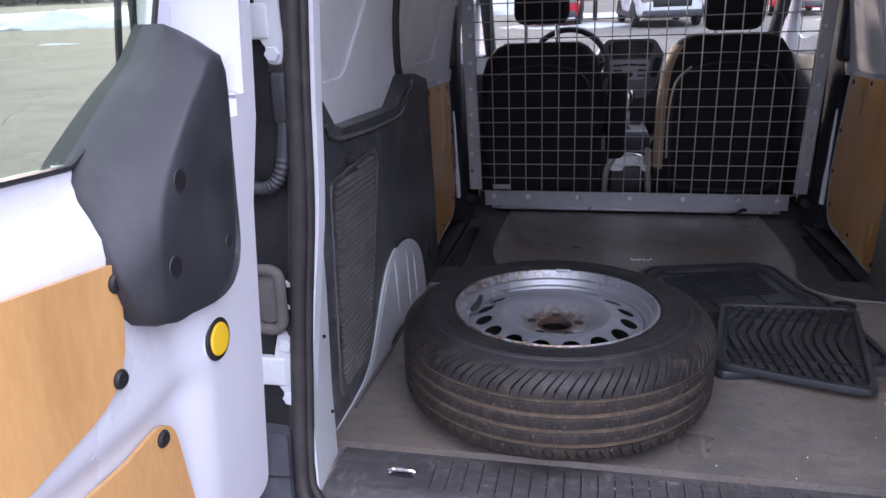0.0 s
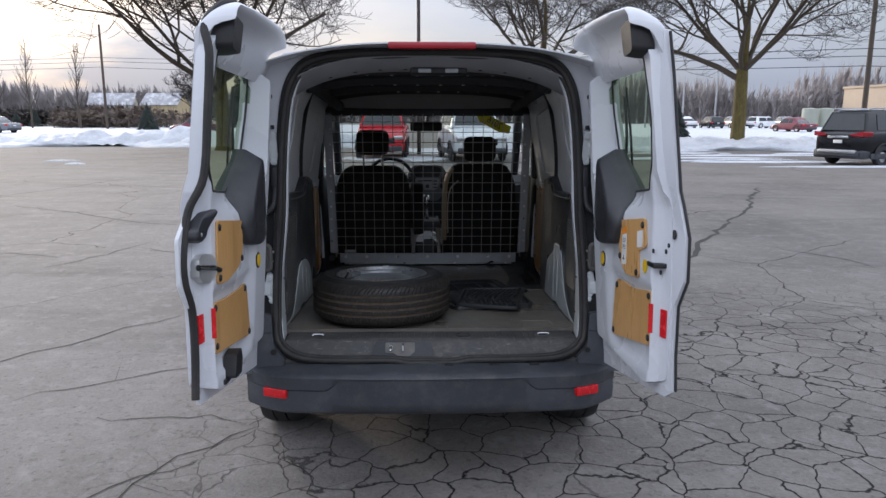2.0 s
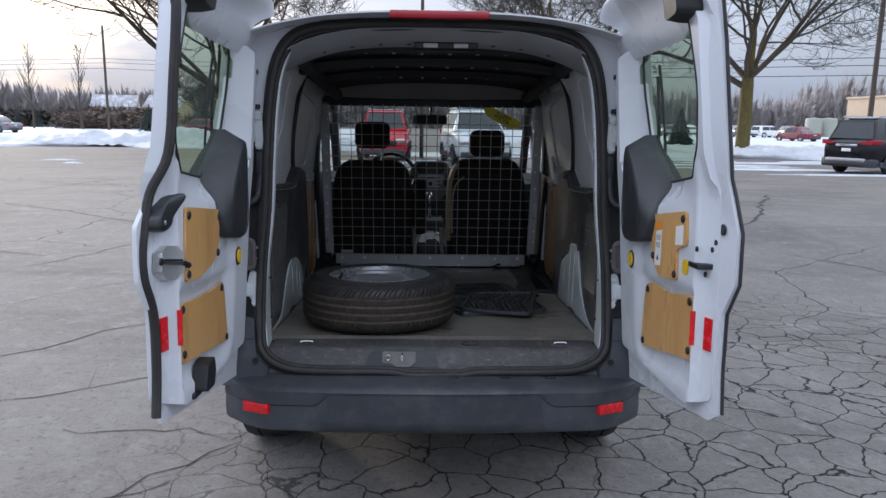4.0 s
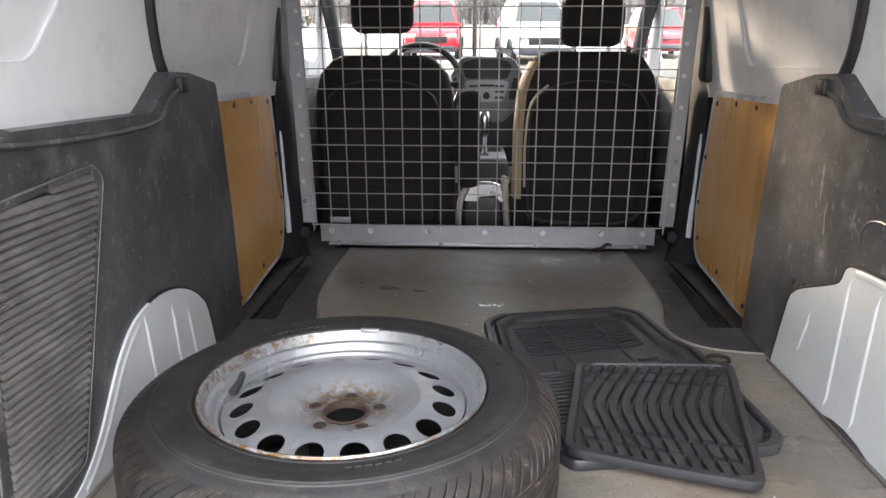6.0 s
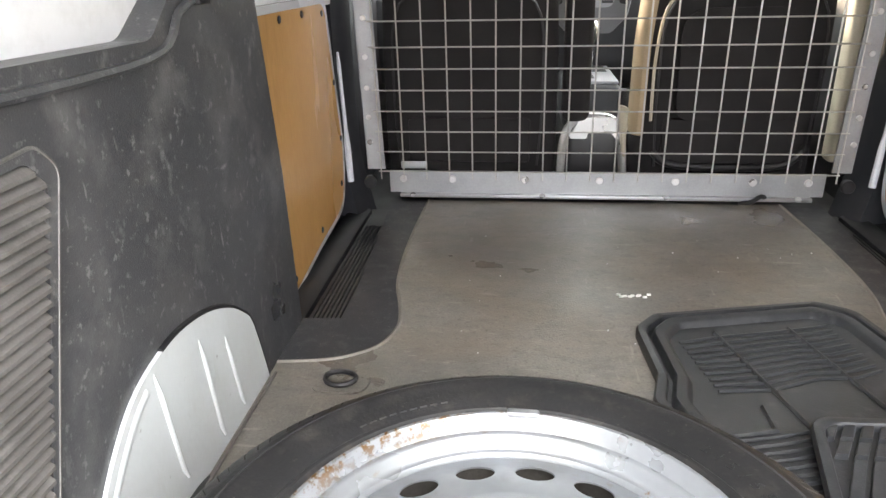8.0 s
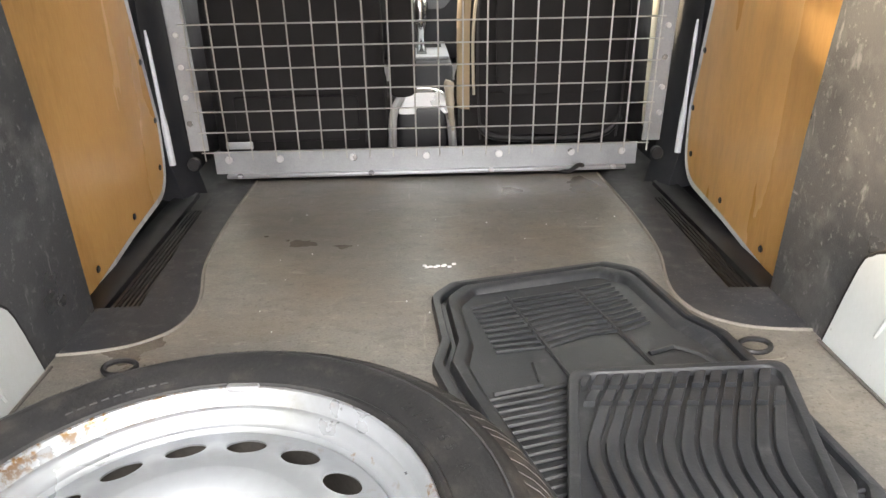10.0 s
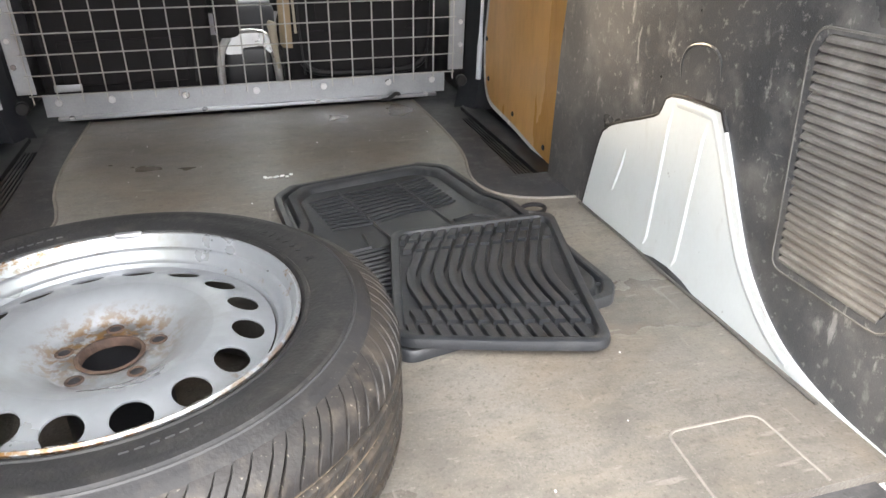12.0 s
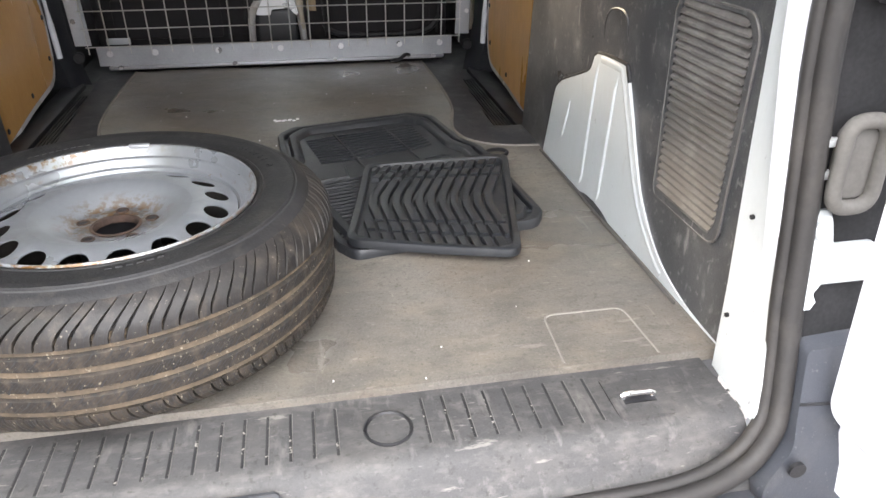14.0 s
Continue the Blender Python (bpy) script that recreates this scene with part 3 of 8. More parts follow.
def curve_points(points, n=6):
    """A smooth line through the given points."""
    p = [Vector(q) for q in points]
    out = []
    for i in range(len(p) - 1):
        a, b, c, d = p[max(i - 1, 0)], p[i], p[i + 1], p[min(i + 2, len(p) - 1)]
        for j in range(n):
            t = j / n
            out.append(0.5 * (2 * b + (c - a) * t + (2 * a - 5 * b + 4 * c - d) * t * t + (3 * b - a - 3 * c + d) * t ** 3))
    return out + [p[-1]]


# ---- the van: shell ----
van = tagged(empty("cargo_van", RAKE), "white cargo van with both rear doors wide open", "van")

SEAL_HALF = [(0.0, 0.474), (0.10, 0.474), (0.17, 0.486), (0.36, 0.488), (0.52, 0.494), (0.60, 0.518), (0.644, 0.562), (0.656, 0.63), (0.642, 0.88), (0.620, 1.10), (0.610, 1.30), (0.595, 1.50), (0.570, 1.63), (0.52, 1.712), (0.44, 1.750), (0.30, 1.766), (0.0, 1.776)]
half = curve_points([(x, 0, z) for x, z in SEAL_HALF], 4)
SEAL = [(p.x, p.z) for p in half] + [(-p.x, p.z) for p in half[-2:0:-1]]
OUT_HALF = [(0.0, 0.44), (0.80, 0.44), (0.845, 0.60), (0.875, 0.80), (0.885, 1.02), (0.865, 1.20), (0.815, 1.42), (0.745, 1.64), (0.69, 1.745), (0.62, 1.795), (0.50, 1.812), (0.26, 1.822), (0.0, 1.826)]
OUT = OUT_HALF + [(-x, z) for x, z in OUT_HALF[-2:0:-1]]


def out_x(z):
    """Half width of the body at a height."""
    return float(np.interp(z, [0.30, 0.44, 0.60, 0.80, 1.02, 1.20, 1.42, 1.64, 1.745], [0.80, 0.82, 0.85, 0.88, 0.89, 0.87, 0.82, 0.75, 0.69]))


def deep(x, y, z):
    """The frame round the doors leans forwards: how a point of a flat frame lies in it."""
    move = float(np.interp(z, [0.49, 0.60, 0.75, 0.90, 1.05], [0.0, 0.040, 0.080, 0.100, 0.112]))
    k = 1 + move / (y + 2.014)
    return Vector((x * k, y + move, 1.362 + (z - 1.362) * k))


grow = [(x * 1.012, 1.1 + (z - 1.1) * 1.012) for x, z in SEAL]
part("rear_body_frame", plate(OUT, lambda u, v, w: deep(u, -0.105, v) + Vector((0, w, 0)) if (u, v) in grow else Vector((u, deep(u, -0.105, v).y + w, v)), 0.03, [grow], cuts=[0.60, 0.75, 0.90, 1.05]), M_WHITE, van)
# Lower corners in grey plastic, below the hinges.
for s in (-1, 1):
    pl = rounded([(0.655, 0.44), (0.845, 0.44), (0.86, 0.60, 0.01), (0.83, 0.715, 0.03), (0.668, 0.705, 0.01), (0.668, 0.56, 0.05), (0.62, 0.50, 0.04)])
    part("rear_corner_cover", plate(pl, lambda u, v, w: Matrix.Diagonal((s, 1, 1)) @ deep(u, -0.116 - w, v), 0.030, cuts=[0.53, 0.57, 0.60, 0.65]), M_BUMPER, van)
    bm = bmesh.new()
    a, b = deep(0.668, -0.147, 0.628), deep(0.845, -0.147, 0.615)
    tube(bm, [(s * a.x, a.y, a.z), (s * b.x, b.y, b.z)], 0.002, 6)
    part("cover_seam", bm, M_BLACK, van)
    bm = bmesh.new()
    disc(bm, (s * 0.672, -0.138, 0.535), (0, -1, 0), 0.012, 0.006)
    part("cover_clip", bm, M_BLACK, van)

# Seal round the opening: a bead with two lips.
bm = bmesh.new()
tube(bm, [deep(x, -0.124, z) for x, z in SEAL], 0.0145, 12, True)
part("door_seal", bm, M_SEAL, van, "thick black rubber seal round the door opening")
bm = bmesh.new()
tube(bm, [deep(x * 0.980, -0.112, 1.1 + (z - 1.1) * 0.982) for x, z in SEAL], 0.010, 10, True)
part("seal_lip", bm, M_SEAL, van)
bm = bmesh.new()
tube(bm, [deep(x * 1.024, -0.115, 1.1 + (z - 1.1) * 1.020) for x, z in SEAL], 0.009, 8, True)
part("seal_flange", bm, M_SEAL, van)

# White jambs between the seal and the side trims.
ZJ = [0.565, 0.70, 0.90, 1.10, 1.30, 1.50, 1.62, 1.70, 1.75]
LIP = sorted([deep(p.x * 0.980, -0.112, 1.1 + (p.z - 1.1) * 0.982) for p in half[20:]], key=lambda p: p.z)
XA = [float(np.interp(z, [p.z for p in LIP], [p.x for p in LIP])) - 0.003 for z in ZJ]
YA = [float(np.interp(z, [p.z for p in LIP], [p.y for p in LIP])) for z in ZJ]
YB = [0.050, 0.070, 0.094, 0.120, 0.125, 0.125, 0.125, 0.125, 0.125]
XB = [0.655, 0.664, 0.668, 0.676, 0.700, 0.688, 0.665, 0.63, 0.57]
for s in (-1, 1):
    bm = bmesh.new()
    loft(bm, [[(s * xa, ya, z), (s * (xa + 0.002), ya + 0.02, z), (s * (xb - 0.003), yb - 0.03, z), (s * xb, yb, z), (s * (xb + 0.05), yb + 0.02, z)] for z, xa, ya, xb, yb in zip(ZJ, XA, YA, XB, YB)], False)
    bmesh.ops.solidify(bm, geom=bm.faces[:], thickness=0.004)
    jamb = part("door_jamb", bm, M_ARCH, van)
    for z in (0.66, 0.82, 0.94, 1.22, 1.25):
        bm = bmesh.new()
        x = float(np.interp(z, ZJ, [0.5 * (a + b) for a, b in zip(XA, XB)]))
        disc(bm, (s * (x - 0.003), 0.030 + 0.02 * math.sin(z * 40), z), (-s, -0.1, 0), 0.0036, 0.004, 10)
        part("jamb_hole", bm, M_BLACK, jamb)

# Outer sides with the cab windows cut out.
side = [(-0.10, 0.44), (0.17, 0.42), (0.21, 0.50), (0.30, 0.62), (0.44, 0.69), (0.60, 0.71), (0.76, 0.69), (0.90, 0.62), (0.99, 0.50), (1.02, 0.32), (3.20, 0.30), (3.24, 0.50), (3.33, 0.62), (3.46, 0.69), (3.62, 0.71), (3.78, 0.69), (3.91, 0.62), (4.00, 0.50), (4.03, 0.36), (4.40, 0.36), (4.44, 0.70), (4.34, 0.88), (3.60, 1.10), (3.40, 1.14), (2.66, 1.72), (-0.10, 1.745)]
cabwin = rounded([(2.36, 1.31, 0.04), (3.06, 1.24, 0.08), (2.62, 1.63, 0.08), (2.38, 1.64, 0.06)])
for s in (-1, 1):
    bm = plate(side, lambda u, v, w: Vector((s * (out_x(v) - w - 0.18 * max(0, u - 3.6) ** 2), u, v)), 0.012, [cabwin], cuts=[0.60, 0.80, 1.02, 1.20, 1.42, 1.6])
    part("side_panel", bm, M_WHITE, van)
    pane = part("side_window", plate([(u, v) for u, v in cabwin], lambda u, v, w: Vector((s * (out_x(v) - 0.006 - w), u, v)), 0.004, cuts=[1.42]), M_GLASS, van)
    pane.visible_shadow = False

# Roof, pillars, windscreen, bonnet and nose.
bm = bmesh.new()
rows = []
for y, zc, hw in ((-0.11, 1.826, 0.69), (0.2, 1.835, 0.692), (1.0, 1.845, 0.692), (1.8, 1.845, 0.690), (2.4, 1.815, 0.685), (2.70, 1.775, 0.675)):
    rows.append([(hw * k, y, zc - (zc - (1.745 if y < 2.5 else 1.715)) * abs(k) ** 3.0) for k in [i / 8 - 1 for i in range(17)]])
loft(bm, rows, False)
bmesh.ops.solidify(bm, geom=bm.faces[:], thickness=0.006)
part("roof", bm, M_WHITE, van)
bm = bmesh.new()
loft(bm, [[(hw * k, y + 0.10 * (1 - k * k), z) for k in [i / 6 - 1 for i in range(13)]] for y, z, hw in ((2.68, 1.755, 0.685), (3.0, 1.49, 0.75), (3.40, 1.14, 0.79))], False)
screen = part("windscreen", bm, M_SCREEN, van)
screen.visible_shadow = False
bm = bmesh.new()
loft(bm, [[(hw * k, y, z - 0.05 * abs(k) ** 3) for k in [i / 6 - 1 for i in range(13)]] for y, z, hw in ((3.42, 1.14, 0.80), (3.9, 1.06, 0.80), (4.25, 0.95, 0.76), (4.42, 0.80, 0.72), (4.46, 0.55, 0.72), (4.42, 0.32, 0.70))], False)
bmesh.ops.solidify(bm, geom=bm.faces[:], thickness=0.006)
part("bonnet", bm, M_WHITE, van)
for s in (-1, 1):
    bm = bmesh.new()
    tube(bm, curve_points([(s * 0.705, 2.40, 1.705), (s * 0.735, 2.72, 1.575), (s * 0.770, 3.10, 1.345), (s * 0.80, 3.44, 1.12)], 4), 0.034, 10)
    part("windscreen_pillar", bm, M_DASH, van)

# Brake lamp in the roof's rear edge.
bm = bmesh.new()
box(bm, (-0.175, -0.135, 1.795), (0.185, -0.10, 1.824), 0.008)
part("brake_lamp", bm, M_LAMPRED, van, "dark red high brake lamp")

# Rear wheels and the dark underside.
for y in (0.60, 3.62):
    for s in (-1, 1):
        m = Matrix.Translation((s * 0.76, y, 0.285 if y < 1 else 0.45)) @ Matrix.Rotation(radians(90), 4, "Y")
        bm = bmesh.new()
        revolve(bm, [(0.20, -0.10), (0.27, -0.108), (0.305, -0.095), (0.318, -0.06), (0.318, -0.035), (0.310, -0.034), (0.310, -0.026), (0.319, -0.025), (0.319, 0.025), (0.310, 0.026), (0.310, 0.034), (0.318, 0.035), (0.318, 0.06), (0.305, 0.095), (0.27, 0.108), (0.20, 0.10)], 40, True, m)
        w = part("road_wheel", bm, M_RUBBER, van)
        bm = bmesh.new()
        revolve(bm, [(0.001, 0.05 * s), (0.12, 0.06 * s), (0.20, 0.03 * s), (0.215, 0.085 * s)], 32, m=m)
        part("wheel_disc", bm, M_STEEL, w)
bm = bmesh.new()
box(bm, (-0.74, -0.02, 0.34), (0.74, 4.3, 0.44), 0.02)
box(bm, (-0.62, 0.52, 0.20), (0.62, 0.68, 0.30), 0.03)
part("underbody", bm, M_BLACK, van)


# ---- rear bumper ----
def bump_y(x):
    a = abs(x)
    return -0.285 + 0.03 * (a / 0.6) ** 2 + (0.0 if a < 0.60 else 1.9 * (a - 0.60) ** 1.7)


xs = [-0.80 + 1.6 * i / 88 for i in range(89)]
bm = bmesh.new()
rings = []
for x in xs:
    y = bump_y(x)
    mid = 1.0 if abs(x) < 0.37 else max(0.0, 1 - (abs(x) - 0.37) / 0.075)
    mid = mid * mid * (3 - 2 * mid)
    rings.append([(x, -0.06, 0.476), (x, -0.10, 0.478), (x, y + 0.05, 0.470), (x, y + 0.012, 0.464), (x, y, 0.454), (x, y + 0.004, 0.404 + 0.044 * mid), (x, y + 0.014 - 0.006 * mid, 0.396 + 0.044 * mid), (x, y + 0.010 - 0.012 * mid, 0.35), (x, y + 0.02, 0.305), (x, y + 0.05, 0.288), (x, -0.06, 0.285)])
loft(bm, rings, True, True)
bumper = part("rear_bumper", bm, M_BUMPER, van, "grey textured plastic rear bumper")
for s in (-1, 1):
    bm = bmesh.new()
    m = Matrix.Translation((s * 0.655, bump_y(0.655) + 0.002, 0.385)) @ Matrix.Rotation(radians(s * 24), 4, "Z")
    box(bm, (-0.054, -0.0035, -0.0185), (0.054, 0.02, 0.0185), 0.003, m=m)
    part("bumper_reflector", bm, M_RED, bumper, "red bumper reflector")
for x in (0.075, 0.270, 0.440):
    bm = bmesh.new()
    box(bm, (x - 0.020, -0.160, 0.474), (x + 0.020, -0.142, 0.482), 0.003)
    part("bumper_clip", bm, M_BLACK, bumper)

# ---- sill, load floor and side wells ----
bm = bmesh.new()
prof = [(0.075, 0.566), (-0.035, 0.566), (-0.055, 0.562), (-0.068, 0.550), (-0.082, 0.515), (-0.095, 0.500), (-0.110, 0.494), (-0.115, 0.47), (0.075, 0.47)]
rings = []
for x in (-0.640, -0.30, 0.30, 0.640):
    rings.append([(x, y, z) for y, z in prof])
loft(bm, rings, True, True)
sill = part("sill_plate", bm, M_SILL, van, "dusty grey plastic sill plate with ribs")
for i in range(-16, 17):
    x = i * 0.0305 + 0.012
    if abs(x - 0.143) < 0.042 or abs(x) > 0.455:
        continue
    bm = bmesh.new()
    box(bm, (x - 0.0018, -0.034, 0.5650), (x + 0.0018, 0.056, 0.5664), 0)
    part("sill_groove", bm, M_GROOVE, sill)
    bm = bmesh.new()
    tube(bm, [(x + 0.0026, -0.035, 0.5660), (x + 0.0026, 0.057, 0.5660)], 0.0007, 5)
    part("groove_lip", bm, M_SLAT, sill)
for s in (-1, 1):
    # tie-down pocket with a chrome bar
    bm = bmesh.new()
    plate(rounded([(s * 0.504 - 0.042, -0.042, 0.012), (s * 0.504 + 0.042, -0.042, 0.012), (s * 0.504 + 0.042, 0.052, 0.012), (s * 0.504 - 0.042, 0.052, 0.012)]), lambda u, v, w: Vector((u, v, 0.5655 + w)), 0.003, bm=bm)
    pocket = part("tie_down_plate", bm, M_SILL, sill)
    bm = bmesh.new()
    box(bm, (s * 0.504 - 0.024, -0.012, 0.5685), (s * 0.504 + 0.024, 0.006, 0.5697), 0)
    part("tie_down_slot", bm, M_BLACK, sill)
    bm = bmesh.new()
    tube(bm, curve_points([(s * 0.504 - 0.022, 0.0, 0.566), (s * 0.504 - 0.021, 0.001, 0.574), (s * 0.504 + 0.021, 0.001, 0.574), (s * 0.504 + 0.022, 0.0, 0.566)], 4), 0.0045, 8)
    part("tie_down_bar", bm, M_CHROME, sill, "bright chrome tie-down bar")
bm = bmesh.new()
revolve(bm, [(0.034, 0.0), (0.034, 0.003), (0.031, 0.004), (0.029, 0.001)], 28, m=Matrix.Translation((0.143, 0.003, 0.5655)))
plug = part("sill_plug", bm, M_BLACK, sill)
bm = bmesh.new()
revolve(bm, [(0.029, 0.001), (0.001, 0.0014)], 28, m=Matrix.Translation((0.143, 0.003, 0.5655)))
part("plug_face", bm, M_SILL, plug)
# latch recess and striker
bm = bmesh.new()
plate(rounded([(-0.262, 0.500, 0.01), (0.014, 0.500, 0.01), (-0.004, 0.560, 0.01), (-0.242, 0.560, 0.01)]), lambda u, v, w: Vector((u, -0.098 - w + (v - 0.5) * 0.4, v)), 0.004, bm=bm)
part("latch_recess", bm, M_PLASTIC, sill)
bm = bmesh.new()
plate(rounded([(-0.200, 0.516, 0.006), (-0.165, 0.514, 0.01), (-0.145, 0.502, 0.01), (-0.095, 0.502, 0.015), (-0.072, 0.520, 0.01), (-0.072, 0.556, 0.006), (-0.200, 0.556, 0.006)]), lambda u, v, w: Vector((u, -0.102 - w + (v - 0.5) * 0.4, v)), 0.004, bm=bm)
striker = part("striker_plate", bm, M_STRIKER, sill, "worn bare steel striker plate")
bm = bmesh.new()
tube(bm, [(-0.178 + 0.010 * math.cos(a), -0.1, 0.536 + 0.010 * math.sin(a)) for a in [2 * math.pi * i / 14 for i in range(14)]], 0.0035, 6, True)
part("striker_eye", bm, M_CHROME, sill)
bm = bmesh.new()
tube(bm, [(-0.124, -0.085, 0.552), (-0.124, -0.112, 0.550), (-0.124, -0.116, 0.53), (-0.124, -0.100, 0.520)], 0.0035, 6)
part("striker_loop", bm, M_CHROME, sill)

EDGE = [(0.673, 0.990), (0.60, 1.000), (0.545, 1.020), (0.495, 1.065), (0.474, 1.14), (0.482, 1.22), (0.506, 1.33), (0.517, 1.45), (0.520, 1.62), (0.517, 1.78), (0.512, 1.945)]
edge = [(p.x, p.y) for p in curve_points([(x, y, 0) for x, y in EDGE], 4)]
loop = [(0.673, 0.072)] + edge + [(-x, y) for x, y in edge[::-1]] + [(-0.673, 0.072)]
load_floor = part("load_floor", plate(loop, lambda u, v, w: Vector((u, v, 0.56 + w)), 0.02), M_FLOOR, van, "worn grey-brown vinyl load floor with dusty scuffs")
for s in (-1, 1):
    bm = bmesh.new()
    tube(bm, [(s * x, y, 0.5795) for x, y in edge], 0.0045, 6)
    part("floor_welt", bm, M_WELT, load_floor)
    strip = [(s * x, y) for x, y in edge] + [(s * 0.628, 1.945), (s * 0.612, 1.70), (s * 0.592, 1.172), (s * 0.676, 1.166), (s * 0.676, 0.990)]
    part("floor_border", plate(strip, lambda u, v, w: Vector((u, v, 0.545 + w)), 0.033), M_BORDER, van)
    bm = bmesh.new()
    box(bm, (s * 0.585, 1.14, 0.47), (s * 0.86, 2.02, 0.522), 0.0)
    box(bm, (s * 0.70, 1.15, 0.50), (s * 0.775, 2.00, 0.536), 0.012)
    well = part("step_well", bm, M_BLACK, van, "black plastic side step well")
    for i in range(9):
        x = s * (0.612 + 0.010 * i)
        bm = bmesh.new()
        box(bm, (x - 0.003, 1.20, 0.5215), (x + 0.003, 1.86, 0.526), 0)
        part("step_rib", bm, M_BLACK, well)
    bm = bmesh.new()
    cx, cy = s * 0.540, 0.932
    tube(bm, [(cx + 0.027 * math.cos(a), cy + 0.016 * math.sin(a) * (1.0 if math.sin(a) > 0 else 1.2), 0.589 + 0.003 * math.sin(a)) for a in [2 * math.pi * i / 18 for i in range(18)]], 0.0048, 8, True)
    part("tie_down_ring", bm, M_BLACK, load_floor, "black tie-down ring on the floor")
    bm = bmesh.new()
    plate(rounded([(cx - 0.05, cy - 0.035, 0.03), (cx + 0.05, cy - 0.035, 0.03), (cx + 0.05, cy + 0.04, 0.03), (cx - 0.05, cy + 0.04, 0.03)], 6), lambda u, v, w: Vector((u, v, 0.5795 + w)), 0.003, bm=bm)
    part("ring_plate", bm, M_FLOOR, load_floor)
# access patch outlined in the floor
bm = bmesh.new()
pat = rounded([(0.420, 0.078), (0.428, 0.208, 0.02), (0.568, 0.208, 0.02), (0.574, 0.078)], 5)
tube(bm, [(x, y, 0.5800) for x, y in pat], 0.0022, 6)
part("floor_patch", bm, M_WELT, load_floor)
# a black cable end poking out by the partition
bm = bmesh.new()
tube(bm, curve_points([(0.40, 1.955, 0.583), (0.425, 1.935, 0.590), (0.452, 1.940, 0.606), (0.468, 1.952, 0.600)], 5), 0.007, 8)
part("cable_end", bm, M_BLACK, load_floor)
# torn scrap and a few crumbs of dirt
bm = bmesh.new()
for i in range(9):
    x, y = -0.03 + 0.008 * i + random.uniform(-0.004, 0.004), 1.303 + random.uniform(-0.008, 0.010)
    box(bm, (x, y, 0.580), (x + 0.009, y + 0.005, 0.584), 0.001, 1)
tagged(part("paper_scrap", bm, M_PAPER), "torn scrap of pale paper on the load floor", "scrap").matrix_world = RAKE
bm = bmesh.new()
for i in range(55):
    x, y = random.uniform(-0.62, 0.62), random.uniform(0.08, 1.7)
    if y > 0.98 and abs(x) > 0.47:
        continue
    r = random.uniform(0.0005, 0.0014)
    box(bm, (x - r, y - r * 1.6, 0.580), (x + r, y + r, 0.5805 + r), 0)
tagged(part("floor_crumbs", bm, M_PAPER), "pale crumbs of dirt strewn over the load floor", "dirt", kind="stuff").matrix_world = RAKE


# ---- side trims, wheel arches, inner walls ----
ARCH_R = [(0.056, 0.580), (0.15, 0.583), (0.217, 0.592), (0.285, 0.612), (0.345, 0.648), (0.40, 0.700), (0.442, 0.765), (0.480, 0.832), (0.520, 0.897), (0.54, 0.908), (0.665, 0.899), (0.690, 0.870), (0.712, 0.850), (0.840, 0.800), (0.880, 0.778), (0.905, 0.745), (0.955, 0.580)]
ARCH_L = [(0.056, 0.580), (0.20, 0.583), (0.30, 0.594), (0.355, 0.618), (0.40, 0.655), (0.44, 0.700), (0.485, 0.750), (0.54, 0.792), (0.60, 0.812), (0.67, 0.818), (0.75, 0.805), (0.82, 0.778), (0.87, 0.745), (0.905, 0.705), (0.945, 0.580)]
TOP_R = [(1.165, 0.562), (1.150, 0.90), (1.110, 1.218, 0.02), (0.94, 1.246, 0.03), (0.845, 1.250, 0.02), (0.740, 1.172, 0.04), (0.300, 1.178, 0.02), (0.258, 1.190, 0.03), (0.200, 1.246, 0.02), (0.165, 1.246, 0.012), (0.126, 1.09), (0.088, 0.90), (0.058, 0.70)]
VENT = {1: [(0.150, 0.735, 0.03), (0.155, 1.035, 0.04), (0.175, 1.062, 0.03), (0.352, 1.058, 0.02), (0.362, 1.03, 0.02), (0.340, 0.735, 0.02)], -1: [(0.165, 0.640, 0.03), (0.205, 1.075, 0.03), (0.470, 1.095, 0.02), (0.494, 1.070, 0.02), (0.345, 0.650, 0.03)]}
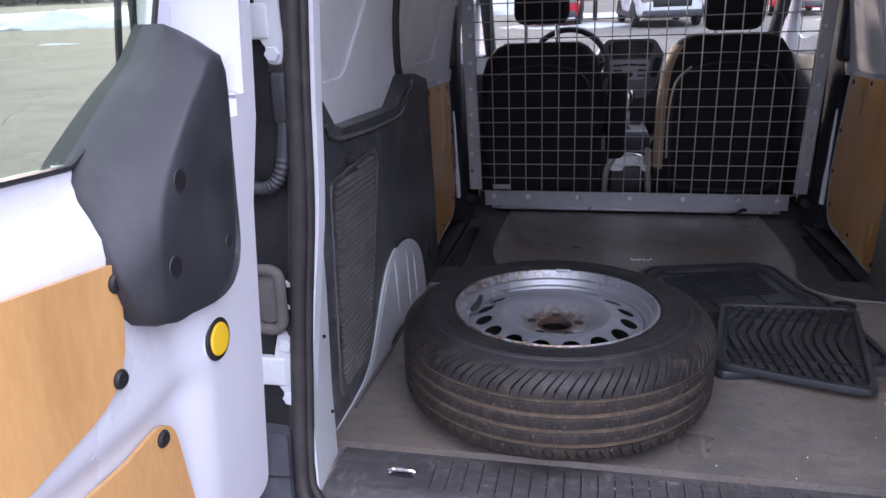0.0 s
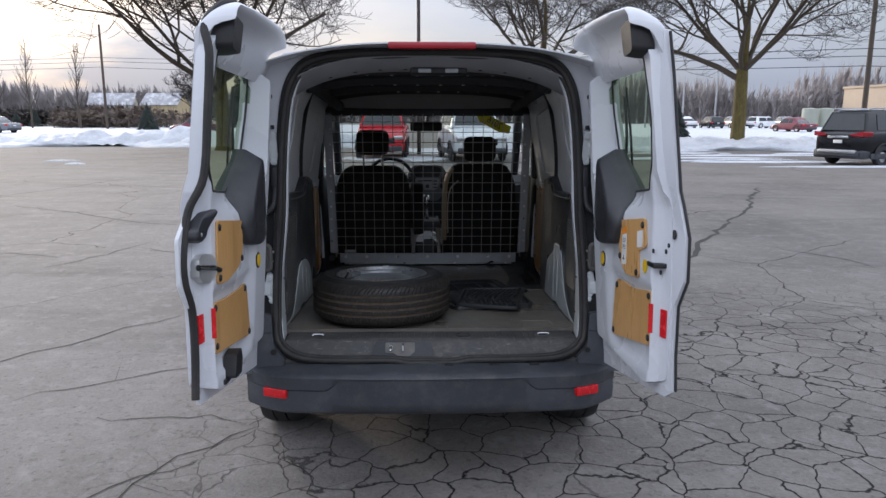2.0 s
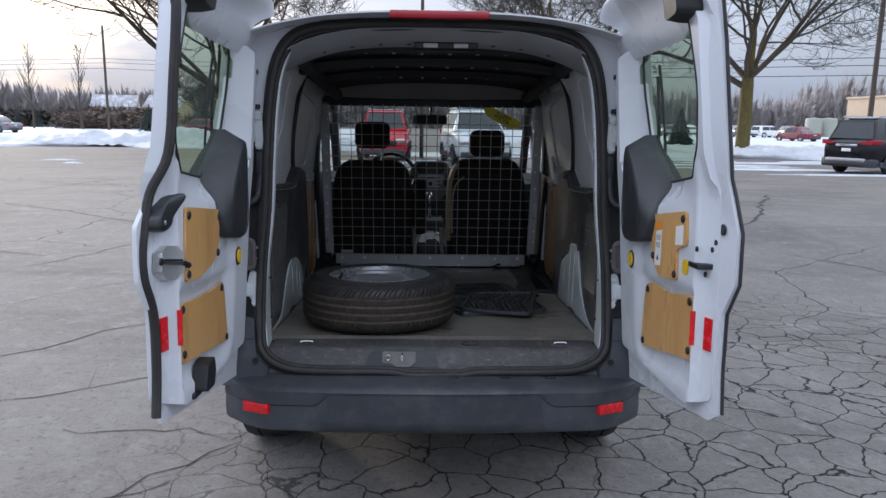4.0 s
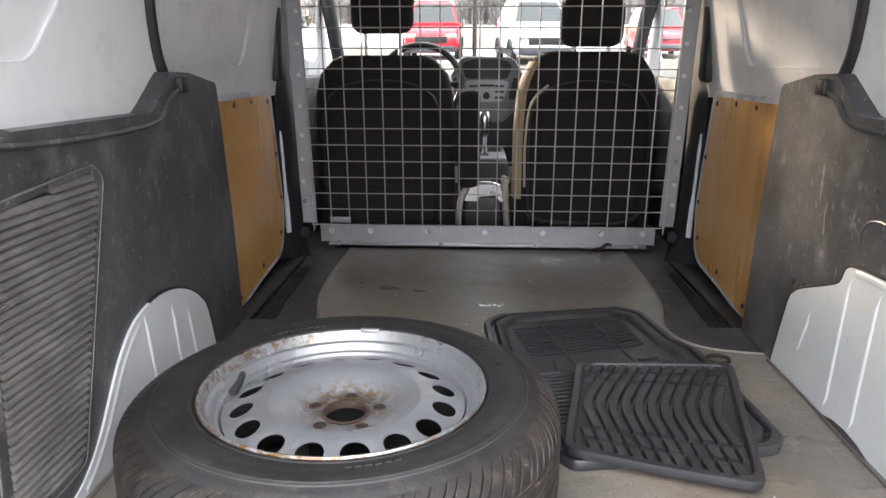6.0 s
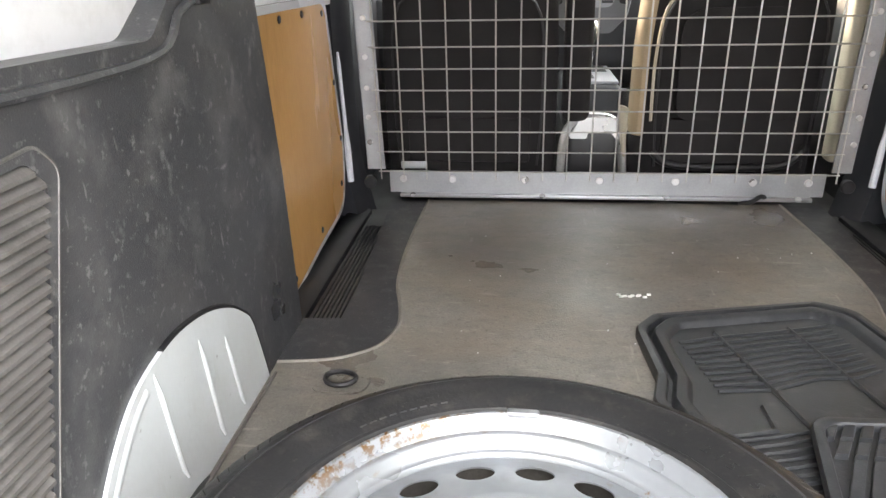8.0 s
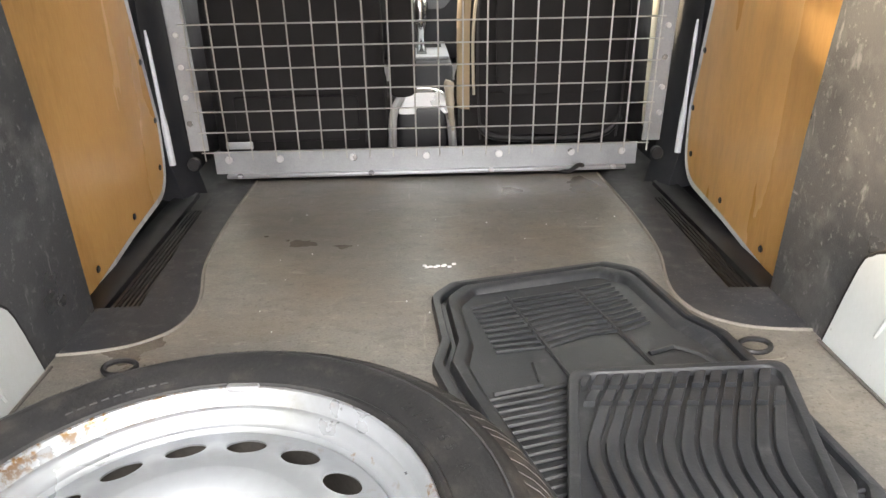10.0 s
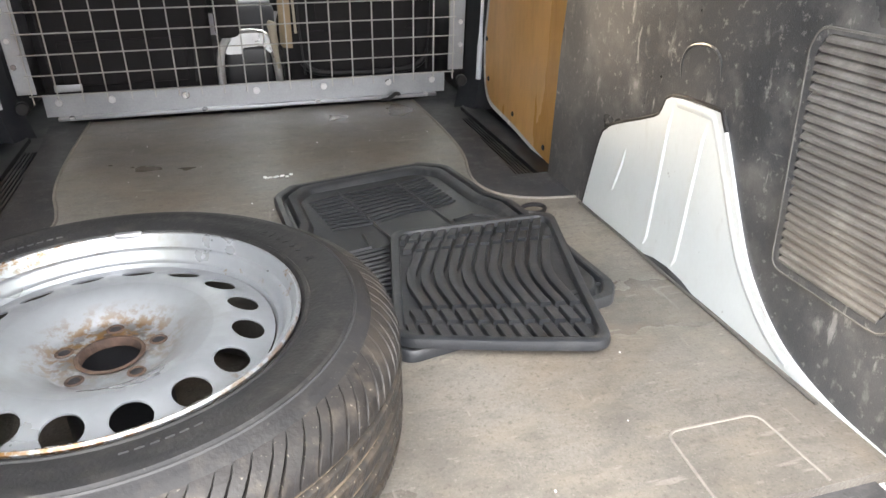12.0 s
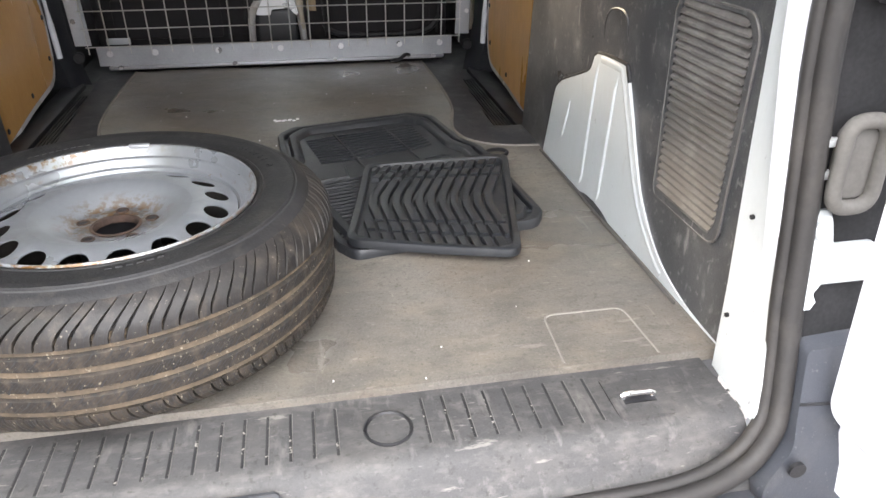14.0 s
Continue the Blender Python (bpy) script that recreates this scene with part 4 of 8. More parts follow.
for s in (-1, 1):
    arch = ARCH_R if s > 0 else ARCH_L
    arch = [arch[0]] + [(p.x, p.y) for p in curve_points([(u, v, 0) for u, v in arch], 3)][1:]
    tx = lambda z: 0.674 + 0.012 * (z - 0.58)
    outline = [(0.048, 0.586)] + arch[1:-1] + [(arch[-1][0], 0.562)] + rounded(TOP_R)
    trim = part("side_trim", plate(outline, lambda u, v, w: Vector((s * (tx(v) + w + (0.03 * max(0, u - 1.02) if w == 0 else 0)), u, v)), 0.045, cuts=[0.8, 1.0]), M_TRIM, van, "scuffed charcoal plastic side trim")
    # raised fold under the top edge and the front return
    bm = bmesh.new()
    box(bm, (s * 0.70, 1.105, 0.50), (s * 0.762, 1.150, 1.215), 0.01)
    part("trim_return", bm, M_TRIM, trim)
    bm = bmesh.new()
    fold = curve_points([(s * 0.676, 0.19, 1.20), (s * 0.678, 0.28, 1.160), (s * 0.678, 0.72, 1.152), (s * 0.678, 0.82, 1.20), (s * 0.678, 0.90, 1.22)], 6)
    tube(bm, fold, 0.006, 6)
    part("trim_fold", bm, M_TRIM, trim)
    bm = bmesh.new()
    box(bm, (s * 0.684, 0.27, 1.150), (s * 0.73, 0.76, 1.172), 0.008)
    part("trim_ledge", bm, M_TRIM, trim)
    if s > 0:
        bm = bmesh.new()
        tube(bm, curve_points([(0.683, 0.648, 0.906), (0.681, 0.661, 0.956), (0.681, 0.642, 0.988), (0.681, 0.590, 0.997), (0.681, 0.558, 0.980), (0.683, 0.548, 0.930)], 5), 0.004, 8)
        part("trim_emboss", bm, M_TRIM, trim)
    # hook slot at the upper corner
    bm = bmesh.new()
    box(bm, (s * 0.668, 0.865, 1.205), (s * 0.69, 0.905, 1.238), 0.004)
    part("trim_slot", bm, M_BLACK, trim)
    # speaker-like louvred vent
    vent = rounded(VENT[s], 4)
    bm = bmesh.new()
    cu, cv = sum(u for u, v in vent) / len(vent), sum(v for u, v in vent) / len(vent)
    wide = [(cu + (u - cu) * 1.13, cv + (v - cv) * 1.06) for u, v in vent]
    plate(wide, lambda u, v, w: Vector((s * (tx(v) - w), u, v)), 0.006, [vent], bm=bm)
    part("vent_frame", bm, M_TRIM, trim)
    bm = bmesh.new()
    tube(bm, [(s * (tx(v) - 0.005), u, v) for u, v in wide], 0.0022, 6, True)
    part("vent_ridge", bm, M_SLAT, trim)
    bm = bmesh.new()
    plate(vent, lambda u, v, w: Vector((s * (tx(v) - 0.0008 - w), u, v)), 0.0008, bm=bm)
    part("vent_back", bm, M_BLACK, trim)
    lo, hi = min(v for u, v in vent), max(v for u, v in vent)
    n = 25 if s > 0 else 34
    for i in range(n):
        z = lo + (hi - lo) * (i + 0.7) / (n + 0.3)
        cross = []
        for j in range(len(vent)):
            (u0, v0), (u1, v1) = vent[j - 1], vent[j]
            if (v0 - z) * (v1 - z) < 0:
                cross.append(u0 + (u1 - u0) * (z - v0) / (v1 - v0))
        if len(cross) < 2:
            continue
        a, b = min(cross) + 0.002, max(cross) - 0.002
        x = tx(z)
        bm = bmesh.new()
        loft(bm, [[(s * (x - 0.001), u, z + 0.006), (s * (x - 0.009), u, z - 0.002), (s * (x - 0.009), u, z - 0.006), (s * (x - 0.001), u, z - 0.001)] for u in (a, b)], True, True)
        part("vent_slat", bm, M_SLAT, trim)
    # white wheel arch, bulging a little, with pressed ribs
    cy = 0.62
    base = [(u, v) for u, v in arch]
    bm = plate(base, lambda u, v, w: Vector((s * (0.690 - w), u, v)), 0.019)
    house = part("wheel_arch", bm, M_ARCH, van, "dusty white painted wheel arch panel")
    ribs = [(0.56, 0.60, 0.88), (0.66, 0.60, 0.88), (0.80, 0.66, 0.76)] if s > 0 else [(0.60, 0.62, 0.80), (0.72, 0.60, 0.78), (0.80, 0.60, 0.74)]
    for u, a, b in ribs:
        bm = bmesh.new()
        tube(bm, [(s * 0.674, u + 0.03, a), (s * 0.6715, u + 0.02, a + 0.02), (s * 0.6715, u, b - 0.03), (s * 0.675, u - 0.005, b)], 0.0045, 8)
        part("arch_rib", bm, M_ARCH, house)
    bm = bmesh.new()
    edge_pts = [p for p in arch if p[1] > 0.6][: 22 if s > 0 else 16]
    tube(bm, [(s * 0.6835, u + 0.016, v - 0.013) for u, v in edge_pts], 0.0145, 16)
    part("arch_fold", bm, M_ARCH, house)
    bm = bmesh.new()
    tube(bm, curve_points([(s * 0.660, 0.20, 0.583), (s * 0.661, 0.55, 0.583), (s * 0.662, 0.72, 0.585), (s * 0.662, 0.95, 0.583)], 5), 0.0028, 6)
    part("arch_sealant", bm, M_BOOT, house)
    bm = bmesh.new()
    tube(bm, [(s * 0.6745, u, v) for u, v in arch if u > (0.50 if s > 0 else 0.62)], 0.0042, 6)
    part("arch_gap", bm, M_BLACK, house)

    # inner wall above the trim, with a pressed blank window
    wx = lambda z: 0.722 - 0.11 * (z - 1.2) - (0.25 * (z - 1.6) if z > 1.6 else 0.0)
    wall = [(0.10, 1.10), (0.93, 1.10), (0.90, 1.22), (0.85, 1.29), (0.808, 1.44), (0.85, 1.62), (0.96, 1.75), (0.10, 1.76)]
    blank = rounded([(0.12, 1.272, 0.02), (0.42, 1.272, 0.08), (0.57, 1.44, 0.12), (0.60, 1.66, 0.04), (0.20, 1.68, 0.04)], 6)
    inner = part("inner_wall", plate(rounded(wall), lambda u, v, w: Vector((s * (wx(v) + w), u, v)), 0.01, [blank], cuts=[1.3, 1.45, 1.6, 1.68]), M_INNER, van, "pale grey painted inner wall")
    part("blank_panel", plate(blank, lambda u, v, w: Vector((s * (wx(v) + 0.008 + w), u, v)), 0.008, cuts=[1.45, 1.6]), M_INNER, inner)
    bm = bmesh.new()
    tube(bm, [(s * (wx(v) + 0.003), u, v) for u, v in blank[6:22]], 0.0035, 6)
    part("blank_edge", bm, M_INNER, inner)
    # black sliding-door seal and the sliding door behind it
    bm = bmesh.new()
    tube(bm, curve_points([(s * 0.640, 0.96, 1.75), (s * 0.668, 0.845, 1.62), (s * 0.692, 0.805, 1.44), (s * 0.706, 0.835, 1.31), (s * 0.713, 0.885, 1.235), (s * 0.716, 0.93, 1.20)], 6), 0.013, 8)
    part("sliding_door_seal", bm, M_RUBBER, van)
    dx = lambda z: 0.765 - 0.12 * (z - 1.2)
    shell = rounded([(0.93, 1.15), (2.02, 1.15), (1.98, 1.20, 0.02), (1.90, 1.74), (1.02, 1.76)])
    recess = rounded([(1.06, 1.255, 0.04), (1.56, 1.255, 0.08), (1.70, 1.62, 0.06), (1.06, 1.66, 0.04)], 6)
    sdoor = part("sliding_door", plate(shell, lambda u, v, w: Vector((s * (dx(v) + w), u, v)), 0.02, [recess], cuts=[1.3, 1.5, 1.65]), M_INNER, van, "pale grey inside of the closed sliding door")
    part("sliding_door_blank", plate(recess, lambda u, v, w: Vector((s * (dx(v) + 0.012 + w), u, v)), 0.006, cuts=[1.45, 1.6]), M_INNER, sdoor)
    bm = bmesh.new()
    tube(bm, [(s * (dx(v) + 0.003), u, v) for u, v in recess[6:18]], 0.0045, 6)
    part("recess_edge", bm, M_INNER, sdoor)
    nearer = lambda pts: [(-0.15 + (p[0] + 0.15) * 0.905, 1.24 + (p[1] - 1.24) * 0.905, *p[2:]) for p in pts]
    lower = rounded(nearer([(0.95, 0.436), (1.50, 0.445, 0.2), (1.78, 0.480, 0.2), (2.108, 0.506, 0.15), (2.130, 0.72, 0.2), (2.035, 1.170, 0.06), (0.95, 1.172)]), 6)
    part("sliding_door_lower", plate(lower, lambda u, v, w: Vector((s * (0.757 + w), u, v)), 0.02), M_WHITE, sdoor)
    ply = rounded(nearer([(0.97, 0.452), (1.50, 0.463, 0.2), (1.78, 0.500, 0.2), (2.082, 0.527, 0.13), (2.10, 0.72, 0.2), (2.005, 1.150, 0.05), (0.97, 1.155)]), 6)
    panel = part("plywood_lining", plate(ply, lambda u, v, w: Vector((s * (0.758 - w), u, v)), 0.004), M_PLY, sdoor, "varnished plywood lining panel with dark screws")
    for u, v in nearer(((1.53, 0.50), (1.80, 0.535), (2.055, 0.60), (2.085, 0.74), (2.05, 0.92), (1.975, 1.125), (1.78, 1.135), (1.60, 1.135), (1.30, 1.135))):
        bm = bmesh.new()
        disc(bm, (s * 0.755, u, v), (-s, 0, 0), 0.0085, 0.004, 12, 0.002)
        part("lining_screw", bm, M_BLACK, sdoor)
    # pillar trims ahead of the sliding door
    bm = bmesh.new()
    loft(bm, [[(s * x0, 1.97, z), (s * (x0 + 0.02), 1.93, z), (s * 0.87, 1.99, z), (s * 0.87, 2.10, z), (s * x0, 2.08, z)] for z, x0 in ((0.48, 0.70), (0.60, 0.725), (0.70, 0.745), (1.0, 0.752), (1.3, 0.750), (1.55, 0.735), (1.74, 0.70))], True, True)
    part("pillar_trim", bm, M_PLASTIC, van)
    bm = bmesh.new()
    tube(bm, curve_points([(s * 0.748, 1.935, 0.64), (s * 0.752, 1.932, 0.80), (s * 0.762, 1.94, 1.02)], 4), [0.010] * 4 + [0.006] * 4 + [0.003], 8)
    part("pillar_lip", bm, M_WHITE, van)
    bm = bmesh.new()
    box(bm, (s * 0.735, 1.88, 1.20), (s * 0.80, 1.97, 1.62), 0.02)
    part("belt_guide", bm, M_BLACK, van)

# ---- ceiling of the load space ----
bm = bmesh.new()
loft(bm, [[(0.70 * k, y, 1.79 - 0.06 * abs(k) ** 3) for k in [i / 8 - 1 for i in range(17)]] for y in (0.10, 0.6, 1.2, 1.8, 2.6)], False)
bmesh.ops.solidify(bm, geom=bm.faces[:], thickness=0.004)
part("roof_lining", bm, M_ROOF, van, "dark grey roof lining")
for y, z in ((0.36, 1.745), (0.72, 1.735), (1.25, 1.745)):
    bm = bmesh.new()
    loft(bm, [[(x, y - 0.05, z + 0.03 - c), (x, y - 0.035, z - c), (x, y + 0.035, z - c), (x, y + 0.05, z + 0.03 - c)] for x, c in [(0.64 * k, 0.045 * abs(k) ** 3) for k in [i / 8 - 1 for i in range(17)]]], True, True)
    bow = part("roof_bow", bm, M_ROOF, van)
    for i in range(6):
        bm = bmesh.new()
        disc(bm, (-0.30 + 0.12 * i, y, z - 0.001), (0, 0, -1), 0.008, 0.004, 10)
        part("bow_bolt", bm, M_BOLT, bow)
bm = bmesh.new()
loft(bm, [[(x, -0.012, 1.786 - c), (x, 0.05, 1.748 - c), (x, 0.13, 1.738 - c), (x, 0.165, 1.768 - c)] for x, c in [(0.60 * k, 0.105 * abs(k) ** 3.4) for k in [i / 10 - 1 for i in range(21)]]], False)
bmesh.ops.solidify(bm, geom=bm.faces[:], thickness=0.004)
header = part("rear_header", bm, M_HEADER, van)
bm = bmesh.new()
box(bm, (-0.088, 0.05, 1.716), (0.158, 0.14, 1.745), 0.01)
part("lamp_panel", bm, M_BLACK, header)
for x in (-0.025, 0.092):
    bm = bmesh.new()
    box(bm, (x - 0.028, 0.046, 1.720), (x + 0.028, 0.054, 1.738), 0.004)
    lamp = part("courtesy_lamp", bm, M_SILVER, header, "small grey latch and lamp housing")
for i in range(9):
    bm = bmesh.new()
    x = -0.44 + 0.11 * i
    disc(bm, (x, 0.09, 1.741 - 0.105 * abs(x / 0.60) ** 3.4), (0, 0, -1), 0.009, 0.004, 10)
    part("header_hole", bm, M_BLACK, header)
for s in (-1, 1):
    bm = bmesh.new()
    tube(bm, curve_points([(s * 0.56, 0.18, 1.70), (s * 0.58, 0.5, 1.715), (s * 0.60, 1.0, 1.715), (s * 0.61, 1.9, 1.70)], 4), 0.035, 10)
    part("roof_rail", bm, M_ROOF, van)


# ---- wire partition ----
grid = empty("partition")
grid.parent = van
tagged(grid, "galvanised steel frame with welded wire mesh")
bm = bmesh.new()
loft(bm, [[(x, 1.962, 0.600), (x, 1.960, 0.668), (x, 1.966, 0.668), (x, 1.968, 0.604), (x, 1.985, 0.600)] for x in (-0.632, 0.632)], True, True)
box(bm, (-0.60, 1.945, 0.588), (0.60, 1.966, 0.600), 0.003)
part("bottom_rail", bm, M_STEEL, grid)
bm = bmesh.new()
box(bm, (-0.73, 1.962, 1.640), (0.73, 1.985, 1.70), 0.006)
part("top_rail", bm, M_PLASTIC, grid)
for s in (-1, 1):
    bm = bmesh.new()
    loft(bm, [[(s * (x0 + a), y, z) for a, y in ((0, 1.962), (0.052, 1.962), (0.055, 1.965), (0.055, 1.995), (0.051, 1.995), (0.049, 1.968), (0, 1.968))] for z, x0 in ((0.672, 0.645), (1.372, 0.669), (1.66, 0.678))], True, True)
    part("side_rail", bm, M_STEEL, grid)
    bm = bmesh.new()
    disc(bm, (s * 0.69, 1.96, 0.635), (0, -1, 0), 0.02, 0.02, 14, 0.004)
    part("rail_foot", bm, M_BLACK, grid)
    for z in (0.755, 0.83, 0.915, 1.003, 1.11, 1.22, 1.33, 1.44, 1.55):
        bm = bmesh.new()
        disc(bm, (s * 0.688, 1.962, z), (0, -1, 0), 0.0085, 0.005, 10, 0.002)
        part("rail_bolt", bm, M_BOLT, grid)
for x in (-0.590, -0.440, -0.222, -0.004, 0.214, 0.432, 0.585):
    bm = bmesh.new()
    disc(bm, (x, 1.960, 0.643), (0, -1, 0), 0.0115, 0.005, 12, 0.002)
    part("rail_bolt", bm, M_BOLT, grid)
for x in (-0.56, -0.17, 0.19, 0.56):
    bm = bmesh.new()
    disc(bm, (x, 1.946, 0.594), (0, -0.3, 1), 0.009, 0.008, 10, 0.002)
    part("rail_bolt", bm, M_BOLT, grid)
def rod(a, b, r):
    bm = bmesh.new()
    tube(bm, [a, b], r, 6)
    return bm
for k in range(-1, 19):
    x = -0.596 + 0.0703 * k
    part("wire", rod((x * 0.985, 1.9570, 0.642), (x * 1.01, 1.9570, 1.65), 0.0024), M_WIRE, grid)
for z in [0.668 + 0.0603 * k for k in range(6)] + [1.030 + 0.0708 * k for k in range(9)]:
    part("wire", rod((-0.646 - 0.034 * (z - 0.672) - 0.018, 1.9522, z), (0.646 + 0.034 * (z - 0.672) + 0.018, 1.9522, z), 0.0024), M_WIRE, grid)
bm = bmesh.new()
box(bm, (-0.60, 1.985, 0.668), (-0.52, 1.990, 0.690), 0.002)
part("rail_tag", bm, M_SILVER, grid)
# grey header over the partition
bm = bmesh.new()
loft(bm, [[(x, 1.93, 1.80), (x, 1.955, 1.69 + 0.02 * abs(x / 0.74) ** 4), (x, 2.02, 1.665), (x, 2.40, 1.70), (x, 2.40, 1.80)] for x in [0.74 * (i / 8 - 1) for i in range(17)]], True, True)
part("header_panel", bm, M_LINER, van)

# ---- cab ----
bm = bmesh.new()
box(bm, (-0.80, 2.02, 0.45), (0.80, 3.5, 0.50), 0.0)
part("cab_floor", bm, M_BLACK, van)
def seat(cx, w, ztop, head_z, beige):
    st = empty("front_seat")
    st.parent = van
    tagged(st, "dark cloth front seat with headrest, seen from behind")
    h = w / 2
    bm = bmesh.new()
    rings = []
    for z, k, d in ((0.55, 0.92, 0.0), (0.62, 1.0, -0.01), (0.80, 1.0, -0.015), (1.00, 1.0, -0.03), (1.15, 0.97, -0.045), (1.22, 0.90, -0.05), (ztop - 0.02, 0.74, -0.045), (ztop, 0.60, -0.03)):
        y = 2.13 + d
        rings.append([(cx + h * k * math.copysign(abs(math.cos(a)) ** 0.35, math.cos(a)), y + 0.08 + 0.08 * math.copysign(abs(math.sin(a)) ** 0.5, math.sin(a)), z) for a in [2 * math.pi * (i + 0.5) / 28 for i in range(28)]])
    loft(bm, rings, True, True)
    part("backrest", bm, M_FABRIC, st, angle=60)
    bm = bmesh.new()
    box(bm, (cx - h * 0.95, 2.12, 0.62), (cx + h * 0.95, 2.72, 0.80), 0.05, 3)
    part("seat_cushion", bm, M_FABRIC, st)
    bm = bmesh.new()
    box(bm, (cx - 0.118, 2.065, head_z), (cx + 0.118, 2.165, head_z + 0.178), 0.045, 4)
    part("headrest", bm, M_FABRIC, st)
    for s in (-1, 1):
        bm = bmesh.new()
        tube(bm, [(cx + s * 0.065, 2.12, ztop - 0.03), (cx + s * 0.065, 2.12, head_z + 0.03)], 0.007, 8)
        part("headrest_post", bm, M_CHROME, st)
    bm = bmesh.new()
    seam = [(cx - h * 0.78, 2.075, 0.66), (cx - h * 0.82, 2.066, 0.90), (cx - h * 0.72, 2.058, 1.14), (cx, 2.053, 1.20), (cx + h * 0.72, 2.058, 1.14), (cx + h * 0.82, 2.066, 0.90), (cx + h * 0.78, 2.075, 0.66)]
    tube(bm, curve_points([(x, y - 0.012, z) for x, y, z in seam], 5), 0.0035, 6)
    part("seat_seam", bm, M_BLACK, st)
    bm = bmesh.new()
    box(bm, (cx - h * 0.70, 2.088, 0.66), (cx + h * 0.70, 2.112, 0.80), 0.01)
    part("map_pocket", bm, M_FABRIC, st)
    if beige:
        bm = bmesh.new()
        rows = []
        for z, k, d in ((0.74, 1.0, -0.012), (0.80, 1.0, -0.015), (0.90, 1.0, -0.022), (1.00, 1.0, -0.03), (1.08, 0.985, -0.038), (1.15, 0.965, -0.045), (1.20, 0.92, -0.049), (1.24, 0.86, -0.05), (1.27, 0.79, -0.047)):
            x, y = cx - h * k, 2.13 + d
            rows.append([(x + 0.030, y + 0.010, z), (x + 0.012, y + 0.012, z), (x - 0.002, y + 0.030, z), (x - 0.005, y + 0.075, z), (x - 0.003, y + 0.13, z)])
        loft(bm, rows, False)
        part("side_bolster", bm, M_BEIGE, st, "beige cloth side of the seat")
        bm = bmesh.new()
        tube(bm, curve_points([(cx - h - 0.020, 2.150, 0.56), (cx - h - 0.024, 2.140, 0.66), (cx - h - 0.030, 2.130, 0.76), (cx - h - 0.034, 2.125, 0.815), (cx - h - 0.030, 2.125, 0.832)], 4), [0.007] * 4 + [0.010] * 4 + [0.014] * 4 + [0.017] * 3 + [0.015, 0.006], 10)
        part("recliner_cover", bm, M_CREAM, st, "cream plastic recliner cover")
        bm = bmesh.new()
        tube(bm, curve_points([(cx - h * 0.86, 2.062, 0.80), (cx - h * 0.87, 2.052, 0.98), (cx - h * 0.80, 2.044, 1.12), (cx - h * 0.58, 2.040, 1.185)], 6), 0.0045, 6)
        part("back_piping", bm, M_CREAM, st, "thin cream piping down the seat's back")
        bm = bmesh.new()
        tube(bm, curve_points([(cx - h * 0.80, 2.085, 0.70), (cx - h * 0.62, 2.072, 0.665), (cx, 2.068, 0.655), (cx + h * 0.62, 2.072, 0.665), (cx + h * 0.84, 2.085, 0.72)], 5), 0.011, 8)
        part("recliner_bar", bm, M_BLACK, st, "black steel bar across the seat's foot")
        bm = bmesh.new()
        plate(rounded([(cx - h * 0.60, 0.80, 0.05), (cx + h * 0.60, 0.80, 0.05), (cx + h * 0.64, 1.12, 0.08), (cx - h * 0.64, 1.12, 0.08)]), lambda u, v, w: Vector((u, 2.066 - 0.05 * (v - 0.80) - w, v)), 0.008, bm=bm)
        part("back_panel", bm, M_FABRIC, st)
bm = bmesh.new()
box(bm, (0.752, 2.26, 0.62), (0.80, 2.33, 1.22), 0.02, 3)
part("pillar_cover", bm, M_CREAM, van, "cream plastic cab pillar cover")
bm = bmesh.new()
box(bm, (-0.112, 2.12, 0.78), (-0.028, 2.22, 1.16), 0.025, 3)
part("armrest", bm, M_FABRIC, van, "folded-up dark cloth armrest")
seat(-0.400, 0.545, 1.290, 1.368, False)
seat(0.380, 0.545, 1.305, 1.322, True)

bm = bmesh.new()
prof = [(2.95, 0.75), (2.78, 0.80), (2.72, 0.98), (2.74, 1.12), (2.86, 1.20), (3.45, 1.16), (3.45, 0.75)]
loft(bm, [[(x, y, z) for y, z in prof] for x in (-0.80, -0.5, -0.2, 0.2, 0.5, 0.80)], True, True)
dash = part("dashboard", bm, M_DASH, van, "dark plastic dashboard")
bm = bmesh.new()
loft(bm, [[(x * k, y, z) for x, z in rounded([(-0.135, 1.06, 0.03), (-0.165, 1.21, 0.03), (-0.12, 1.285, 0.05), (0.12, 1.285, 0.05), (0.165, 1.21, 0.03), (0.135, 1.06, 0.03), (0.08, 1.00, 0.03), (-0.08, 1.00, 0.03)])] for y, k in ((2.80, 1.0), (2.64, 1.0), (2.625, 0.96))], True, True)
part("radio_console", bm, M_STACK, dash)
bm = bmesh.new()
plate(rounded([(-0.092, 1.192, 0.02), (0.092, 1.192, 0.02), (0.118, 1.262, 0.03), (0.05, 1.278, 0.03), (-0.05, 1.278, 0.03), (-0.118, 1.262, 0.03)]), lambda u, v, w: Vector((u, 2.622 - w, v)), 0.006, bm=bm)
part("radio_screen", bm, M_BLACK, dash)
bm = bmesh.new()
plate(rounded([(-0.075, 1.09, 0.03), (0.075, 1.09, 0.03), (0.105, 1.185, 0.02), (-0.105, 1.185, 0.02)]), lambda u, v, w: Vector((u, 2.622 - w, v)), 0.006, bm=bm)
part("radio_panel", bm, M_SILVER, dash)
bm = bmesh.new()
disc(bm, (0, 2.617, 1.118), (0, -1, 0), 0.016, 0.012, 16, 0.003)
part("volume_knob", bm, M_BLACK, dash)
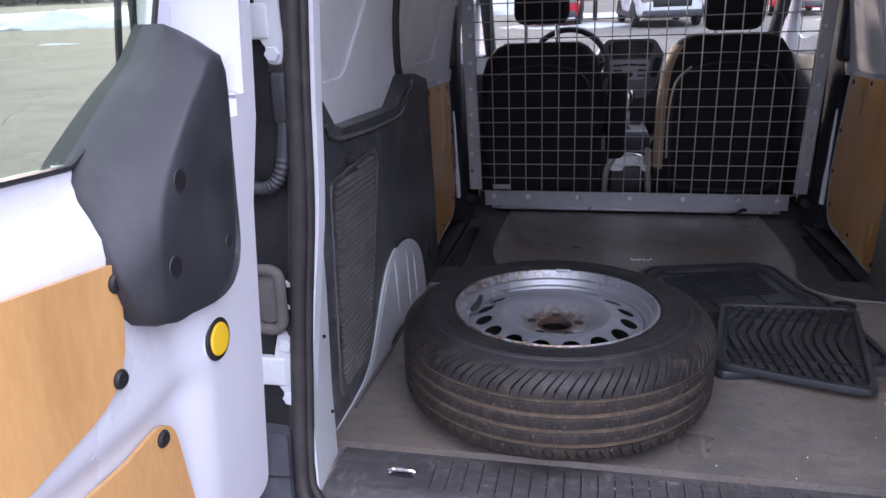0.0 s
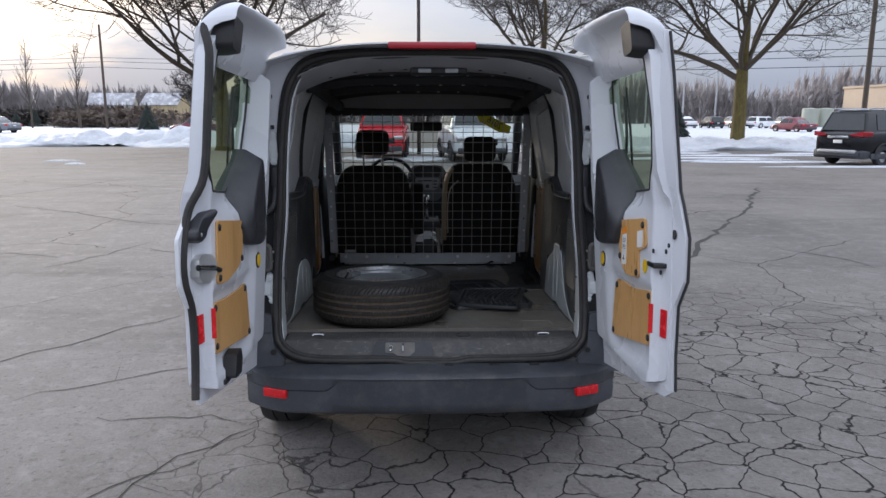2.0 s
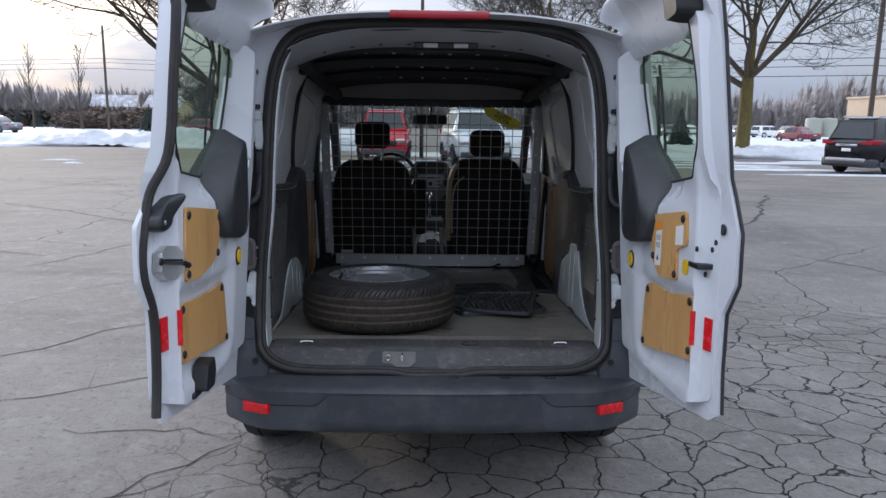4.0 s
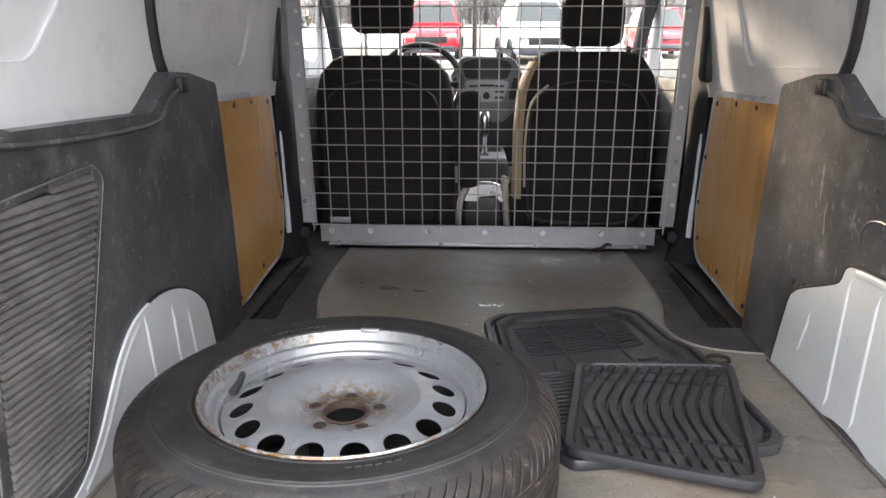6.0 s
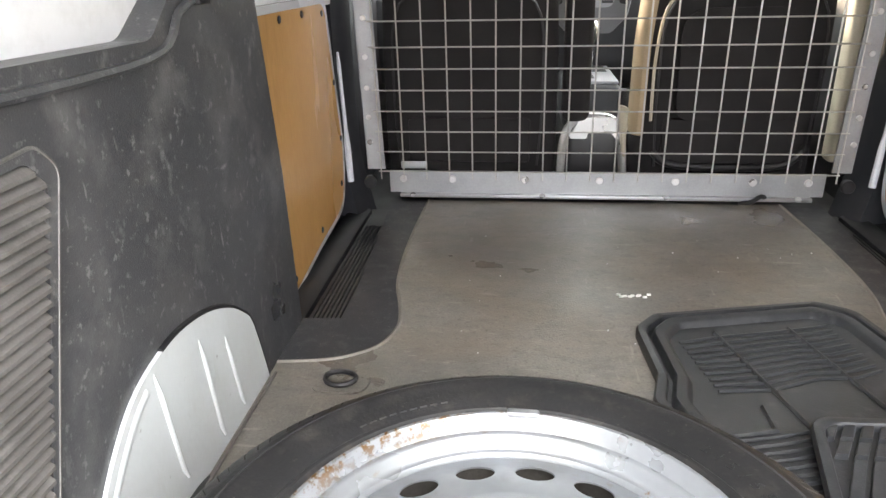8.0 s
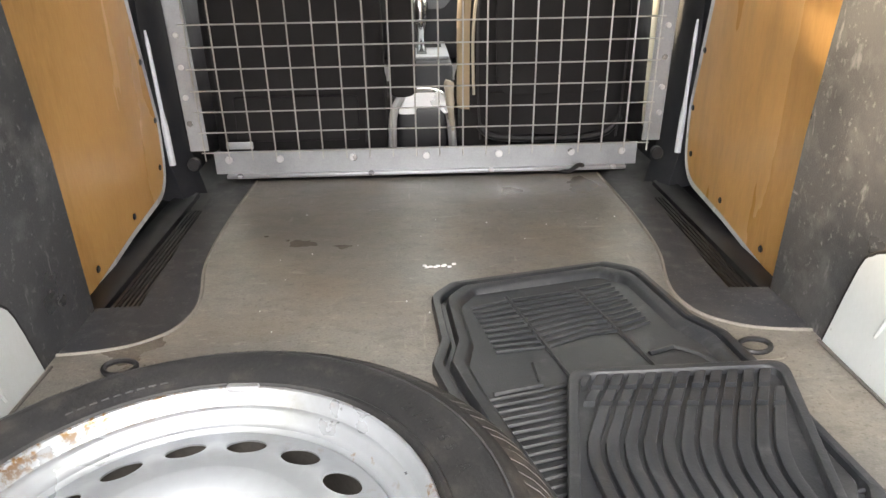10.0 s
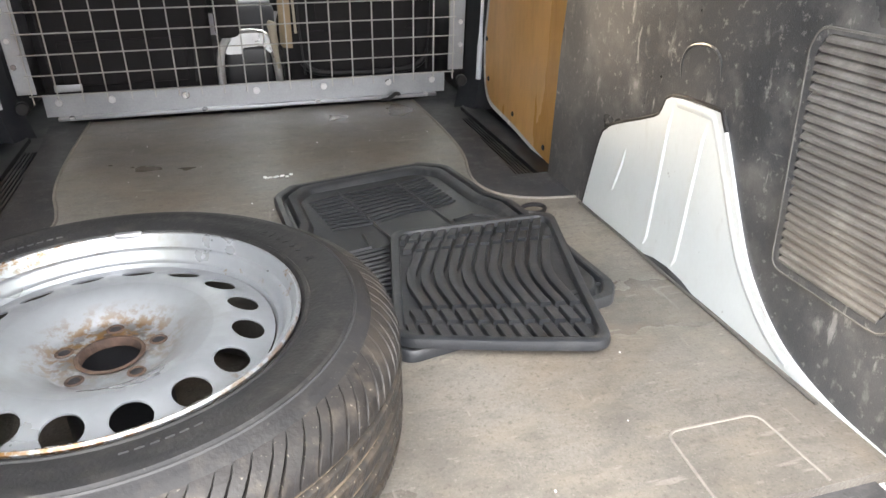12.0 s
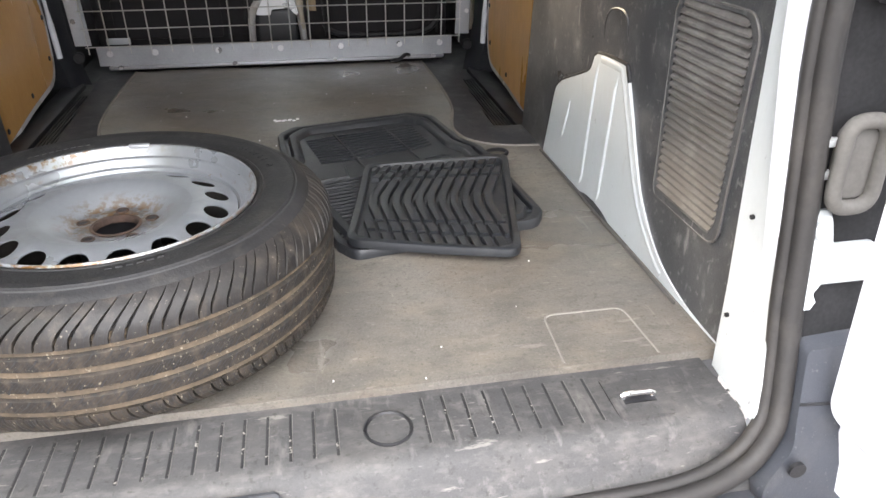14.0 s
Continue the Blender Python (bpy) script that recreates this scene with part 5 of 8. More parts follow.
for s in (-1, 1):
    for i in range(3):
        bm = bmesh.new()
        box(bm, (s * 0.058 - 0.020, 2.611, 1.105 + 0.025 * i), (s * 0.058 + 0.020, 2.618, 1.115 + 0.025 * i), 0.002)
        part("radio_button", bm, M_DASH, dash)
bm = bmesh.new()
box(bm, (-0.035, 2.609, 1.158), (0.035, 2.618, 1.168), 0.002)
part("disc_slot", bm, M_BLACK, dash)
for s in (-1, 1):
    bm = bmesh.new()
    plate(rounded([(s * 0.098, 1.105, 0.01), (s * 0.128, 1.098, 0.015), (s * 0.156, 1.190, 0.015), (s * 0.120, 1.200, 0.01)]), lambda u, v, w: Vector((u, 2.624 - w, v)), 0.006, bm=bm)
    part("air_vent", bm, M_BLACK, dash)
bm = bmesh.new()
box(bm, (-0.11, 2.20, 0.50), (0.10, 2.85, 0.72), 0.03, 3)
box(bm, (-0.10, 2.37, 0.70), (0.10, 2.82, 0.858), 0.03, 3)
console = part("centre_console", bm, M_DASH, van, "dark plastic centre console")
bm = bmesh.new()
tube(bm, curve_points([(-0.004, 2.50, 0.86), (-0.008, 2.46, 0.96), (-0.010, 2.45, 1.060)], 3), [0.011, 0.011, 0.014, 0.022, 0.030, 0.031, 0.020], 12)
part("gear_lever", bm, M_CHROME, console)
bm = bmesh.new()
box(bm, (-0.072, 2.39, 0.855), (0.088, 2.78, 0.868), 0.005)
gear_plate = part("gear_plate", bm, M_SILVER, console)
bm = bmesh.new()
box(bm, (-0.022, 2.44, 0.866), (0.012, 2.62, 0.8695), 0.001, 1)
part("gear_slot", bm, M_BLACK, gear_plate)
bm = bmesh.new()
box(bm, (-0.05, 2.60, 0.866), (0.07, 2.74, 0.8695), 0.001, 1)
part("gear_panel", bm, M_BLACK, gear_plate)
bm = bmesh.new()
tube(bm, curve_points([(-0.110, 2.14, 0.62), (-0.102, 2.145, 0.73), (-0.060, 2.16, 0.785), (0.035, 2.16, 0.787), (0.072, 2.145, 0.74), (0.085, 2.14, 0.62)], 5), 0.0135, 8)
part("console_rim", bm, M_BOLT, console)
bm = bmesh.new()
plate(rounded([(-0.092, 0.728, 0.01), (-0.052, 0.795, 0.015), (0.048, 0.795, 0.015), (0.080, 0.728, 0.01), (0.058, 0.728, 0.008), (0.036, 0.752, 0.01), (-0.028, 0.748, 0.01), (-0.034, 0.728, 0.006)]), lambda u, v, w: Vector((u, 2.150 - w, v)), 0.018, bm=bm)
part("console_bracket", bm, M_BOLT, console, "bright metal bracket over the console bin")
bm = bmesh.new()
box(bm, (-0.094, 2.152, 0.56), (0.072, 2.20, 0.752), 0.02, 3)
part("console_bin", bm, M_BLACK, console, "glossy black rear bin of the console")
bm = bmesh.new()
c = Vector((-0.30, 2.58, 1.17))
q = Matrix.Translation(c) @ Matrix.Rotation(radians(65), 4, "X")
tube(bm, [q @ Vector((0.185 * math.cos(a), 0.185 * math.sin(a), 0)) for a in [2 * math.pi * i / 36 for i in range(36)]], 0.015, 10, True)
for a in (0, math.pi, -math.pi / 2):
    tube(bm, [q @ Vector((0.05 * math.cos(a), 0.05 * math.sin(a), -0.01)), q @ Vector((0.18 * math.cos(a), 0.18 * math.sin(a), 0))], 0.014, 8)
revolve(bm, [(0.001, 0.03), (0.05, 0.025), (0.065, 0.0), (0.05, -0.03)], 20, m=q)
part("steering_wheel", bm, M_BLACK, van)
bm = bmesh.new()
box(bm, (-0.135, 2.565, 1.553), (0.118, 2.60, 1.628), 0.02, 3)
tube(bm, [(0, 2.59, 1.62), (0, 2.68, 1.73)], 0.012, 8)
part("rear_view_mirror", bm, M_BLACK, van)
# a band of sticker on the windscreen, lettered for readers outside
bm = bmesh.new()
def scr(u, v, w):
    k = u / 0.72
    t = (1.755 - v) / 0.265
    return Vector((u, 2.68 + 0.32 * t + 0.10 * (1 - k * k) - 0.012 - w, v))
plate(rounded([(0.395, 1.705, 0.01), (0.455, 1.712, 0.02), (0.700, 1.600, 0.01), (0.690, 1.545, 0.01), (0.600, 1.560, 0.02), (0.440, 1.640, 0.02)], 3), scr, 0.002, bm=bm, cuts=[1.56, 1.6, 1.64, 1.68])
sticker = part("windscreen_sticker", bm, M_STICKER, van, "yellow year sticker on the windscreen")
fc = bpy.data.curves.new("year", "FONT")
fc.body, fc.size, fc.align_x, fc.align_y, fc.extrude = "2016", 0.105, "CENTER", "CENTER", 0.001
fo = new("year_lettering", fc)
dg = bpy.context.evaluated_depsgraph_get()
fo_me = bpy.data.meshes.new_from_object(fo.evaluated_get(dg))
bpy.data.objects.remove(fo)
fo_me.materials.clear()
fo_me.materials.append(M_PRINT)
for v in fo_me.vertices:
    p = v.co
    a = radians(27)
    u, w = -p.x * math.cos(a) + p.y * math.sin(a), p.x * math.sin(a) + p.y * math.cos(a)
    v.co = scr(0.560 + u * 0.66, 1.628 + w * 0.66, 0.006 + p.z)
fo = new("year_lettering", fo_me)
fo.parent = sticker
for s in (-1, 1):
    bm = bmesh.new()
    box(bm, (s * 0.80, 2.12, 0.45), (s * 0.86, 3.40, 1.20), 0.02)
    part("cab_door_lining", bm, M_BLACK, van)


# ---- rear doors ----
def rear_door(s):
    door = empty("rear_door")
    door.parent = van
    tagged(door, "white rear door swung wide open, lined with plywood panels")
    def at(d, u, z):
        """d metres outwards of the inner face."""
        lean = 0.0 if s < 0 else 0.021 * max(0.0, -u - 0.11)
        return Vector((s * (0.716 + d - 0.10 * max(0.0, z - 1.2) + 0.022 * max(0.0, -u - 0.15) + (0.22 * max(0.0, -u - 0.765) if d > 0.02 else 0.0) + lean), u if s < 0 else -0.11 + (u + 0.11) * 0.95, z))
    inner = lambda u, v, w: at(w, u, v)
    def recess(u, v):
        """How far the panel round the window lies outwards of the lower panel."""
        return 0.070 * min(1.0, max(0.0, (u + 0.75) / 0.38)) * (lambda t: t * t * (3 - 2 * t))(min(1.0, max(0.0, (v - 1.13) / 0.095))) * (0.6 if u > -0.14 else 1.0)
    out = 0.030 if s < 0 else 0.0
    window = rounded([(-0.200, 1.328, 0.03), (-0.150, 1.54, 0.3), (-0.150, 1.700, 0.10), (-0.50, 1.712, 0.1), (-0.745 - out, 1.708, 0.05), (-0.793 - out, 1.50, 0.3), (-0.770 - out, 1.33, 0.12), (-0.712 - out, 1.250, 0.03), (-0.372, 1.226, 0.03)], 8)
    on_edge = {(round(u, 4), round(v, 4)) for u, v in window}
    pocket_loop = [Vector(p) for p in ((-0.235, 0.905), (-0.33, 0.916), (-0.40, 0.902), (-0.55, 0.905), (-0.762, 0.918), (-0.762, 0.635), (-0.55, 0.612), (-0.39, 0.612), (-0.27, 0.645), (-0.215, 0.72), (-0.20, 0.82), (-0.21, 0.88))]
    def pocket(u, v):
        """Depth of the soft pocket round the lower plywood panel."""
        p, inside, near = Vector((u, v)), False, 9.0
        for i in range(len(pocket_loop)):
            a, b = pocket_loop[i - 1], pocket_loop[i]
            e = b - a
            t = min(1.0, max(0.0, (p - a).dot(e) / e.length_squared))
            near = min(near, (a + e * t - p).length)
            if (a.y > v) != (b.y > v) and u < (b.x - a.x) * (v - a.y) / (b.y - a.y) + a.x:
                inside = not inside
        t = min(1.0, max(0.0, (near if inside else -near) / 0.036 + 0.35))
        return 0.017 * t * t * (3 - 2 * t)
    def panel_at(u, v, w):
        thin = 0.15 if (round(u, 4), round(v, 4)) in on_edge else 1.0
        d = recess(u, v) + (0.028 * (lambda t: t * t * (3 - 2 * t))(min(1.0, max(0.0, (-u - 0.766) / 0.016))) * min(1.0, max(0.0, (1.32 - v) / 0.13))) + pocket(u, v)
        near = -0.32 + 0.175 * min(1.0, max(0.0, (v - 1.12) / 0.20))
        k = min(1.0, max(0.0, (u - near) / (0.050 if v < 1.2 else 0.022)))
        proud = (0.709 - 0.060 * (v - 0.80)) - (0.716 - 0.10 * max(0.0, v - 1.2))
        return at((d + w * thin) * (1 - k) + (proud + w) * k if k else d + w * thin, u, v)
    shell = rounded([(-0.110, 0.60, 0.03), (-0.109, 0.80), (-0.109, 1.12), (-0.085, 1.25), (-0.085, 1.60, 0.1), (-0.18, 1.77, 0.1), (-0.76, 1.80, 0.06), (-0.812 - out, 1.68), (-0.815 - out, 1.25, 0.03), (-0.828, 1.16, 0.04), (-0.832, 0.90, 0.1), (-0.830, 0.61, 0.03), (-0.74, 0.575, 0.05)], 5)
    part("inner_panel", plate(shell, panel_at, 0.030, [window], cuts=[0.60 + 0.018 * i for i in range(20)] + [1.0, 1.06, 1.13, 1.15, 1.17, 1.19, 1.21, 1.225, 1.26, 1.29, 1.32], ucuts=[-0.122, -0.175, -0.19, -0.21, -0.22, -0.24, -0.25, -0.34, -0.40, -0.48, -0.56, -0.64, -0.72, -0.133, -0.145, -0.16, -0.2, -0.23, -0.26, -0.275, -0.29, -0.305, -0.32, -0.37, -0.44, -0.52, -0.60, -0.68, -0.75, -0.766, -0.770, -0.774, -0.778, -0.782]), M_WHITE, door, angle=50)
    # outer skin with its rolled top edge
    skin = rounded([(-0.120, 0.475, 0.03), (-0.10, 0.80), (-0.115, 1.40), (-0.125, 1.70), (-0.83, 1.76), (-0.846, 1.62), (-0.848, 1.25), (-0.862, 1.20, 0.04), (-0.898, 1.10, 0.06), (-0.898, 0.96, 0.04), (-0.852, 0.87, 0.05), (-0.850, 0.70), (-0.858, 0.575, 0.01), (-0.82, 0.548)], 4)
    if s < 0:
        skin = [(u if 0.88 < v < 1.18 else max(u, -0.826), v) for u, v in skin]
    wide = [(-0.49 + (u + 0.49) * 1.01, 1.48 + (v - 1.48) * 1.02) for u, v in window]
    on_wide = {(round(u, 4), round(v, 4)) for u, v in wide}
    def skin_at(u, v, w):
        return at(recess(u, v) + (0.007 + w * 0.3 if (round(u, 4), round(v, 4)) in on_wide else 0.030 + w), u, v)
    part("outer_skin", plate(skin, skin_at, 0.012, [wide], cuts=[1.13, 1.225]), M_WHITE, door)
    bm = bmesh.new()
    rows = []
    crest = curve_points([(-0.095, 0.62, 0), (-0.125, 0.92, 0), (-0.20, 1.10, 0), (-0.34, 1.12, 0), (-0.50, 1.09, 0), (-0.64, 1.02, 0), (-0.72, 0.95, 0), (-0.78, 0.90, 0), (-0.810, 0.72, 0), (-0.824, 0.45, 0)], 4)
    for u, k, _ in crest:
        ring = [at(0.045, u, 1.66), at(0.045, u, 1.72), at(0.035, u, 1.74 + 0.06 * k), at(0.0, u, 1.74 + 0.098 * k), at(-0.050, u, 1.74 + 0.112 * k), at(-0.062, u, 1.74 + 0.095 * k), at(0.0, u, 1.74 + 0.05 * k), at(0.021, u, 1.70)]
        rows.append(curve_points(ring + ring[:1], 3)[:-1])
    loft(bm, rows, True, True)
    part("rolled_top", bm, M_WHITE, door, angle=60)
    if s > 0:
        bm = bmesh.new()
        tube(bm, [at(0.040, u - 0.003, v) for u, v in ((-0.842, 1.755), (-0.850, 1.62), (-0.852, 1.25), (-0.866, 1.20), (-0.902, 1.10), (-0.902, 0.96), (-0.858, 0.87), (-0.855, 0.70), (-0.862, 0.58))], 0.005, 6)
        part("edge_seal", bm, M_RUBBER, door)
    # glass, its black edge and the wiper outside
    pane = part("window_pane", plate([(-0.49 + (u + 0.49) * 1.03, 1.48 + (v - 1.48) * 1.03) for u, v in window], lambda u, v, w: at(recess(u, max(v, 1.226)) + 0.014 + w, u, v), 0.003), M_TINT, door)
    pane.visible_shadow = False
    bm = bmesh.new()
    tube(bm, [at(recess(u, v) + 0.001, u, v) for u, v in window], 0.0045, 6, True)
    part("window_edge", bm, M_RUBBER, door)
    bm = bmesh.new()
    tube(bm, curve_points([(s * 0.812, -0.222, 1.26), (s * 0.820, -0.202, 1.34), (s * 0.812, -0.178, 1.50), (s * 0.800, -0.155, 1.64)], 4), 0.005, 6)
    wiper = part("wiper", bm, M_BLACK, door)
    bm = bmesh.new()
    tube(bm, curve_points([(s * 0.797, -0.190, 1.345), (s * 0.802, -0.176, 1.45), (s * 0.794, -0.160, 1.60)], 4), 0.006, 6)
    part("wiper_blade", bm, M_RUBBER, wiper)
    # hinge-side cover
    rim3 = [(0.748, -0.195, 1.392), (0.716, -0.145, 1.360), (0.686, -0.160, 1.280), (0.674, -0.185, 1.150), (0.672, -0.200, 1.060), (0.676, -0.245, 1.018), (0.686, -0.335, 1.020), (0.692, -0.400, 1.035), (0.696, -0.425, 1.085), (0.708, -0.425, 1.125), (0.742, -0.405, 1.175), (0.776, -0.388, 1.205), (0.782, -0.362, 1.232), (0.766, -0.275, 1.306), (0.754, -0.225, 1.345)]
    ring3 = curve_points(rim3 + rim3[:1], 3)[:-1]
    face = curve_points([(y, z, 0) for y, z in ((-0.160, 1.340), (-0.166, 1.280), (-0.188, 1.150), (-0.206, 1.068), (-0.250, 1.030), (-0.330, 1.026), (-0.384, 1.034), (-0.382, 1.100), (-0.352, 1.195), (-0.290, 1.268), (-0.225, 1.322), (-0.188, 1.348), (-0.160, 1.340))], 4)[:-1]
    hub = Vector((-0.275, 1.160))
    def reach(loop, a):
        """Where a ray from the hub at angle a meets a loop of (u, v, x)."""
        d = Vector((math.cos(a), math.sin(a)))
        best = None
        for i in range(len(loop)):
            p, q = Vector(loop[i - 1]), Vector(loop[i])
            e, f = Vector((q.x - p.x, q.y - p.y)), Vector((p.x - hub.x, p.y - hub.y))
            den = d.x * e.y - d.y * e.x
            if abs(den) < 1e-12:
                continue
            k, t = (f.x * e.y - f.y * e.x) / den, (f.x * d.y - f.y * d.x) / den
            if k > 0 and -1e-6 <= t <= 1 + 1e-6 and (best is None or k > best[0]):
                best = (k, p.z + (q.z - p.z) * t)
        return best
    rim_loop = [(p.y, p.z, p.x) for p in ring3]
    turns = [2 * math.pi * i / 72 for i in range(72)]
    edge, brow = [reach(rim_loop, a) for a in turns], [reach([(p.x, p.y, 0) for p in face], a)[0] for a in turns]
    brow = [min(b, e[0] - 0.004) for b, e in zip(brow, edge)]
    front = lambda k, a: 0.678 + 0.035 * max(0.0, math.sin(a) * k - 0.08)
    def ring_at(f):
        return [Vector((s * x, hub.x + k * math.cos(a), hub.y + k * math.sin(a))) for a, (k, x) in zip(turns, f)]
    bm = bmesh.new()
    slope = [(b + (e[0] - b) * 0.10, front(b, a) + (e[1] - front(b, a)) * 0.06 + 0.001) for a, b, e in zip(turns, brow, edge)]
    inside = [(b * 0.965, front(b, a)) for a, b in zip(turns, brow)]
    loft(bm, [ring_at([(k, x + 0.05) for k, x in edge]), ring_at([(k, x + 0.006) for k, x in edge]), ring_at([(k - 0.003, x) for k, x in edge]), ring_at(slope), ring_at(inside), ring_at([(k * 0.5, x) for k, x in inside]), ring_at([(0.001, 0.678)] * 72)], True, True)
    hc = part("hinge_cover", bm, M_PLASTIC, door, "dark grey moulded plastic cover", angle=60)
    for u, v, r in ((-0.318, 1.200, 0.013), (-0.354, 1.097, 0.013), (-0.218, 1.090, 0.009)):
        bm = bmesh.new()
        revolve(bm, [(r * 1.25, 0.0), (r * 1.2, 0.0012), (r, 0.0008), (r * 0.96, 0.0)], 18, m=Matrix.Translation((s * 0.678, u, v)) @ Matrix.Rotation(radians(-90 * s), 4, "Y"))
        rim_part = part("cover_hole_rim", bm, M_PLASTIC, hc)
        bm = bmesh.new()
        disc(bm, (s * 0.6785, u, v), (-s, 0, 0), r, 0.0012, 18)
        part("cover_hole", bm, M_BLACK, hc)
    # plywood panels with plastic studs
    if s < 0:
        up = rounded([(-0.412, 1.122, 0.02), (-0.720, 1.150, 0.015), (-0.735, 0.935, 0.02), (-0.62, 0.930, 0.08), (-0.432, 0.968, 0.10)], 5)
        low = rounded([(-0.345, 0.880, 0.05), (-0.312, 0.660, 0.02), (-0.752, 0.698, 0.02), (-0.756, 0.873, 0.03), (-0.60, 0.865, 0.10), (-0.44, 0.865, 0.06)], 5)
        studs = [(-0.425, 1.10), (-0.702, 1.125), (-0.445, 0.985), (-0.715, 0.955), (-0.37, 0.855), (-0.735, 0.855), (-0.33, 0.675), (-0.732, 0.722)]
    else:
        up = rounded([(-0.418, 1.120, 0.02), (-0.705, 1.150, 0.02), (-0.716, 1.050, 0.015), (-0.640, 1.030, 0.02), (-0.652, 0.932, 0.02), (-0.50, 0.925, 0.08), (-0.425, 0.975, 0.06)], 5)
        low = rounded([(-0.345, 0.882, 0.05), (-0.318, 0.650, 0.02), (-0.756, 0.711, 0.02), (-0.750, 0.902, 0.02), (-0.55, 0.878, 0.10), (-0.46, 0.885, 0.05)], 5)
        studs = [(-0.435, 1.10), (-0.685, 1.125), (-0.44, 0.985), (-0.635, 0.95), (-0.37, 0.86), (-0.732, 0.882), (-0.34, 0.672), (-0.738, 0.735)]
    for poly, d in ((up, -0.001), (low, 0.013)):
        part("plywood_panel", plate(poly, lambda u, v, w: at(d - w, u, v), 0.007), M_PLY, door, "varnished plywood panel")
    for u, v in studs:
        bm = bmesh.new()
        disc(bm, at(-0.007 if v > 0.92 else 0.007, u, v), (-s, 0, 0), 0.0125, 0.006, 14, 0.003)
        part("panel_stud", bm, M_BLACK, door)
    # yellow plug
    bm = bmesh.new()
    disc(bm, at(0.004, -0.244, 0.947), (-s, 0, 0), 0.050, 0.020, 28, 0.018)
    part("plug_boss", bm, M_WHITE, door)
    bm = bmesh.new()
    disc(bm, at(-0.013, -0.244, 0.947), (-s, 0, 0), 0.033, 0.006, 24, 0.002)
    part("plug_ring", bm, M_BLACK, door)
    bm = bmesh.new()
    disc(bm, at(-0.017, -0.244, 0.947), (-s, 0, 0), 0.025, 0.005, 24, 0.002)
    part("yellow_plug", bm, M_YELLOW, door, "bright yellow round plug")
    # red reflectors
    bm = bmesh.new()
    plate([(-0.788, 0.752), (-0.820, 0.752), (-0.820, 0.848), (-0.788, 0.848)], lambda u, v, w: at(0.027 - w, u, v), 0.004, bm=bm)
    part("door_reflector", bm, M_RED, door, "red reflector strip")
    bm = bmesh.new()
    plate([(-0.7655, 0.760), (-0.7725, 0.760), (-0.7725, 0.862), (-0.7655, 0.862)], lambda u, v, w: at(0.028 * (lambda t: t * t * (3 - 2 * t))(min(1.0, max(0.0, (-u - 0.766) / 0.016))) - 0.0015 - w, u, v), 0.003, bm=bm, ucuts=[-0.767, -0.769, -0.771])
    part("door_reflector", bm, M_RED, door, "red reflector strip")
    # dark sheet standing in for shade behind the door; hinges, check strap, cable grommet
    def frame_at(x, y, z):
        p = deep(x, y, z)
        return Vector((s * p.x, p.y, p.z))
    def onto_frame(bm):
        """Moves what was laid out on a flat frame on to the leaning one."""
        for v in bm.verts:
            v.co = frame_at(abs(v.co.x), v.co.y, v.co.z)
        return bm
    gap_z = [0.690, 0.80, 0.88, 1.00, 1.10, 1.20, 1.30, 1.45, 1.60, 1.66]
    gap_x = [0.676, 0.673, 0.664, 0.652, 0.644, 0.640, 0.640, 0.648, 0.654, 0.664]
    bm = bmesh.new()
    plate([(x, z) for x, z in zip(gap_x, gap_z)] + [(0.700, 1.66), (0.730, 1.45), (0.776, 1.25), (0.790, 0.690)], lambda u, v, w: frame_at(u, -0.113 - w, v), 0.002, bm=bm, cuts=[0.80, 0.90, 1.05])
    part("gap_shade_sheet", bm, M_GAPSHADE, door)
    for z in (0.812, 1.390):
        x0 = float(np.interp(z, gap_z, gap_x)) - 0.008
        lobes = rounded([(x0 - 0.014, z + 0.030, 0.01), (x0 - 0.010, z + 0.070, 0.012), (x0 + 0.016, z + 0.074, 0.012), (x0 + 0.026, z + 0.032, 0.01), (x0 + 0.028, z - 0.020, 0.01), (x0 + 0.014, z - 0.040, 0.01), (x0 + 0.014, z - 0.066, 0.012), (x0 - 0.012, z - 0.068, 0.012), (x0 - 0.018, z - 0.030, 0.01)], 4)
        bm = bmesh.new()
        mid = Vector((x0, z))
        loft(bm, [[(s * (mid.x + (u - mid.x) * k), y, mid.y + (v - mid.y) * k) for u, v in lobes] for y, k in ((-0.104, 1.0), (-0.120, 1.0), (-0.1255, 0.93), (-0.1265, 0.5))], True, True)
        hinge = part("hinge", onto_frame(bm), M_ARCH, door, "white painted door hinge")
        bm = bmesh.new()
        box(bm, (s * (x0 + 0.004), -0.130, z - 0.026), (s * (0.750 if z < 1.0 else 0.715), -0.112, z + 0.026), 0.005, 3)
        part("hinge_arm", onto_frame(bm), M_ARCH, hinge)
        for dz in (0.050, -0.048):
            bm = bmesh.new()
            disc(bm, (s * (x0 + 0.002), -0.125, z + dz), (0, -1, 0), 0.0125, 0.007, 6, 0.002)
            part("hinge_bolt", onto_frame(bm), M_ARCH, hinge)
    bm = bmesh.new()
    ring = rounded([(0.660, 0.895, 0.022), (0.712, 0.895, 0.022), (0.712, 1.000, 0.022), (0.660, 1.000, 0.022)], 6)
    tube(bm, [(s * x, -0.138, z) for x, z in ring], 0.0095, 10, True)
    check = part("door_check", onto_frame(bm), M_BOOT, door, "dusty rubber boot of the door check")
    bm = bmesh.new()
    loft(bm, [[(s * (0.686 + (x - 0.686) * k), y, 0.9475 + (z - 0.9475) * k) for x, z in ring] for y, k in ((-0.106, 0.8), (-0.132, 0.86), (-0.136, 0.78), (-0.137, 0.3))], True, True)
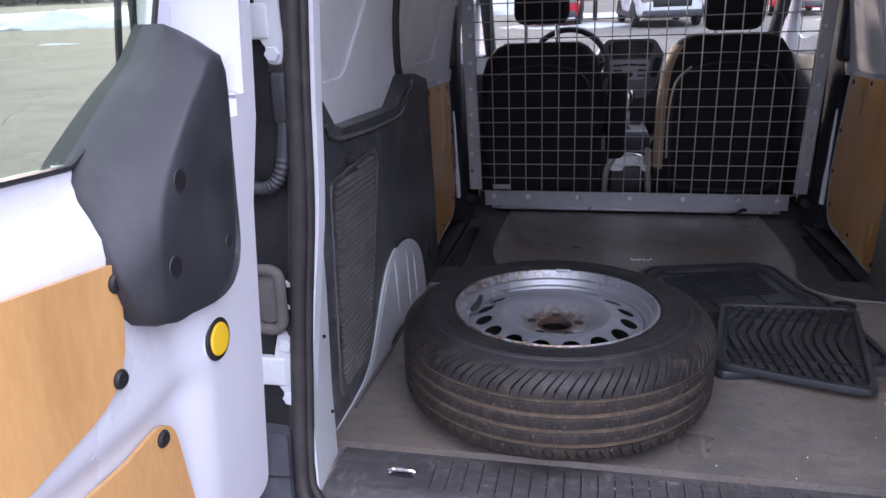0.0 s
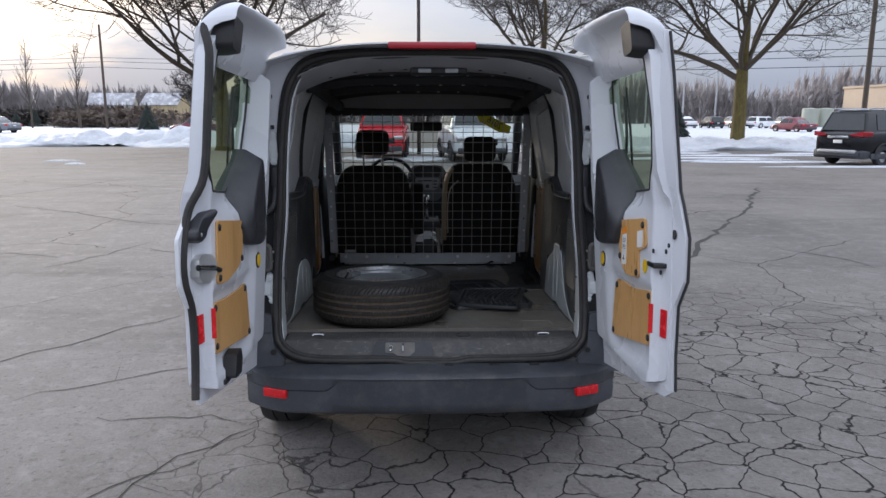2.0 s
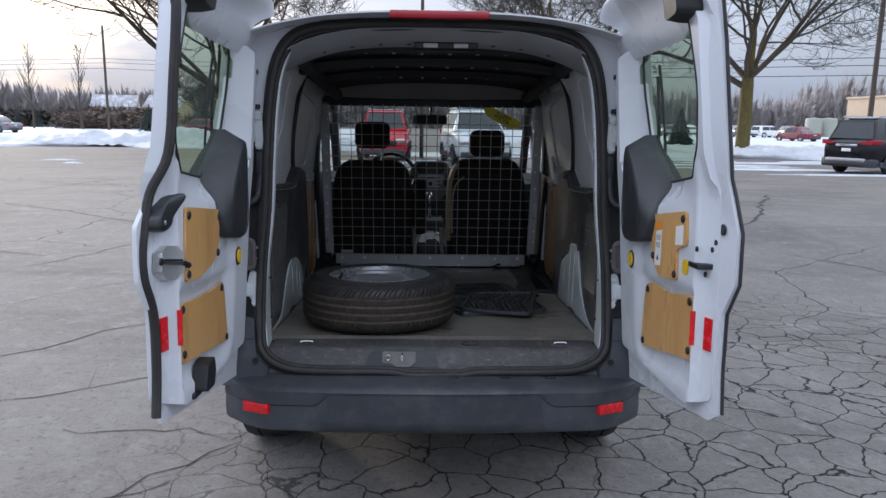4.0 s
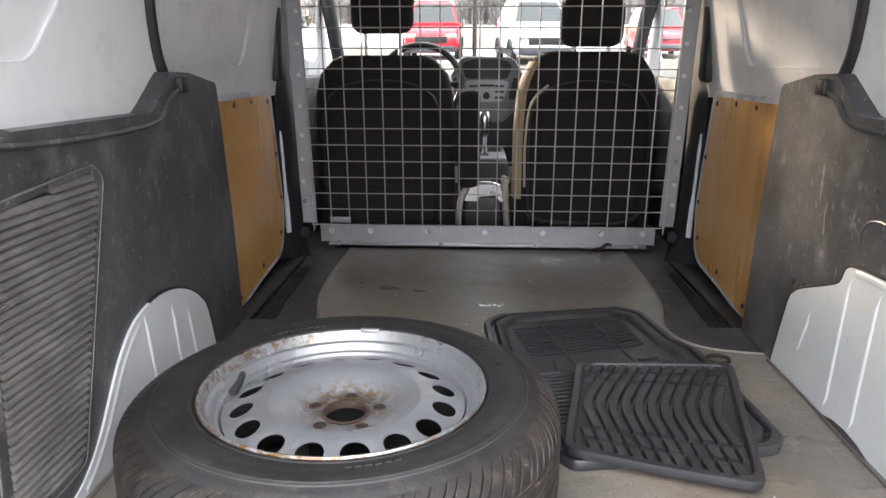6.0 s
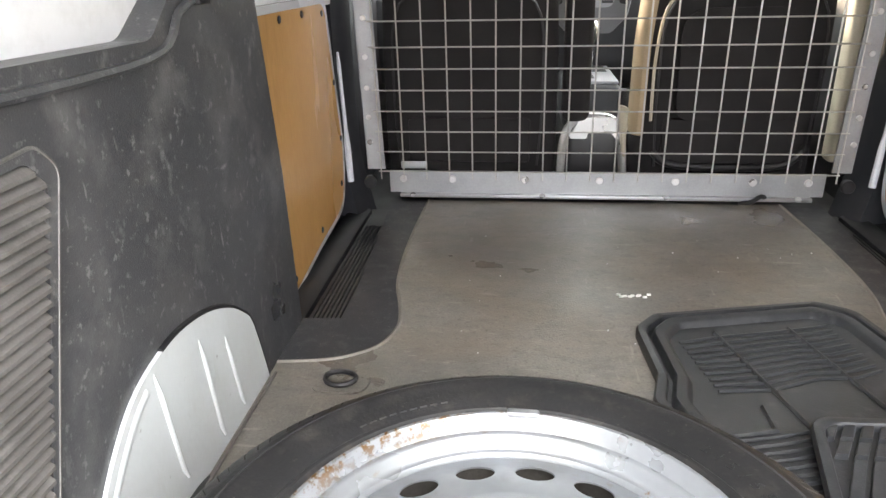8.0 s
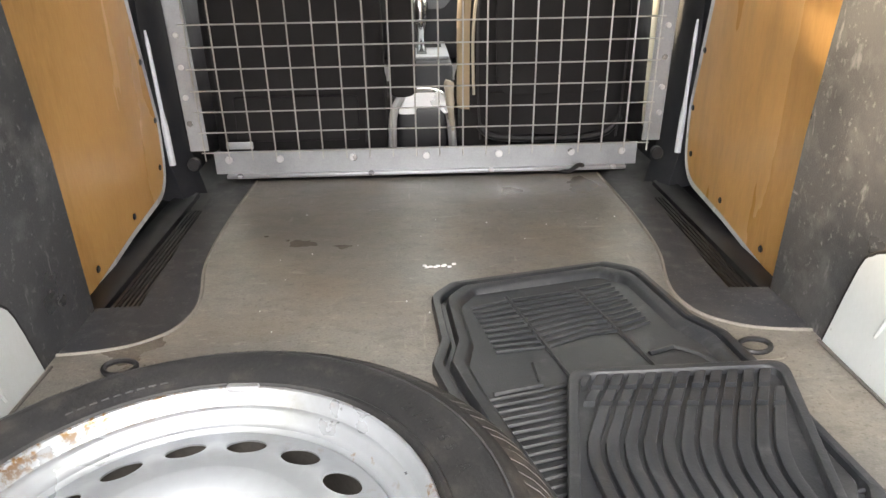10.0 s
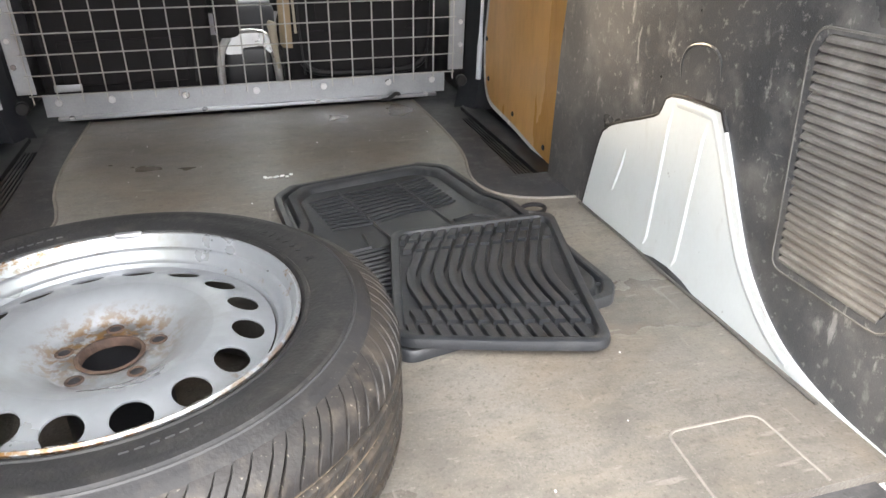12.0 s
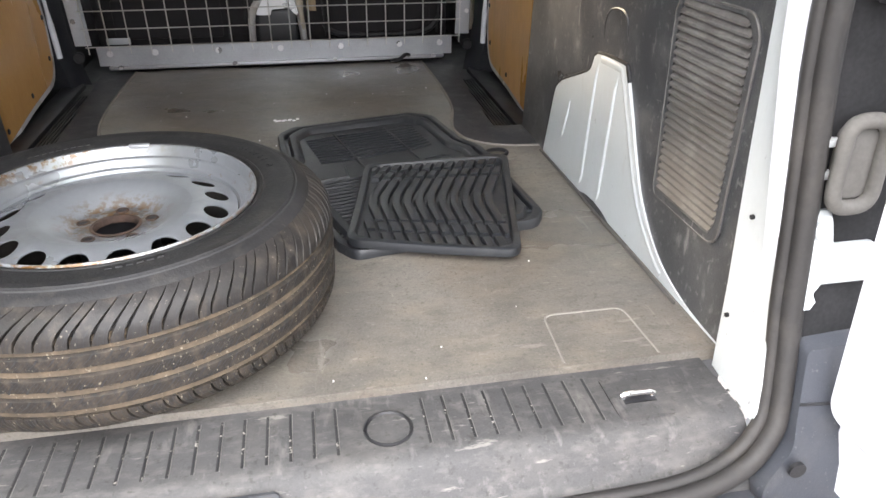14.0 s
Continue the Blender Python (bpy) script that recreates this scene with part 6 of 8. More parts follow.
    part("check_pad", onto_frame(bm), M_BOOT, check)
    for dz in (0.022, -0.018):
        bm = bmesh.new()
        box(bm, (s * 0.640, -0.124, 0.948 + dz - 0.005), (s * 0.668, -0.112, 0.948 + dz + 0.005), 0.002)
        part("check_strap", onto_frame(bm), M_ARCH, check)
    bm = bmesh.new()
    wav = curve_points([(s * 0.634, -0.112, 1.262), (s * 0.637, -0.122, 1.20), (s * 0.645, -0.129, 1.158), (s * 0.668, -0.130, 1.136), (s * 0.716, -0.122, 1.138)], 9)
    tube(bm, wav, [0.0125 if i % 2 else 0.0105 for i in range(len(wav))], 10)
    conduit = part("cable_conduit", onto_frame(bm), M_PLASTIC, door)
    bm = bmesh.new()
    box(bm, (s * 0.620, -0.128, 1.235), (s * 0.650, -0.106, 1.318), 0.010, 3)
    part("cable_grommet", onto_frame(bm), M_PLASTIC, conduit)
    for z in (1.322, 1.478, 1.600):
        bm = bmesh.new()
        x0 = float(np.interp(z, gap_z, gap_x))
        box(bm, (s * (x0 - 0.016), -0.124, z - 0.008), (s * (x0 + 0.010), -0.104, z + 0.008), 0.003)
        part("rubber_stop", onto_frame(bm), M_BLACK, door)
    # upper latch
    bm = bmesh.new()
    rows = []
    for d, k in ((0.02, 1.0), (-0.02, 0.95), (-0.055, 0.70)):
        rows.append([at(d, u, v) for u, v in rounded([(-0.715, 1.68 + 0.03 * (1 - k), 0.02), (-0.70, 1.795 - 0.02 * (1 - k), 0.015), (-0.80, 1.80, 0.015), (-0.805, 1.70, 0.02)])])
    loft(bm, rows, True, True)
    part("upper_latch", bm, M_BLACK, door)
    if s < 0:
        # seal down the free edge, silver latch cup, pull handle and lower latch
        bm = bmesh.new()
        path = curve_points([at(-0.030, -0.735, 1.848), at(0.000, -0.775, 1.835), at(0.025, -0.812, 1.77), at(0.008, -0.836, 1.68), at(0.000, -0.843, 1.50), at(0.000, -0.845, 1.30), at(0.024, -0.848, 1.19), at(0.030, -0.876, 1.06), at(0.030, -0.876, 0.97), at(0.030, -0.842, 0.87), at(0.030, -0.836, 0.72), at(0.030, -0.846, 0.575)], 5)
        tube(bm, path, 0.0125, 8)
        tube(bm, [p + Vector((0.008, -0.003, 0)) for p in path], 0.007, 8)
        part("edge_seal", bm, M_SEAL, door, "black rubber seal down the free edge")
        def edge_at(w, u, v):
            return at(0.03 * min(1.0, max(0.0, (-u - 0.75) / 0.05)) + w, u, v)
        bm = bmesh.new()
        cup = rounded([(-0.836, 1.034, 0.01), (-0.808, 1.048, 0.01), (-0.772, 1.046, 0.01), (-0.752, 1.022, 0.01), (-0.753, 0.972, 0.01), (-0.778, 0.950, 0.01), (-0.808, 0.953, 0.01), (-0.842, 0.978, 0.01)], 4)
        plate(cup, lambda u, v, w: edge_at(-0.002 - w, u, v), 0.010, bm=bm)
        part("latch_cup", bm, M_BOLT, door, "bare metal latch cup")
        bm = bmesh.new()
        tube(bm, [edge_at(-0.012, -0.848, 1.010), edge_at(-0.014, -0.766, 0.998)], 0.0105, 10)
        part("latch_bar", bm, M_CHROME, door)
        bm = bmesh.new()
        tube(bm, [edge_at(-0.012, -0.766, 0.997), at(-0.010, -0.718, 0.983)], 0.009, 8)
        part("latch_rod", bm, M_BLACK, door)
        bm = bmesh.new()
        grip = rounded([(-0.790, 1.180, 0.02), (-0.766, 1.190, 0.02), (-0.743, 1.190, 0.006), (-0.752, 1.174, 0.006), (-0.775, 1.145, 0.02), (-0.788, 1.126, 0.02), (-0.795, 1.096, 0.02), (-0.833, 1.088, 0.015), (-0.872, 1.101, 0.015), (-0.867, 1.130, 0.02), (-0.823, 1.162, 0.03)], 4)
        gc = Vector((-0.808, 1.138))
        loft(bm, [[edge_at(w, gc.x + (u - gc.x) * k, gc.y + (v - gc.y) * k) for u, v in grip] for w, k in ((0.004, 1.0), (-0.014, 1.0), (-0.022, 0.90), (-0.024, 0.5))], True, True)
        handle = part("pull_handle", bm, M_PLASTIC, door, angle=50)
        bm = bmesh.new()
        disc(bm, edge_at(-0.020, -0.838, 1.115), (1, 0, 0), 0.007, 0.006, 12, 0.002)
        part("handle_screw", bm, M_STEEL, handle)
        bm = bmesh.new()
        loft(bm, [[at(d, u, v) for u, v in rounded([(-0.600, 0.590, 0.01), (-0.580, 0.635, 0.01), (-0.592, 0.680, 0.01), (-0.650, 0.668, 0.02), (-0.678, 0.590, 0.01)])] for d in (0.01, -0.026, -0.036)], True, True)
        box(bm, at(-0.008, -0.61, 0.592), at(0.03, -0.70, 0.574), 0.005)
        part("lower_latch", bm, M_BLACK, door)
    else:
        bm = bmesh.new()
        plate(rounded([(-0.462, 0.955), (-0.512, 0.962), (-0.512, 1.078), (-0.462, 1.068)]), lambda u, v, w: at(-0.0082 - w, u, v), 0.001, bm=bm)
        part("label", bm, M_PAPER, door, "white warning label")
        bm = bmesh.new()
        plate([(-0.632, 1.040), (-0.690, 1.048), (-0.690, 1.108), (-0.632, 1.098)], lambda u, v, w: at(-0.0082 - w, u, v), 0.001, bm=bm)
        part("label", bm, M_PAPER, door, "white warning label")
        bm = bmesh.new()
        plate([(-0.462, 1.070), (-0.512, 1.080), (-0.512, 1.104), (-0.462, 1.094)], lambda u, v, w: at(-0.0082 - w, u, v), 0.001, bm=bm)
        part("label_strip", bm, M_ORANGE, door)
        for v in (1.055, 1.03):
            for k in range(3):
                bm = bmesh.new()
                plate([(-0.470, v - 0.006 * k), (-0.505, v - 0.006 * k), (-0.505, v - 0.006 * k + 0.002), (-0.470, v - 0.006 * k + 0.002)], lambda u, v, w: at(-0.0094 - w, u, v), 0.0006, bm=bm)
                part("label_print", bm, M_PRINT, door)
        bm = bmesh.new()
        plate([(-0.475, 0.976), (-0.498, 0.976), (-0.4865, 0.994)], lambda u, v, w: at(-0.0094 - w, u, v), 0.0006, bm=bm)
        part("warning_mark", bm, M_PRINT, door)
        bm = bmesh.new()
        disc(bm, at(0.0, -0.700, 0.982), (-s, 0, 0), 0.024, 0.002, 24)
        part("yellow_sticker", bm, M_YELLOW, door, "round yellow sticker")
        for u, v, r in ((-0.781, 1.046, 0.008), (-0.786, 0.973, 0.008), (-0.799, 1.046, 0.008), (-0.812, 1.068, 0.008), (-0.840, 1.107, 0.016)):
            bm = bmesh.new()
            disc(bm, at(0.03 * min(1.0, max(0.0, (-u - 0.75) / 0.05)) * (u < -0.783), u, v), (-s, 0, 0), r, 0.004, 14)
            part("door_hole", bm, M_BLACK, door)
        bm = bmesh.new()
        box(bm, at(-0.004, -0.726, 0.989), at(0.035, -0.806, 1.005), 0.003)
        part("latch_slot", bm, M_BLACK, door)
    return door


for side_sign in (-1, 1):
    rear_door(side_sign)


# ---- spare wheel lying on the load floor ----
def spare_wheel():
    wheel = tagged(empty("spare_wheel", RAKE @ Matrix.Translation((-0.238, 0.345, 0.582)) @ Matrix.Rotation(radians(15), 4, "Z")), "worn tyre on a rusty silver steel wheel lying flat", "wheel")
    bm = bmesh.new()
    n = 96
    def wide_r(r):
        """Radius of the tyre outwards of its bead."""
        return r if r < 0.232 else 0.232 + (r - 0.232) * 1.16
    prof = [(0.205, 0.030), (0.222, 0.012), (0.250, 0.004), (0.283, 0.010), (0.299, 0.026), (0.306, 0.040), (0.310, 0.052), (0.3105, 0.11)]
    prof += [(0.310, 0.168), (0.306, 0.180), (0.299, 0.194), (0.290, 0.2045), (0.283, 0.2095), (0.274, 0.2130), (0.272, 0.2155), (0.264, 0.2165), (0.261, 0.2150), (0.250, 0.2150), (0.238, 0.2125), (0.232, 0.2100), (0.230, 0.2115), (0.226, 0.2105), (0.222, 0.205), (0.212, 0.198), (0.205, 0.188)]
    prof = [(wide_r(r), z) for r, z in prof]
    revolve(bm, prof, n, True)
    tyre = part("tyre", bm, M_SIDEWALL, wheel, "black rubber tyre with dried mud in the tread")
    bm = bmesh.new()
    revolve(bm, [(wide_r(r), z) for r, z in ((0.309, 0.050), (0.3150, 0.056), (0.3160, 0.11), (0.3150, 0.164), (0.309, 0.170))], n)
    part("groove_mud", bm, M_MUD, tyre, "brown mud dried into the tread grooves")
    # three tread ribs parted by grooves, each with its own cuts
    pitch = 102
    def cuts(owner, rows):
        """Thin dark slits, each a list of (angle, height, half width) laid on the rubber."""
        verts, faces = [], []
        for row in rows:
            k = len(verts)
            for a, z, half, r in row:
                for w in (-half, half):
                    verts.append((r * math.cos(a + w), r * math.sin(a + w), z))
            faces += [(k + 2 * i, k + 2 * i + 1, k + 2 * i + 3, k + 2 * i + 2) for i in range(len(row) - 1)]
        me = bpy.data.meshes.new("sipe_cuts")
        me.from_pydata(verts, [], faces)
        me.materials.append(M_BLACK)
        cut = new("sipe_cut", me)
        cut.parent = owner
        tagged(cut, kind="stuff")
    face = wide_r(0.3209)
    for z0, z1 in ((0.0680, 0.0905), (0.0985, 0.1215), (0.1295, 0.1520)):
        bm = bmesh.new()
        revolve(bm, [(wide_r(r), z) for r, z in ((0.309, z0), (0.3175, z0 + 0.0008), (0.3200, z0 + 0.003), (0.3205, (z0 + z1) / 2), (0.3200, z1 - 0.003), (0.3175, z1 - 0.0008), (0.309, z1))], n)
        rib = part("tread_rib", bm, M_TREAD, tyre)
        rows = []
        centre = 0.09 < z0 < 0.12
        for i in range(pitch):
            a = 2 * math.pi * (i + 0.10 * math.sin(i * 1.7)) / pitch
            lean = 0.050 if centre else -0.060
            h = z1 - z0
            # the bold notch, thinning out as it crosses the rib
            rows.append([(a + lean * t ** 1.4, z1 - 0.0015 - (h - 0.004) * (1 - t if centre else t), half, face) for t, half in ((0.0, 0.0048), (0.3, 0.0036), (0.6, 0.0022), (0.9, 0.0006))])
            # finer cuts between the notches
            for j in range(1, 4 if centre else 3):
                b0 = a + 2 * math.pi / pitch * j / (4 if centre else 3)
                rows.append([(b0 + lean * 0.75 * t, z1 - 0.004 - (h - 0.008) * (1 - t if centre else t), 0.0013, face) for t in (0.05, 0.5, 0.95)])
        cuts(rib, rows)
    # shoulder blocks parted by curved slits that run up on to the sidewall
    for up in (1, -1):
        bm = bmesh.new()
        rows_cut = []
        section = [(0.3195, 0.160), (0.3193, 0.166), (0.3180, 0.174), (0.3150, 0.182), (0.3095, 0.1900), (0.3010, 0.1978), (0.2890, 0.2042)]
        full = 2 * math.pi / pitch
        for i in range(pitch):
            a = full * (i + 0.12 * math.sin(i * 2.3))
            after = full * (i + 1 + 0.12 * math.sin((i + 1) * 2.3))
            rows = []
            for (r, z), t, gap in zip(section, (0, 0.14, 0.3, 0.48, 0.66, 0.84, 1.0), (0.0025, 0.0065, 0.0105, 0.011, 0.008, 0.004, 0.0012)):
                turn = 0.125 * t ** 2.0
                zz = z if up > 0 else 0.22 - z
                deepness = 0.0095 * (1 - t) + 0.004
                nr, nz = (1 - 0.75 * t), 0.75 * t * up
                r = wide_r(r)
                a0, a1 = a + turn + gap / 2, after + turn - gap / 2
                rows.append([Vector(((r + o * nr) * math.cos(w), (r + o * nr) * math.sin(w), zz + o * nz)) for w, o in ((a0, -deepness), (a0, -0.0010), (a0 + 0.002, 0.0), ((a0 + a1) / 2, 0.0), (a1 - 0.002, 0.0), (a1, -0.0010), (a1, -deepness))])
            loft(bm, rows, True, True)
            for f, tt, half in ((0.34, 3, 0.0012), (0.66, 4, 0.0015)):
                line = []
                for (r, z), t in list(zip(section, (0, 0.14, 0.3, 0.48, 0.66, 0.84, 1.0)))[:tt]:
                    line.append((a + f * (after - a) + 0.125 * t ** 2.0, (z if up > 0 else 0.22 - z), half, wide_r(r) + 0.0005))
                rows_cut.append(line)
        shoulder = tagged(part("shoulder_tread", bm, M_SHOULDER if up > 0 else M_TREAD, tyre), kind="stuff")
        cuts(shoulder, rows_cut)
    bm = bmesh.new()
    revolve(bm, [(wide_r(0.2745), 0.2126), (wide_r(0.2760), 0.2136), (wide_r(0.2775), 0.2120)], n)
    part("sidewall_rib", bm, M_RUBBER, tyre)
    # raised size marking on the sidewall
    a = radians(26)
    for ch in "215/55 R":
        if ch != " ":
            cu = bpy.data.curves.new("digit", "FONT")
            cu.body, cu.size, cu.align_x, cu.extrude = ch, 0.018, "CENTER", 0.0005
            tmp = new("digit", cu)
            me = bpy.data.meshes.new_from_object(tmp.evaluated_get(bpy.context.evaluated_depsgraph_get()))
            bpy.data.objects.remove(tmp)
            me.materials.clear()
            me.materials.append(M_SIDEWALL)
            digit = new("size_marking", me)
            digit.parent = tyre
            digit.matrix_local = Matrix.Rotation(a, 4, "Z") @ Matrix.Translation((0.2445, 0, 0.2152)) @ Matrix.Rotation(radians(-90), 4, "Z")
        a -= 0.062
    for a0, count in ((2.05, 9), (3.6, 8), (4.9, 6)):
        for i in range(count):
            a = a0 - i * 0.05
            bm = bmesh.new()
            loft(bm, [[Vector((r * math.cos(a + w), r * math.sin(a + w), z)) for w in (-0.016, 0.016)] for r, z in ((0.239, 0.2122), (0.2395, 0.2142), (0.251, 0.2162), (0.2515, 0.2148))], False)
            part("sidewall_marking", bm, M_SIDEWALL, tyre)
    # pressed steel rim and disc with round holes
    bm = bmesh.new()
    rimp = [(0.214, 0.196), (0.2195, 0.204), (0.2205, 0.2085), (0.2185, 0.2112), (0.2155, 0.2105), (0.2125, 0.206), (0.2105, 0.197), (0.2080, 0.1935), (0.2040, 0.1930), (0.2010, 0.1905), (0.1985, 0.181), (0.1955, 0.1775), (0.1920, 0.1765), (0.1885, 0.170), (0.1885, 0.168)]
    revolve(bm, rimp, 72)
    part("rim", bm, M_RIMRUST, wheel, "silver painted steel rim with rust along its lip")
    # inside of the rim, its shade put into a dark colour
    bm = bmesh.new()
    revolve(bm, [(0.1885, 0.169), (0.1880, 0.08), (0.200, 0.03), (0.219, 0.012), (0.221, 0.012)], 64)
    part("inner_barrel", bm, M_BARRELSHADE, wheel, "inside of the steel rim, darkened for shade")
    # the disc: angular sectors with one hole each
    holes, inner_r, outer_r = 16, 0.118, 0.190
    bm = bmesh.new()
    def dz(r):
        return float(np.interp(r, [0, 0.034, 0.040, 0.066, 0.074, 0.085, 0.105, 0.125, 0.140, 0.157, 0.172, 0.182, 0.1885], [0.154, 0.154, 0.158, 0.158, 0.164, 0.172, 0.184, 0.188, 0.187, 0.181, 0.175, 0.172, 0.172]))
    for i in range(holes):
        a0 = 2 * math.pi * i / holes
        da = 2 * math.pi / holes
        hr, hc = (0.0190, 0.157)
        ring_o, ring_i, ring_m = [], [], []
        K = 24
        for j in range(K):
            th = 2 * math.pi * j / K
            c, sn = math.cos(th), math.sin(th)
            m = max(abs(c), abs(sn))
            qr, qa = hc + (0.0305 if c > 0 else 0.040) * c / m, a0 + da / 2 * sn / m
            ring_o.append((qr, qa))
            ring_i.append((hc + hr * 0.95 * c, a0 + (hr * 1.08 * sn) / hc))
            ring_m.append((hc + hr * 1.18 * c, a0 + (hr * 1.30 * sn) / hc))
        vr = []
        for ring, dzz in ((ring_o, 0), (ring_m, 0.0), (ring_i, -0.0012), (ring_i, -0.0035)):
            vr.append([bm.verts.new((r * math.cos(a), r * math.sin(a), dz(r) + dzz)) for r, a in ring])
        for a, b in zip(vr, vr[1:]):
            for j in range(K):
                bm.faces.new((a[j], a[(j + 1) % K], b[(j + 1) % K], b[j]))
    revolve(bm, [(r, dz(r)) for r in (0.033, 0.036, 0.040, 0.05, 0.060, 0.066, 0.070, 0.074, 0.080, 0.085, 0.095, 0.105, 0.118)], 64)
    bmesh.ops.remove_doubles(bm, verts=bm.verts[:], dist=0.0004)
    bmesh.ops.recalc_face_normals(bm, faces=bm.faces[:])
    part("wheel_disc", bm, M_RIMRUST, wheel, "silver painted steel disc with round vent holes", angle=50)
    bm = bmesh.new()
    revolve(bm, [(0.0325, 0.148), (0.0325, 0.157), (0.0335, 0.1595), (0.0365, 0.1600), (0.0385, 0.1585)], 40)
    part("hub_lip", bm, M_RUST, wheel, "rusty lip of the hub bore")
    # added black cup closes the bore and stands in for its deep shade
    bm = bmesh.new()
    revolve(bm, [(0.001, 0.03), (0.060, 0.03), (0.060, 0.140), (0.0328, 0.1485)], 32)
    part("hub_bore_shade", bm, M_BLACK, wheel)
    for i in range(5):
        a = 2 * math.pi * i / 5 + 0.06
        here = Matrix.Translation((0.054 * math.cos(a), 0.054 * math.sin(a), 0))
        bm = bmesh.new()
        revolve(bm, [(0.0064, 0.1590), (0.0072, 0.1598), (0.0088, 0.1600), (0.0105, 0.1584)], 16, m=here)
        part("bolt_seat", bm, M_RUST, wheel)
        bm = bmesh.new()
        revolve(bm, [(0.0002, 0.1586), (0.0068, 0.1588)], 16, m=here)
        part("bolt_hole", bm, M_BLACK, wheel)
    bm = bmesh.new()
    tube(bm, [(0.190 * math.cos(2.75), 0.190 * math.sin(2.75), 0.172), (0.172 * math.cos(2.78), 0.172 * math.sin(2.78), 0.198), (0.165 * math.cos(2.8), 0.165 * math.sin(2.8), 0.214)], [0.008, 0.006, 0.005], 10)
    part("valve_stem", bm, M_RUBBER, wheel)
    bm = bmesh.new()
    box(bm, (-0.018, 0.2125, 0.2035), (0.018, 0.2225, 0.2135), 0.003, m=Matrix.Rotation(radians(-17), 4, "Z"))
    part("balance_weight", bm, M_STEEL, wheel)
    return wheel


spare_wheel()


# ---- rubber floor mats ----
def chain(bm, pts, r, z, sides=6):
    tube(bm, [(x, y, z) for x, y in pts], r, sides)


def front_mat():
    """The larger mat, in its own frame: x across 0.50 m, y along 0.74 m."""
    ob = tagged(empty("front_floor_mat"), "large black rubber car mat with stepped rim, lying on the floor", "floor mat")
    outline = rounded([(-0.200, -0.020, 0.03), (0.190, -0.020, 0.04), (0.222, 0.020, 0.03), (0.258, 0.36, 0.04), (0.262, 0.420, 0.03), (0.236, 0.490, 0.04), (0.236, 0.700, 0.05), (0.180, 0.748, 0.03), (-0.165, 0.735, 0.03), (-0.216, 0.690, 0.05), (-0.236, 0.520, 0.04), (-0.268, 0.450, 0.04), (-0.262, 0.36, 0.03), (-0.222, 0.03, 0.03)], 5)
    c = Vector((0, 0.36))
    bm = bmesh.new()
    rings = []
    for w, z in ((0.0, 0.0), (0.0, 0.014), (0.003, 0.019), (0.014, 0.020), (0.017, 0.018), (0.019, 0.006), (0.026, 0.006), (0.029, 0.019), (0.032, 0.022), (0.046, 0.021), (0.050, 0.018), (0.056, 0.0085), (0.062, 0.0075)):
        rings.append([(c.x + (u - c.x) * (1 - w / 0.245), c.y + (v - c.y) * (1 - w / 0.40), z) for u, v in outline])
    loft(bm, rings, True)
    top = bm.faces.new([v for v in bm.verts if abs(v.co.z - 0.0075) < 1e-6][:len(outline)])
    bmesh.ops.recalc_face_normals(bm, faces=bm.faces[:])
    part("mat_sheet", bm, M_MAT, ob)
    def ridge(pts, r=0.0035):
        b2 = bmesh.new()
        chain(b2, pts, r, 0.0085)
        part("mat_ridge", b2, M_MAT, ob)
    for i in range(10):
        y = 0.648 - i * 0.018
        ridge([(-0.150, y - 0.016), (-0.06, y - 0.004 - 0.002 * i), (0.03, y), (0.10, y + 0.006 - 0.001 * i), (0.152, y + 0.012)])
    for x in (-0.06, 0.085):
        ridge([(x - 0.01, 0.66), (x + 0.005, 0.36), (x, 0.08)], 0.0045)
    for i in range(19):
        y = 0.345 - i * 0.0168
        ridge([(-0.205, y - 0.004), (-0.12, y), (-0.065, y + 0.006)])
        if i > 1:
            ridge([(0.095, y + 0.004), (0.16, y), (0.205, y - 0.004)])
    ridge([(0.10, 0.40), (0.15, 0.41), (0.18, 0.38), (0.20, 0.33)], 0.005)
    ridge([(-0.10, 0.42), (-0.11, 0.36), (-0.19, 0.355)], 0.005)
    return ob


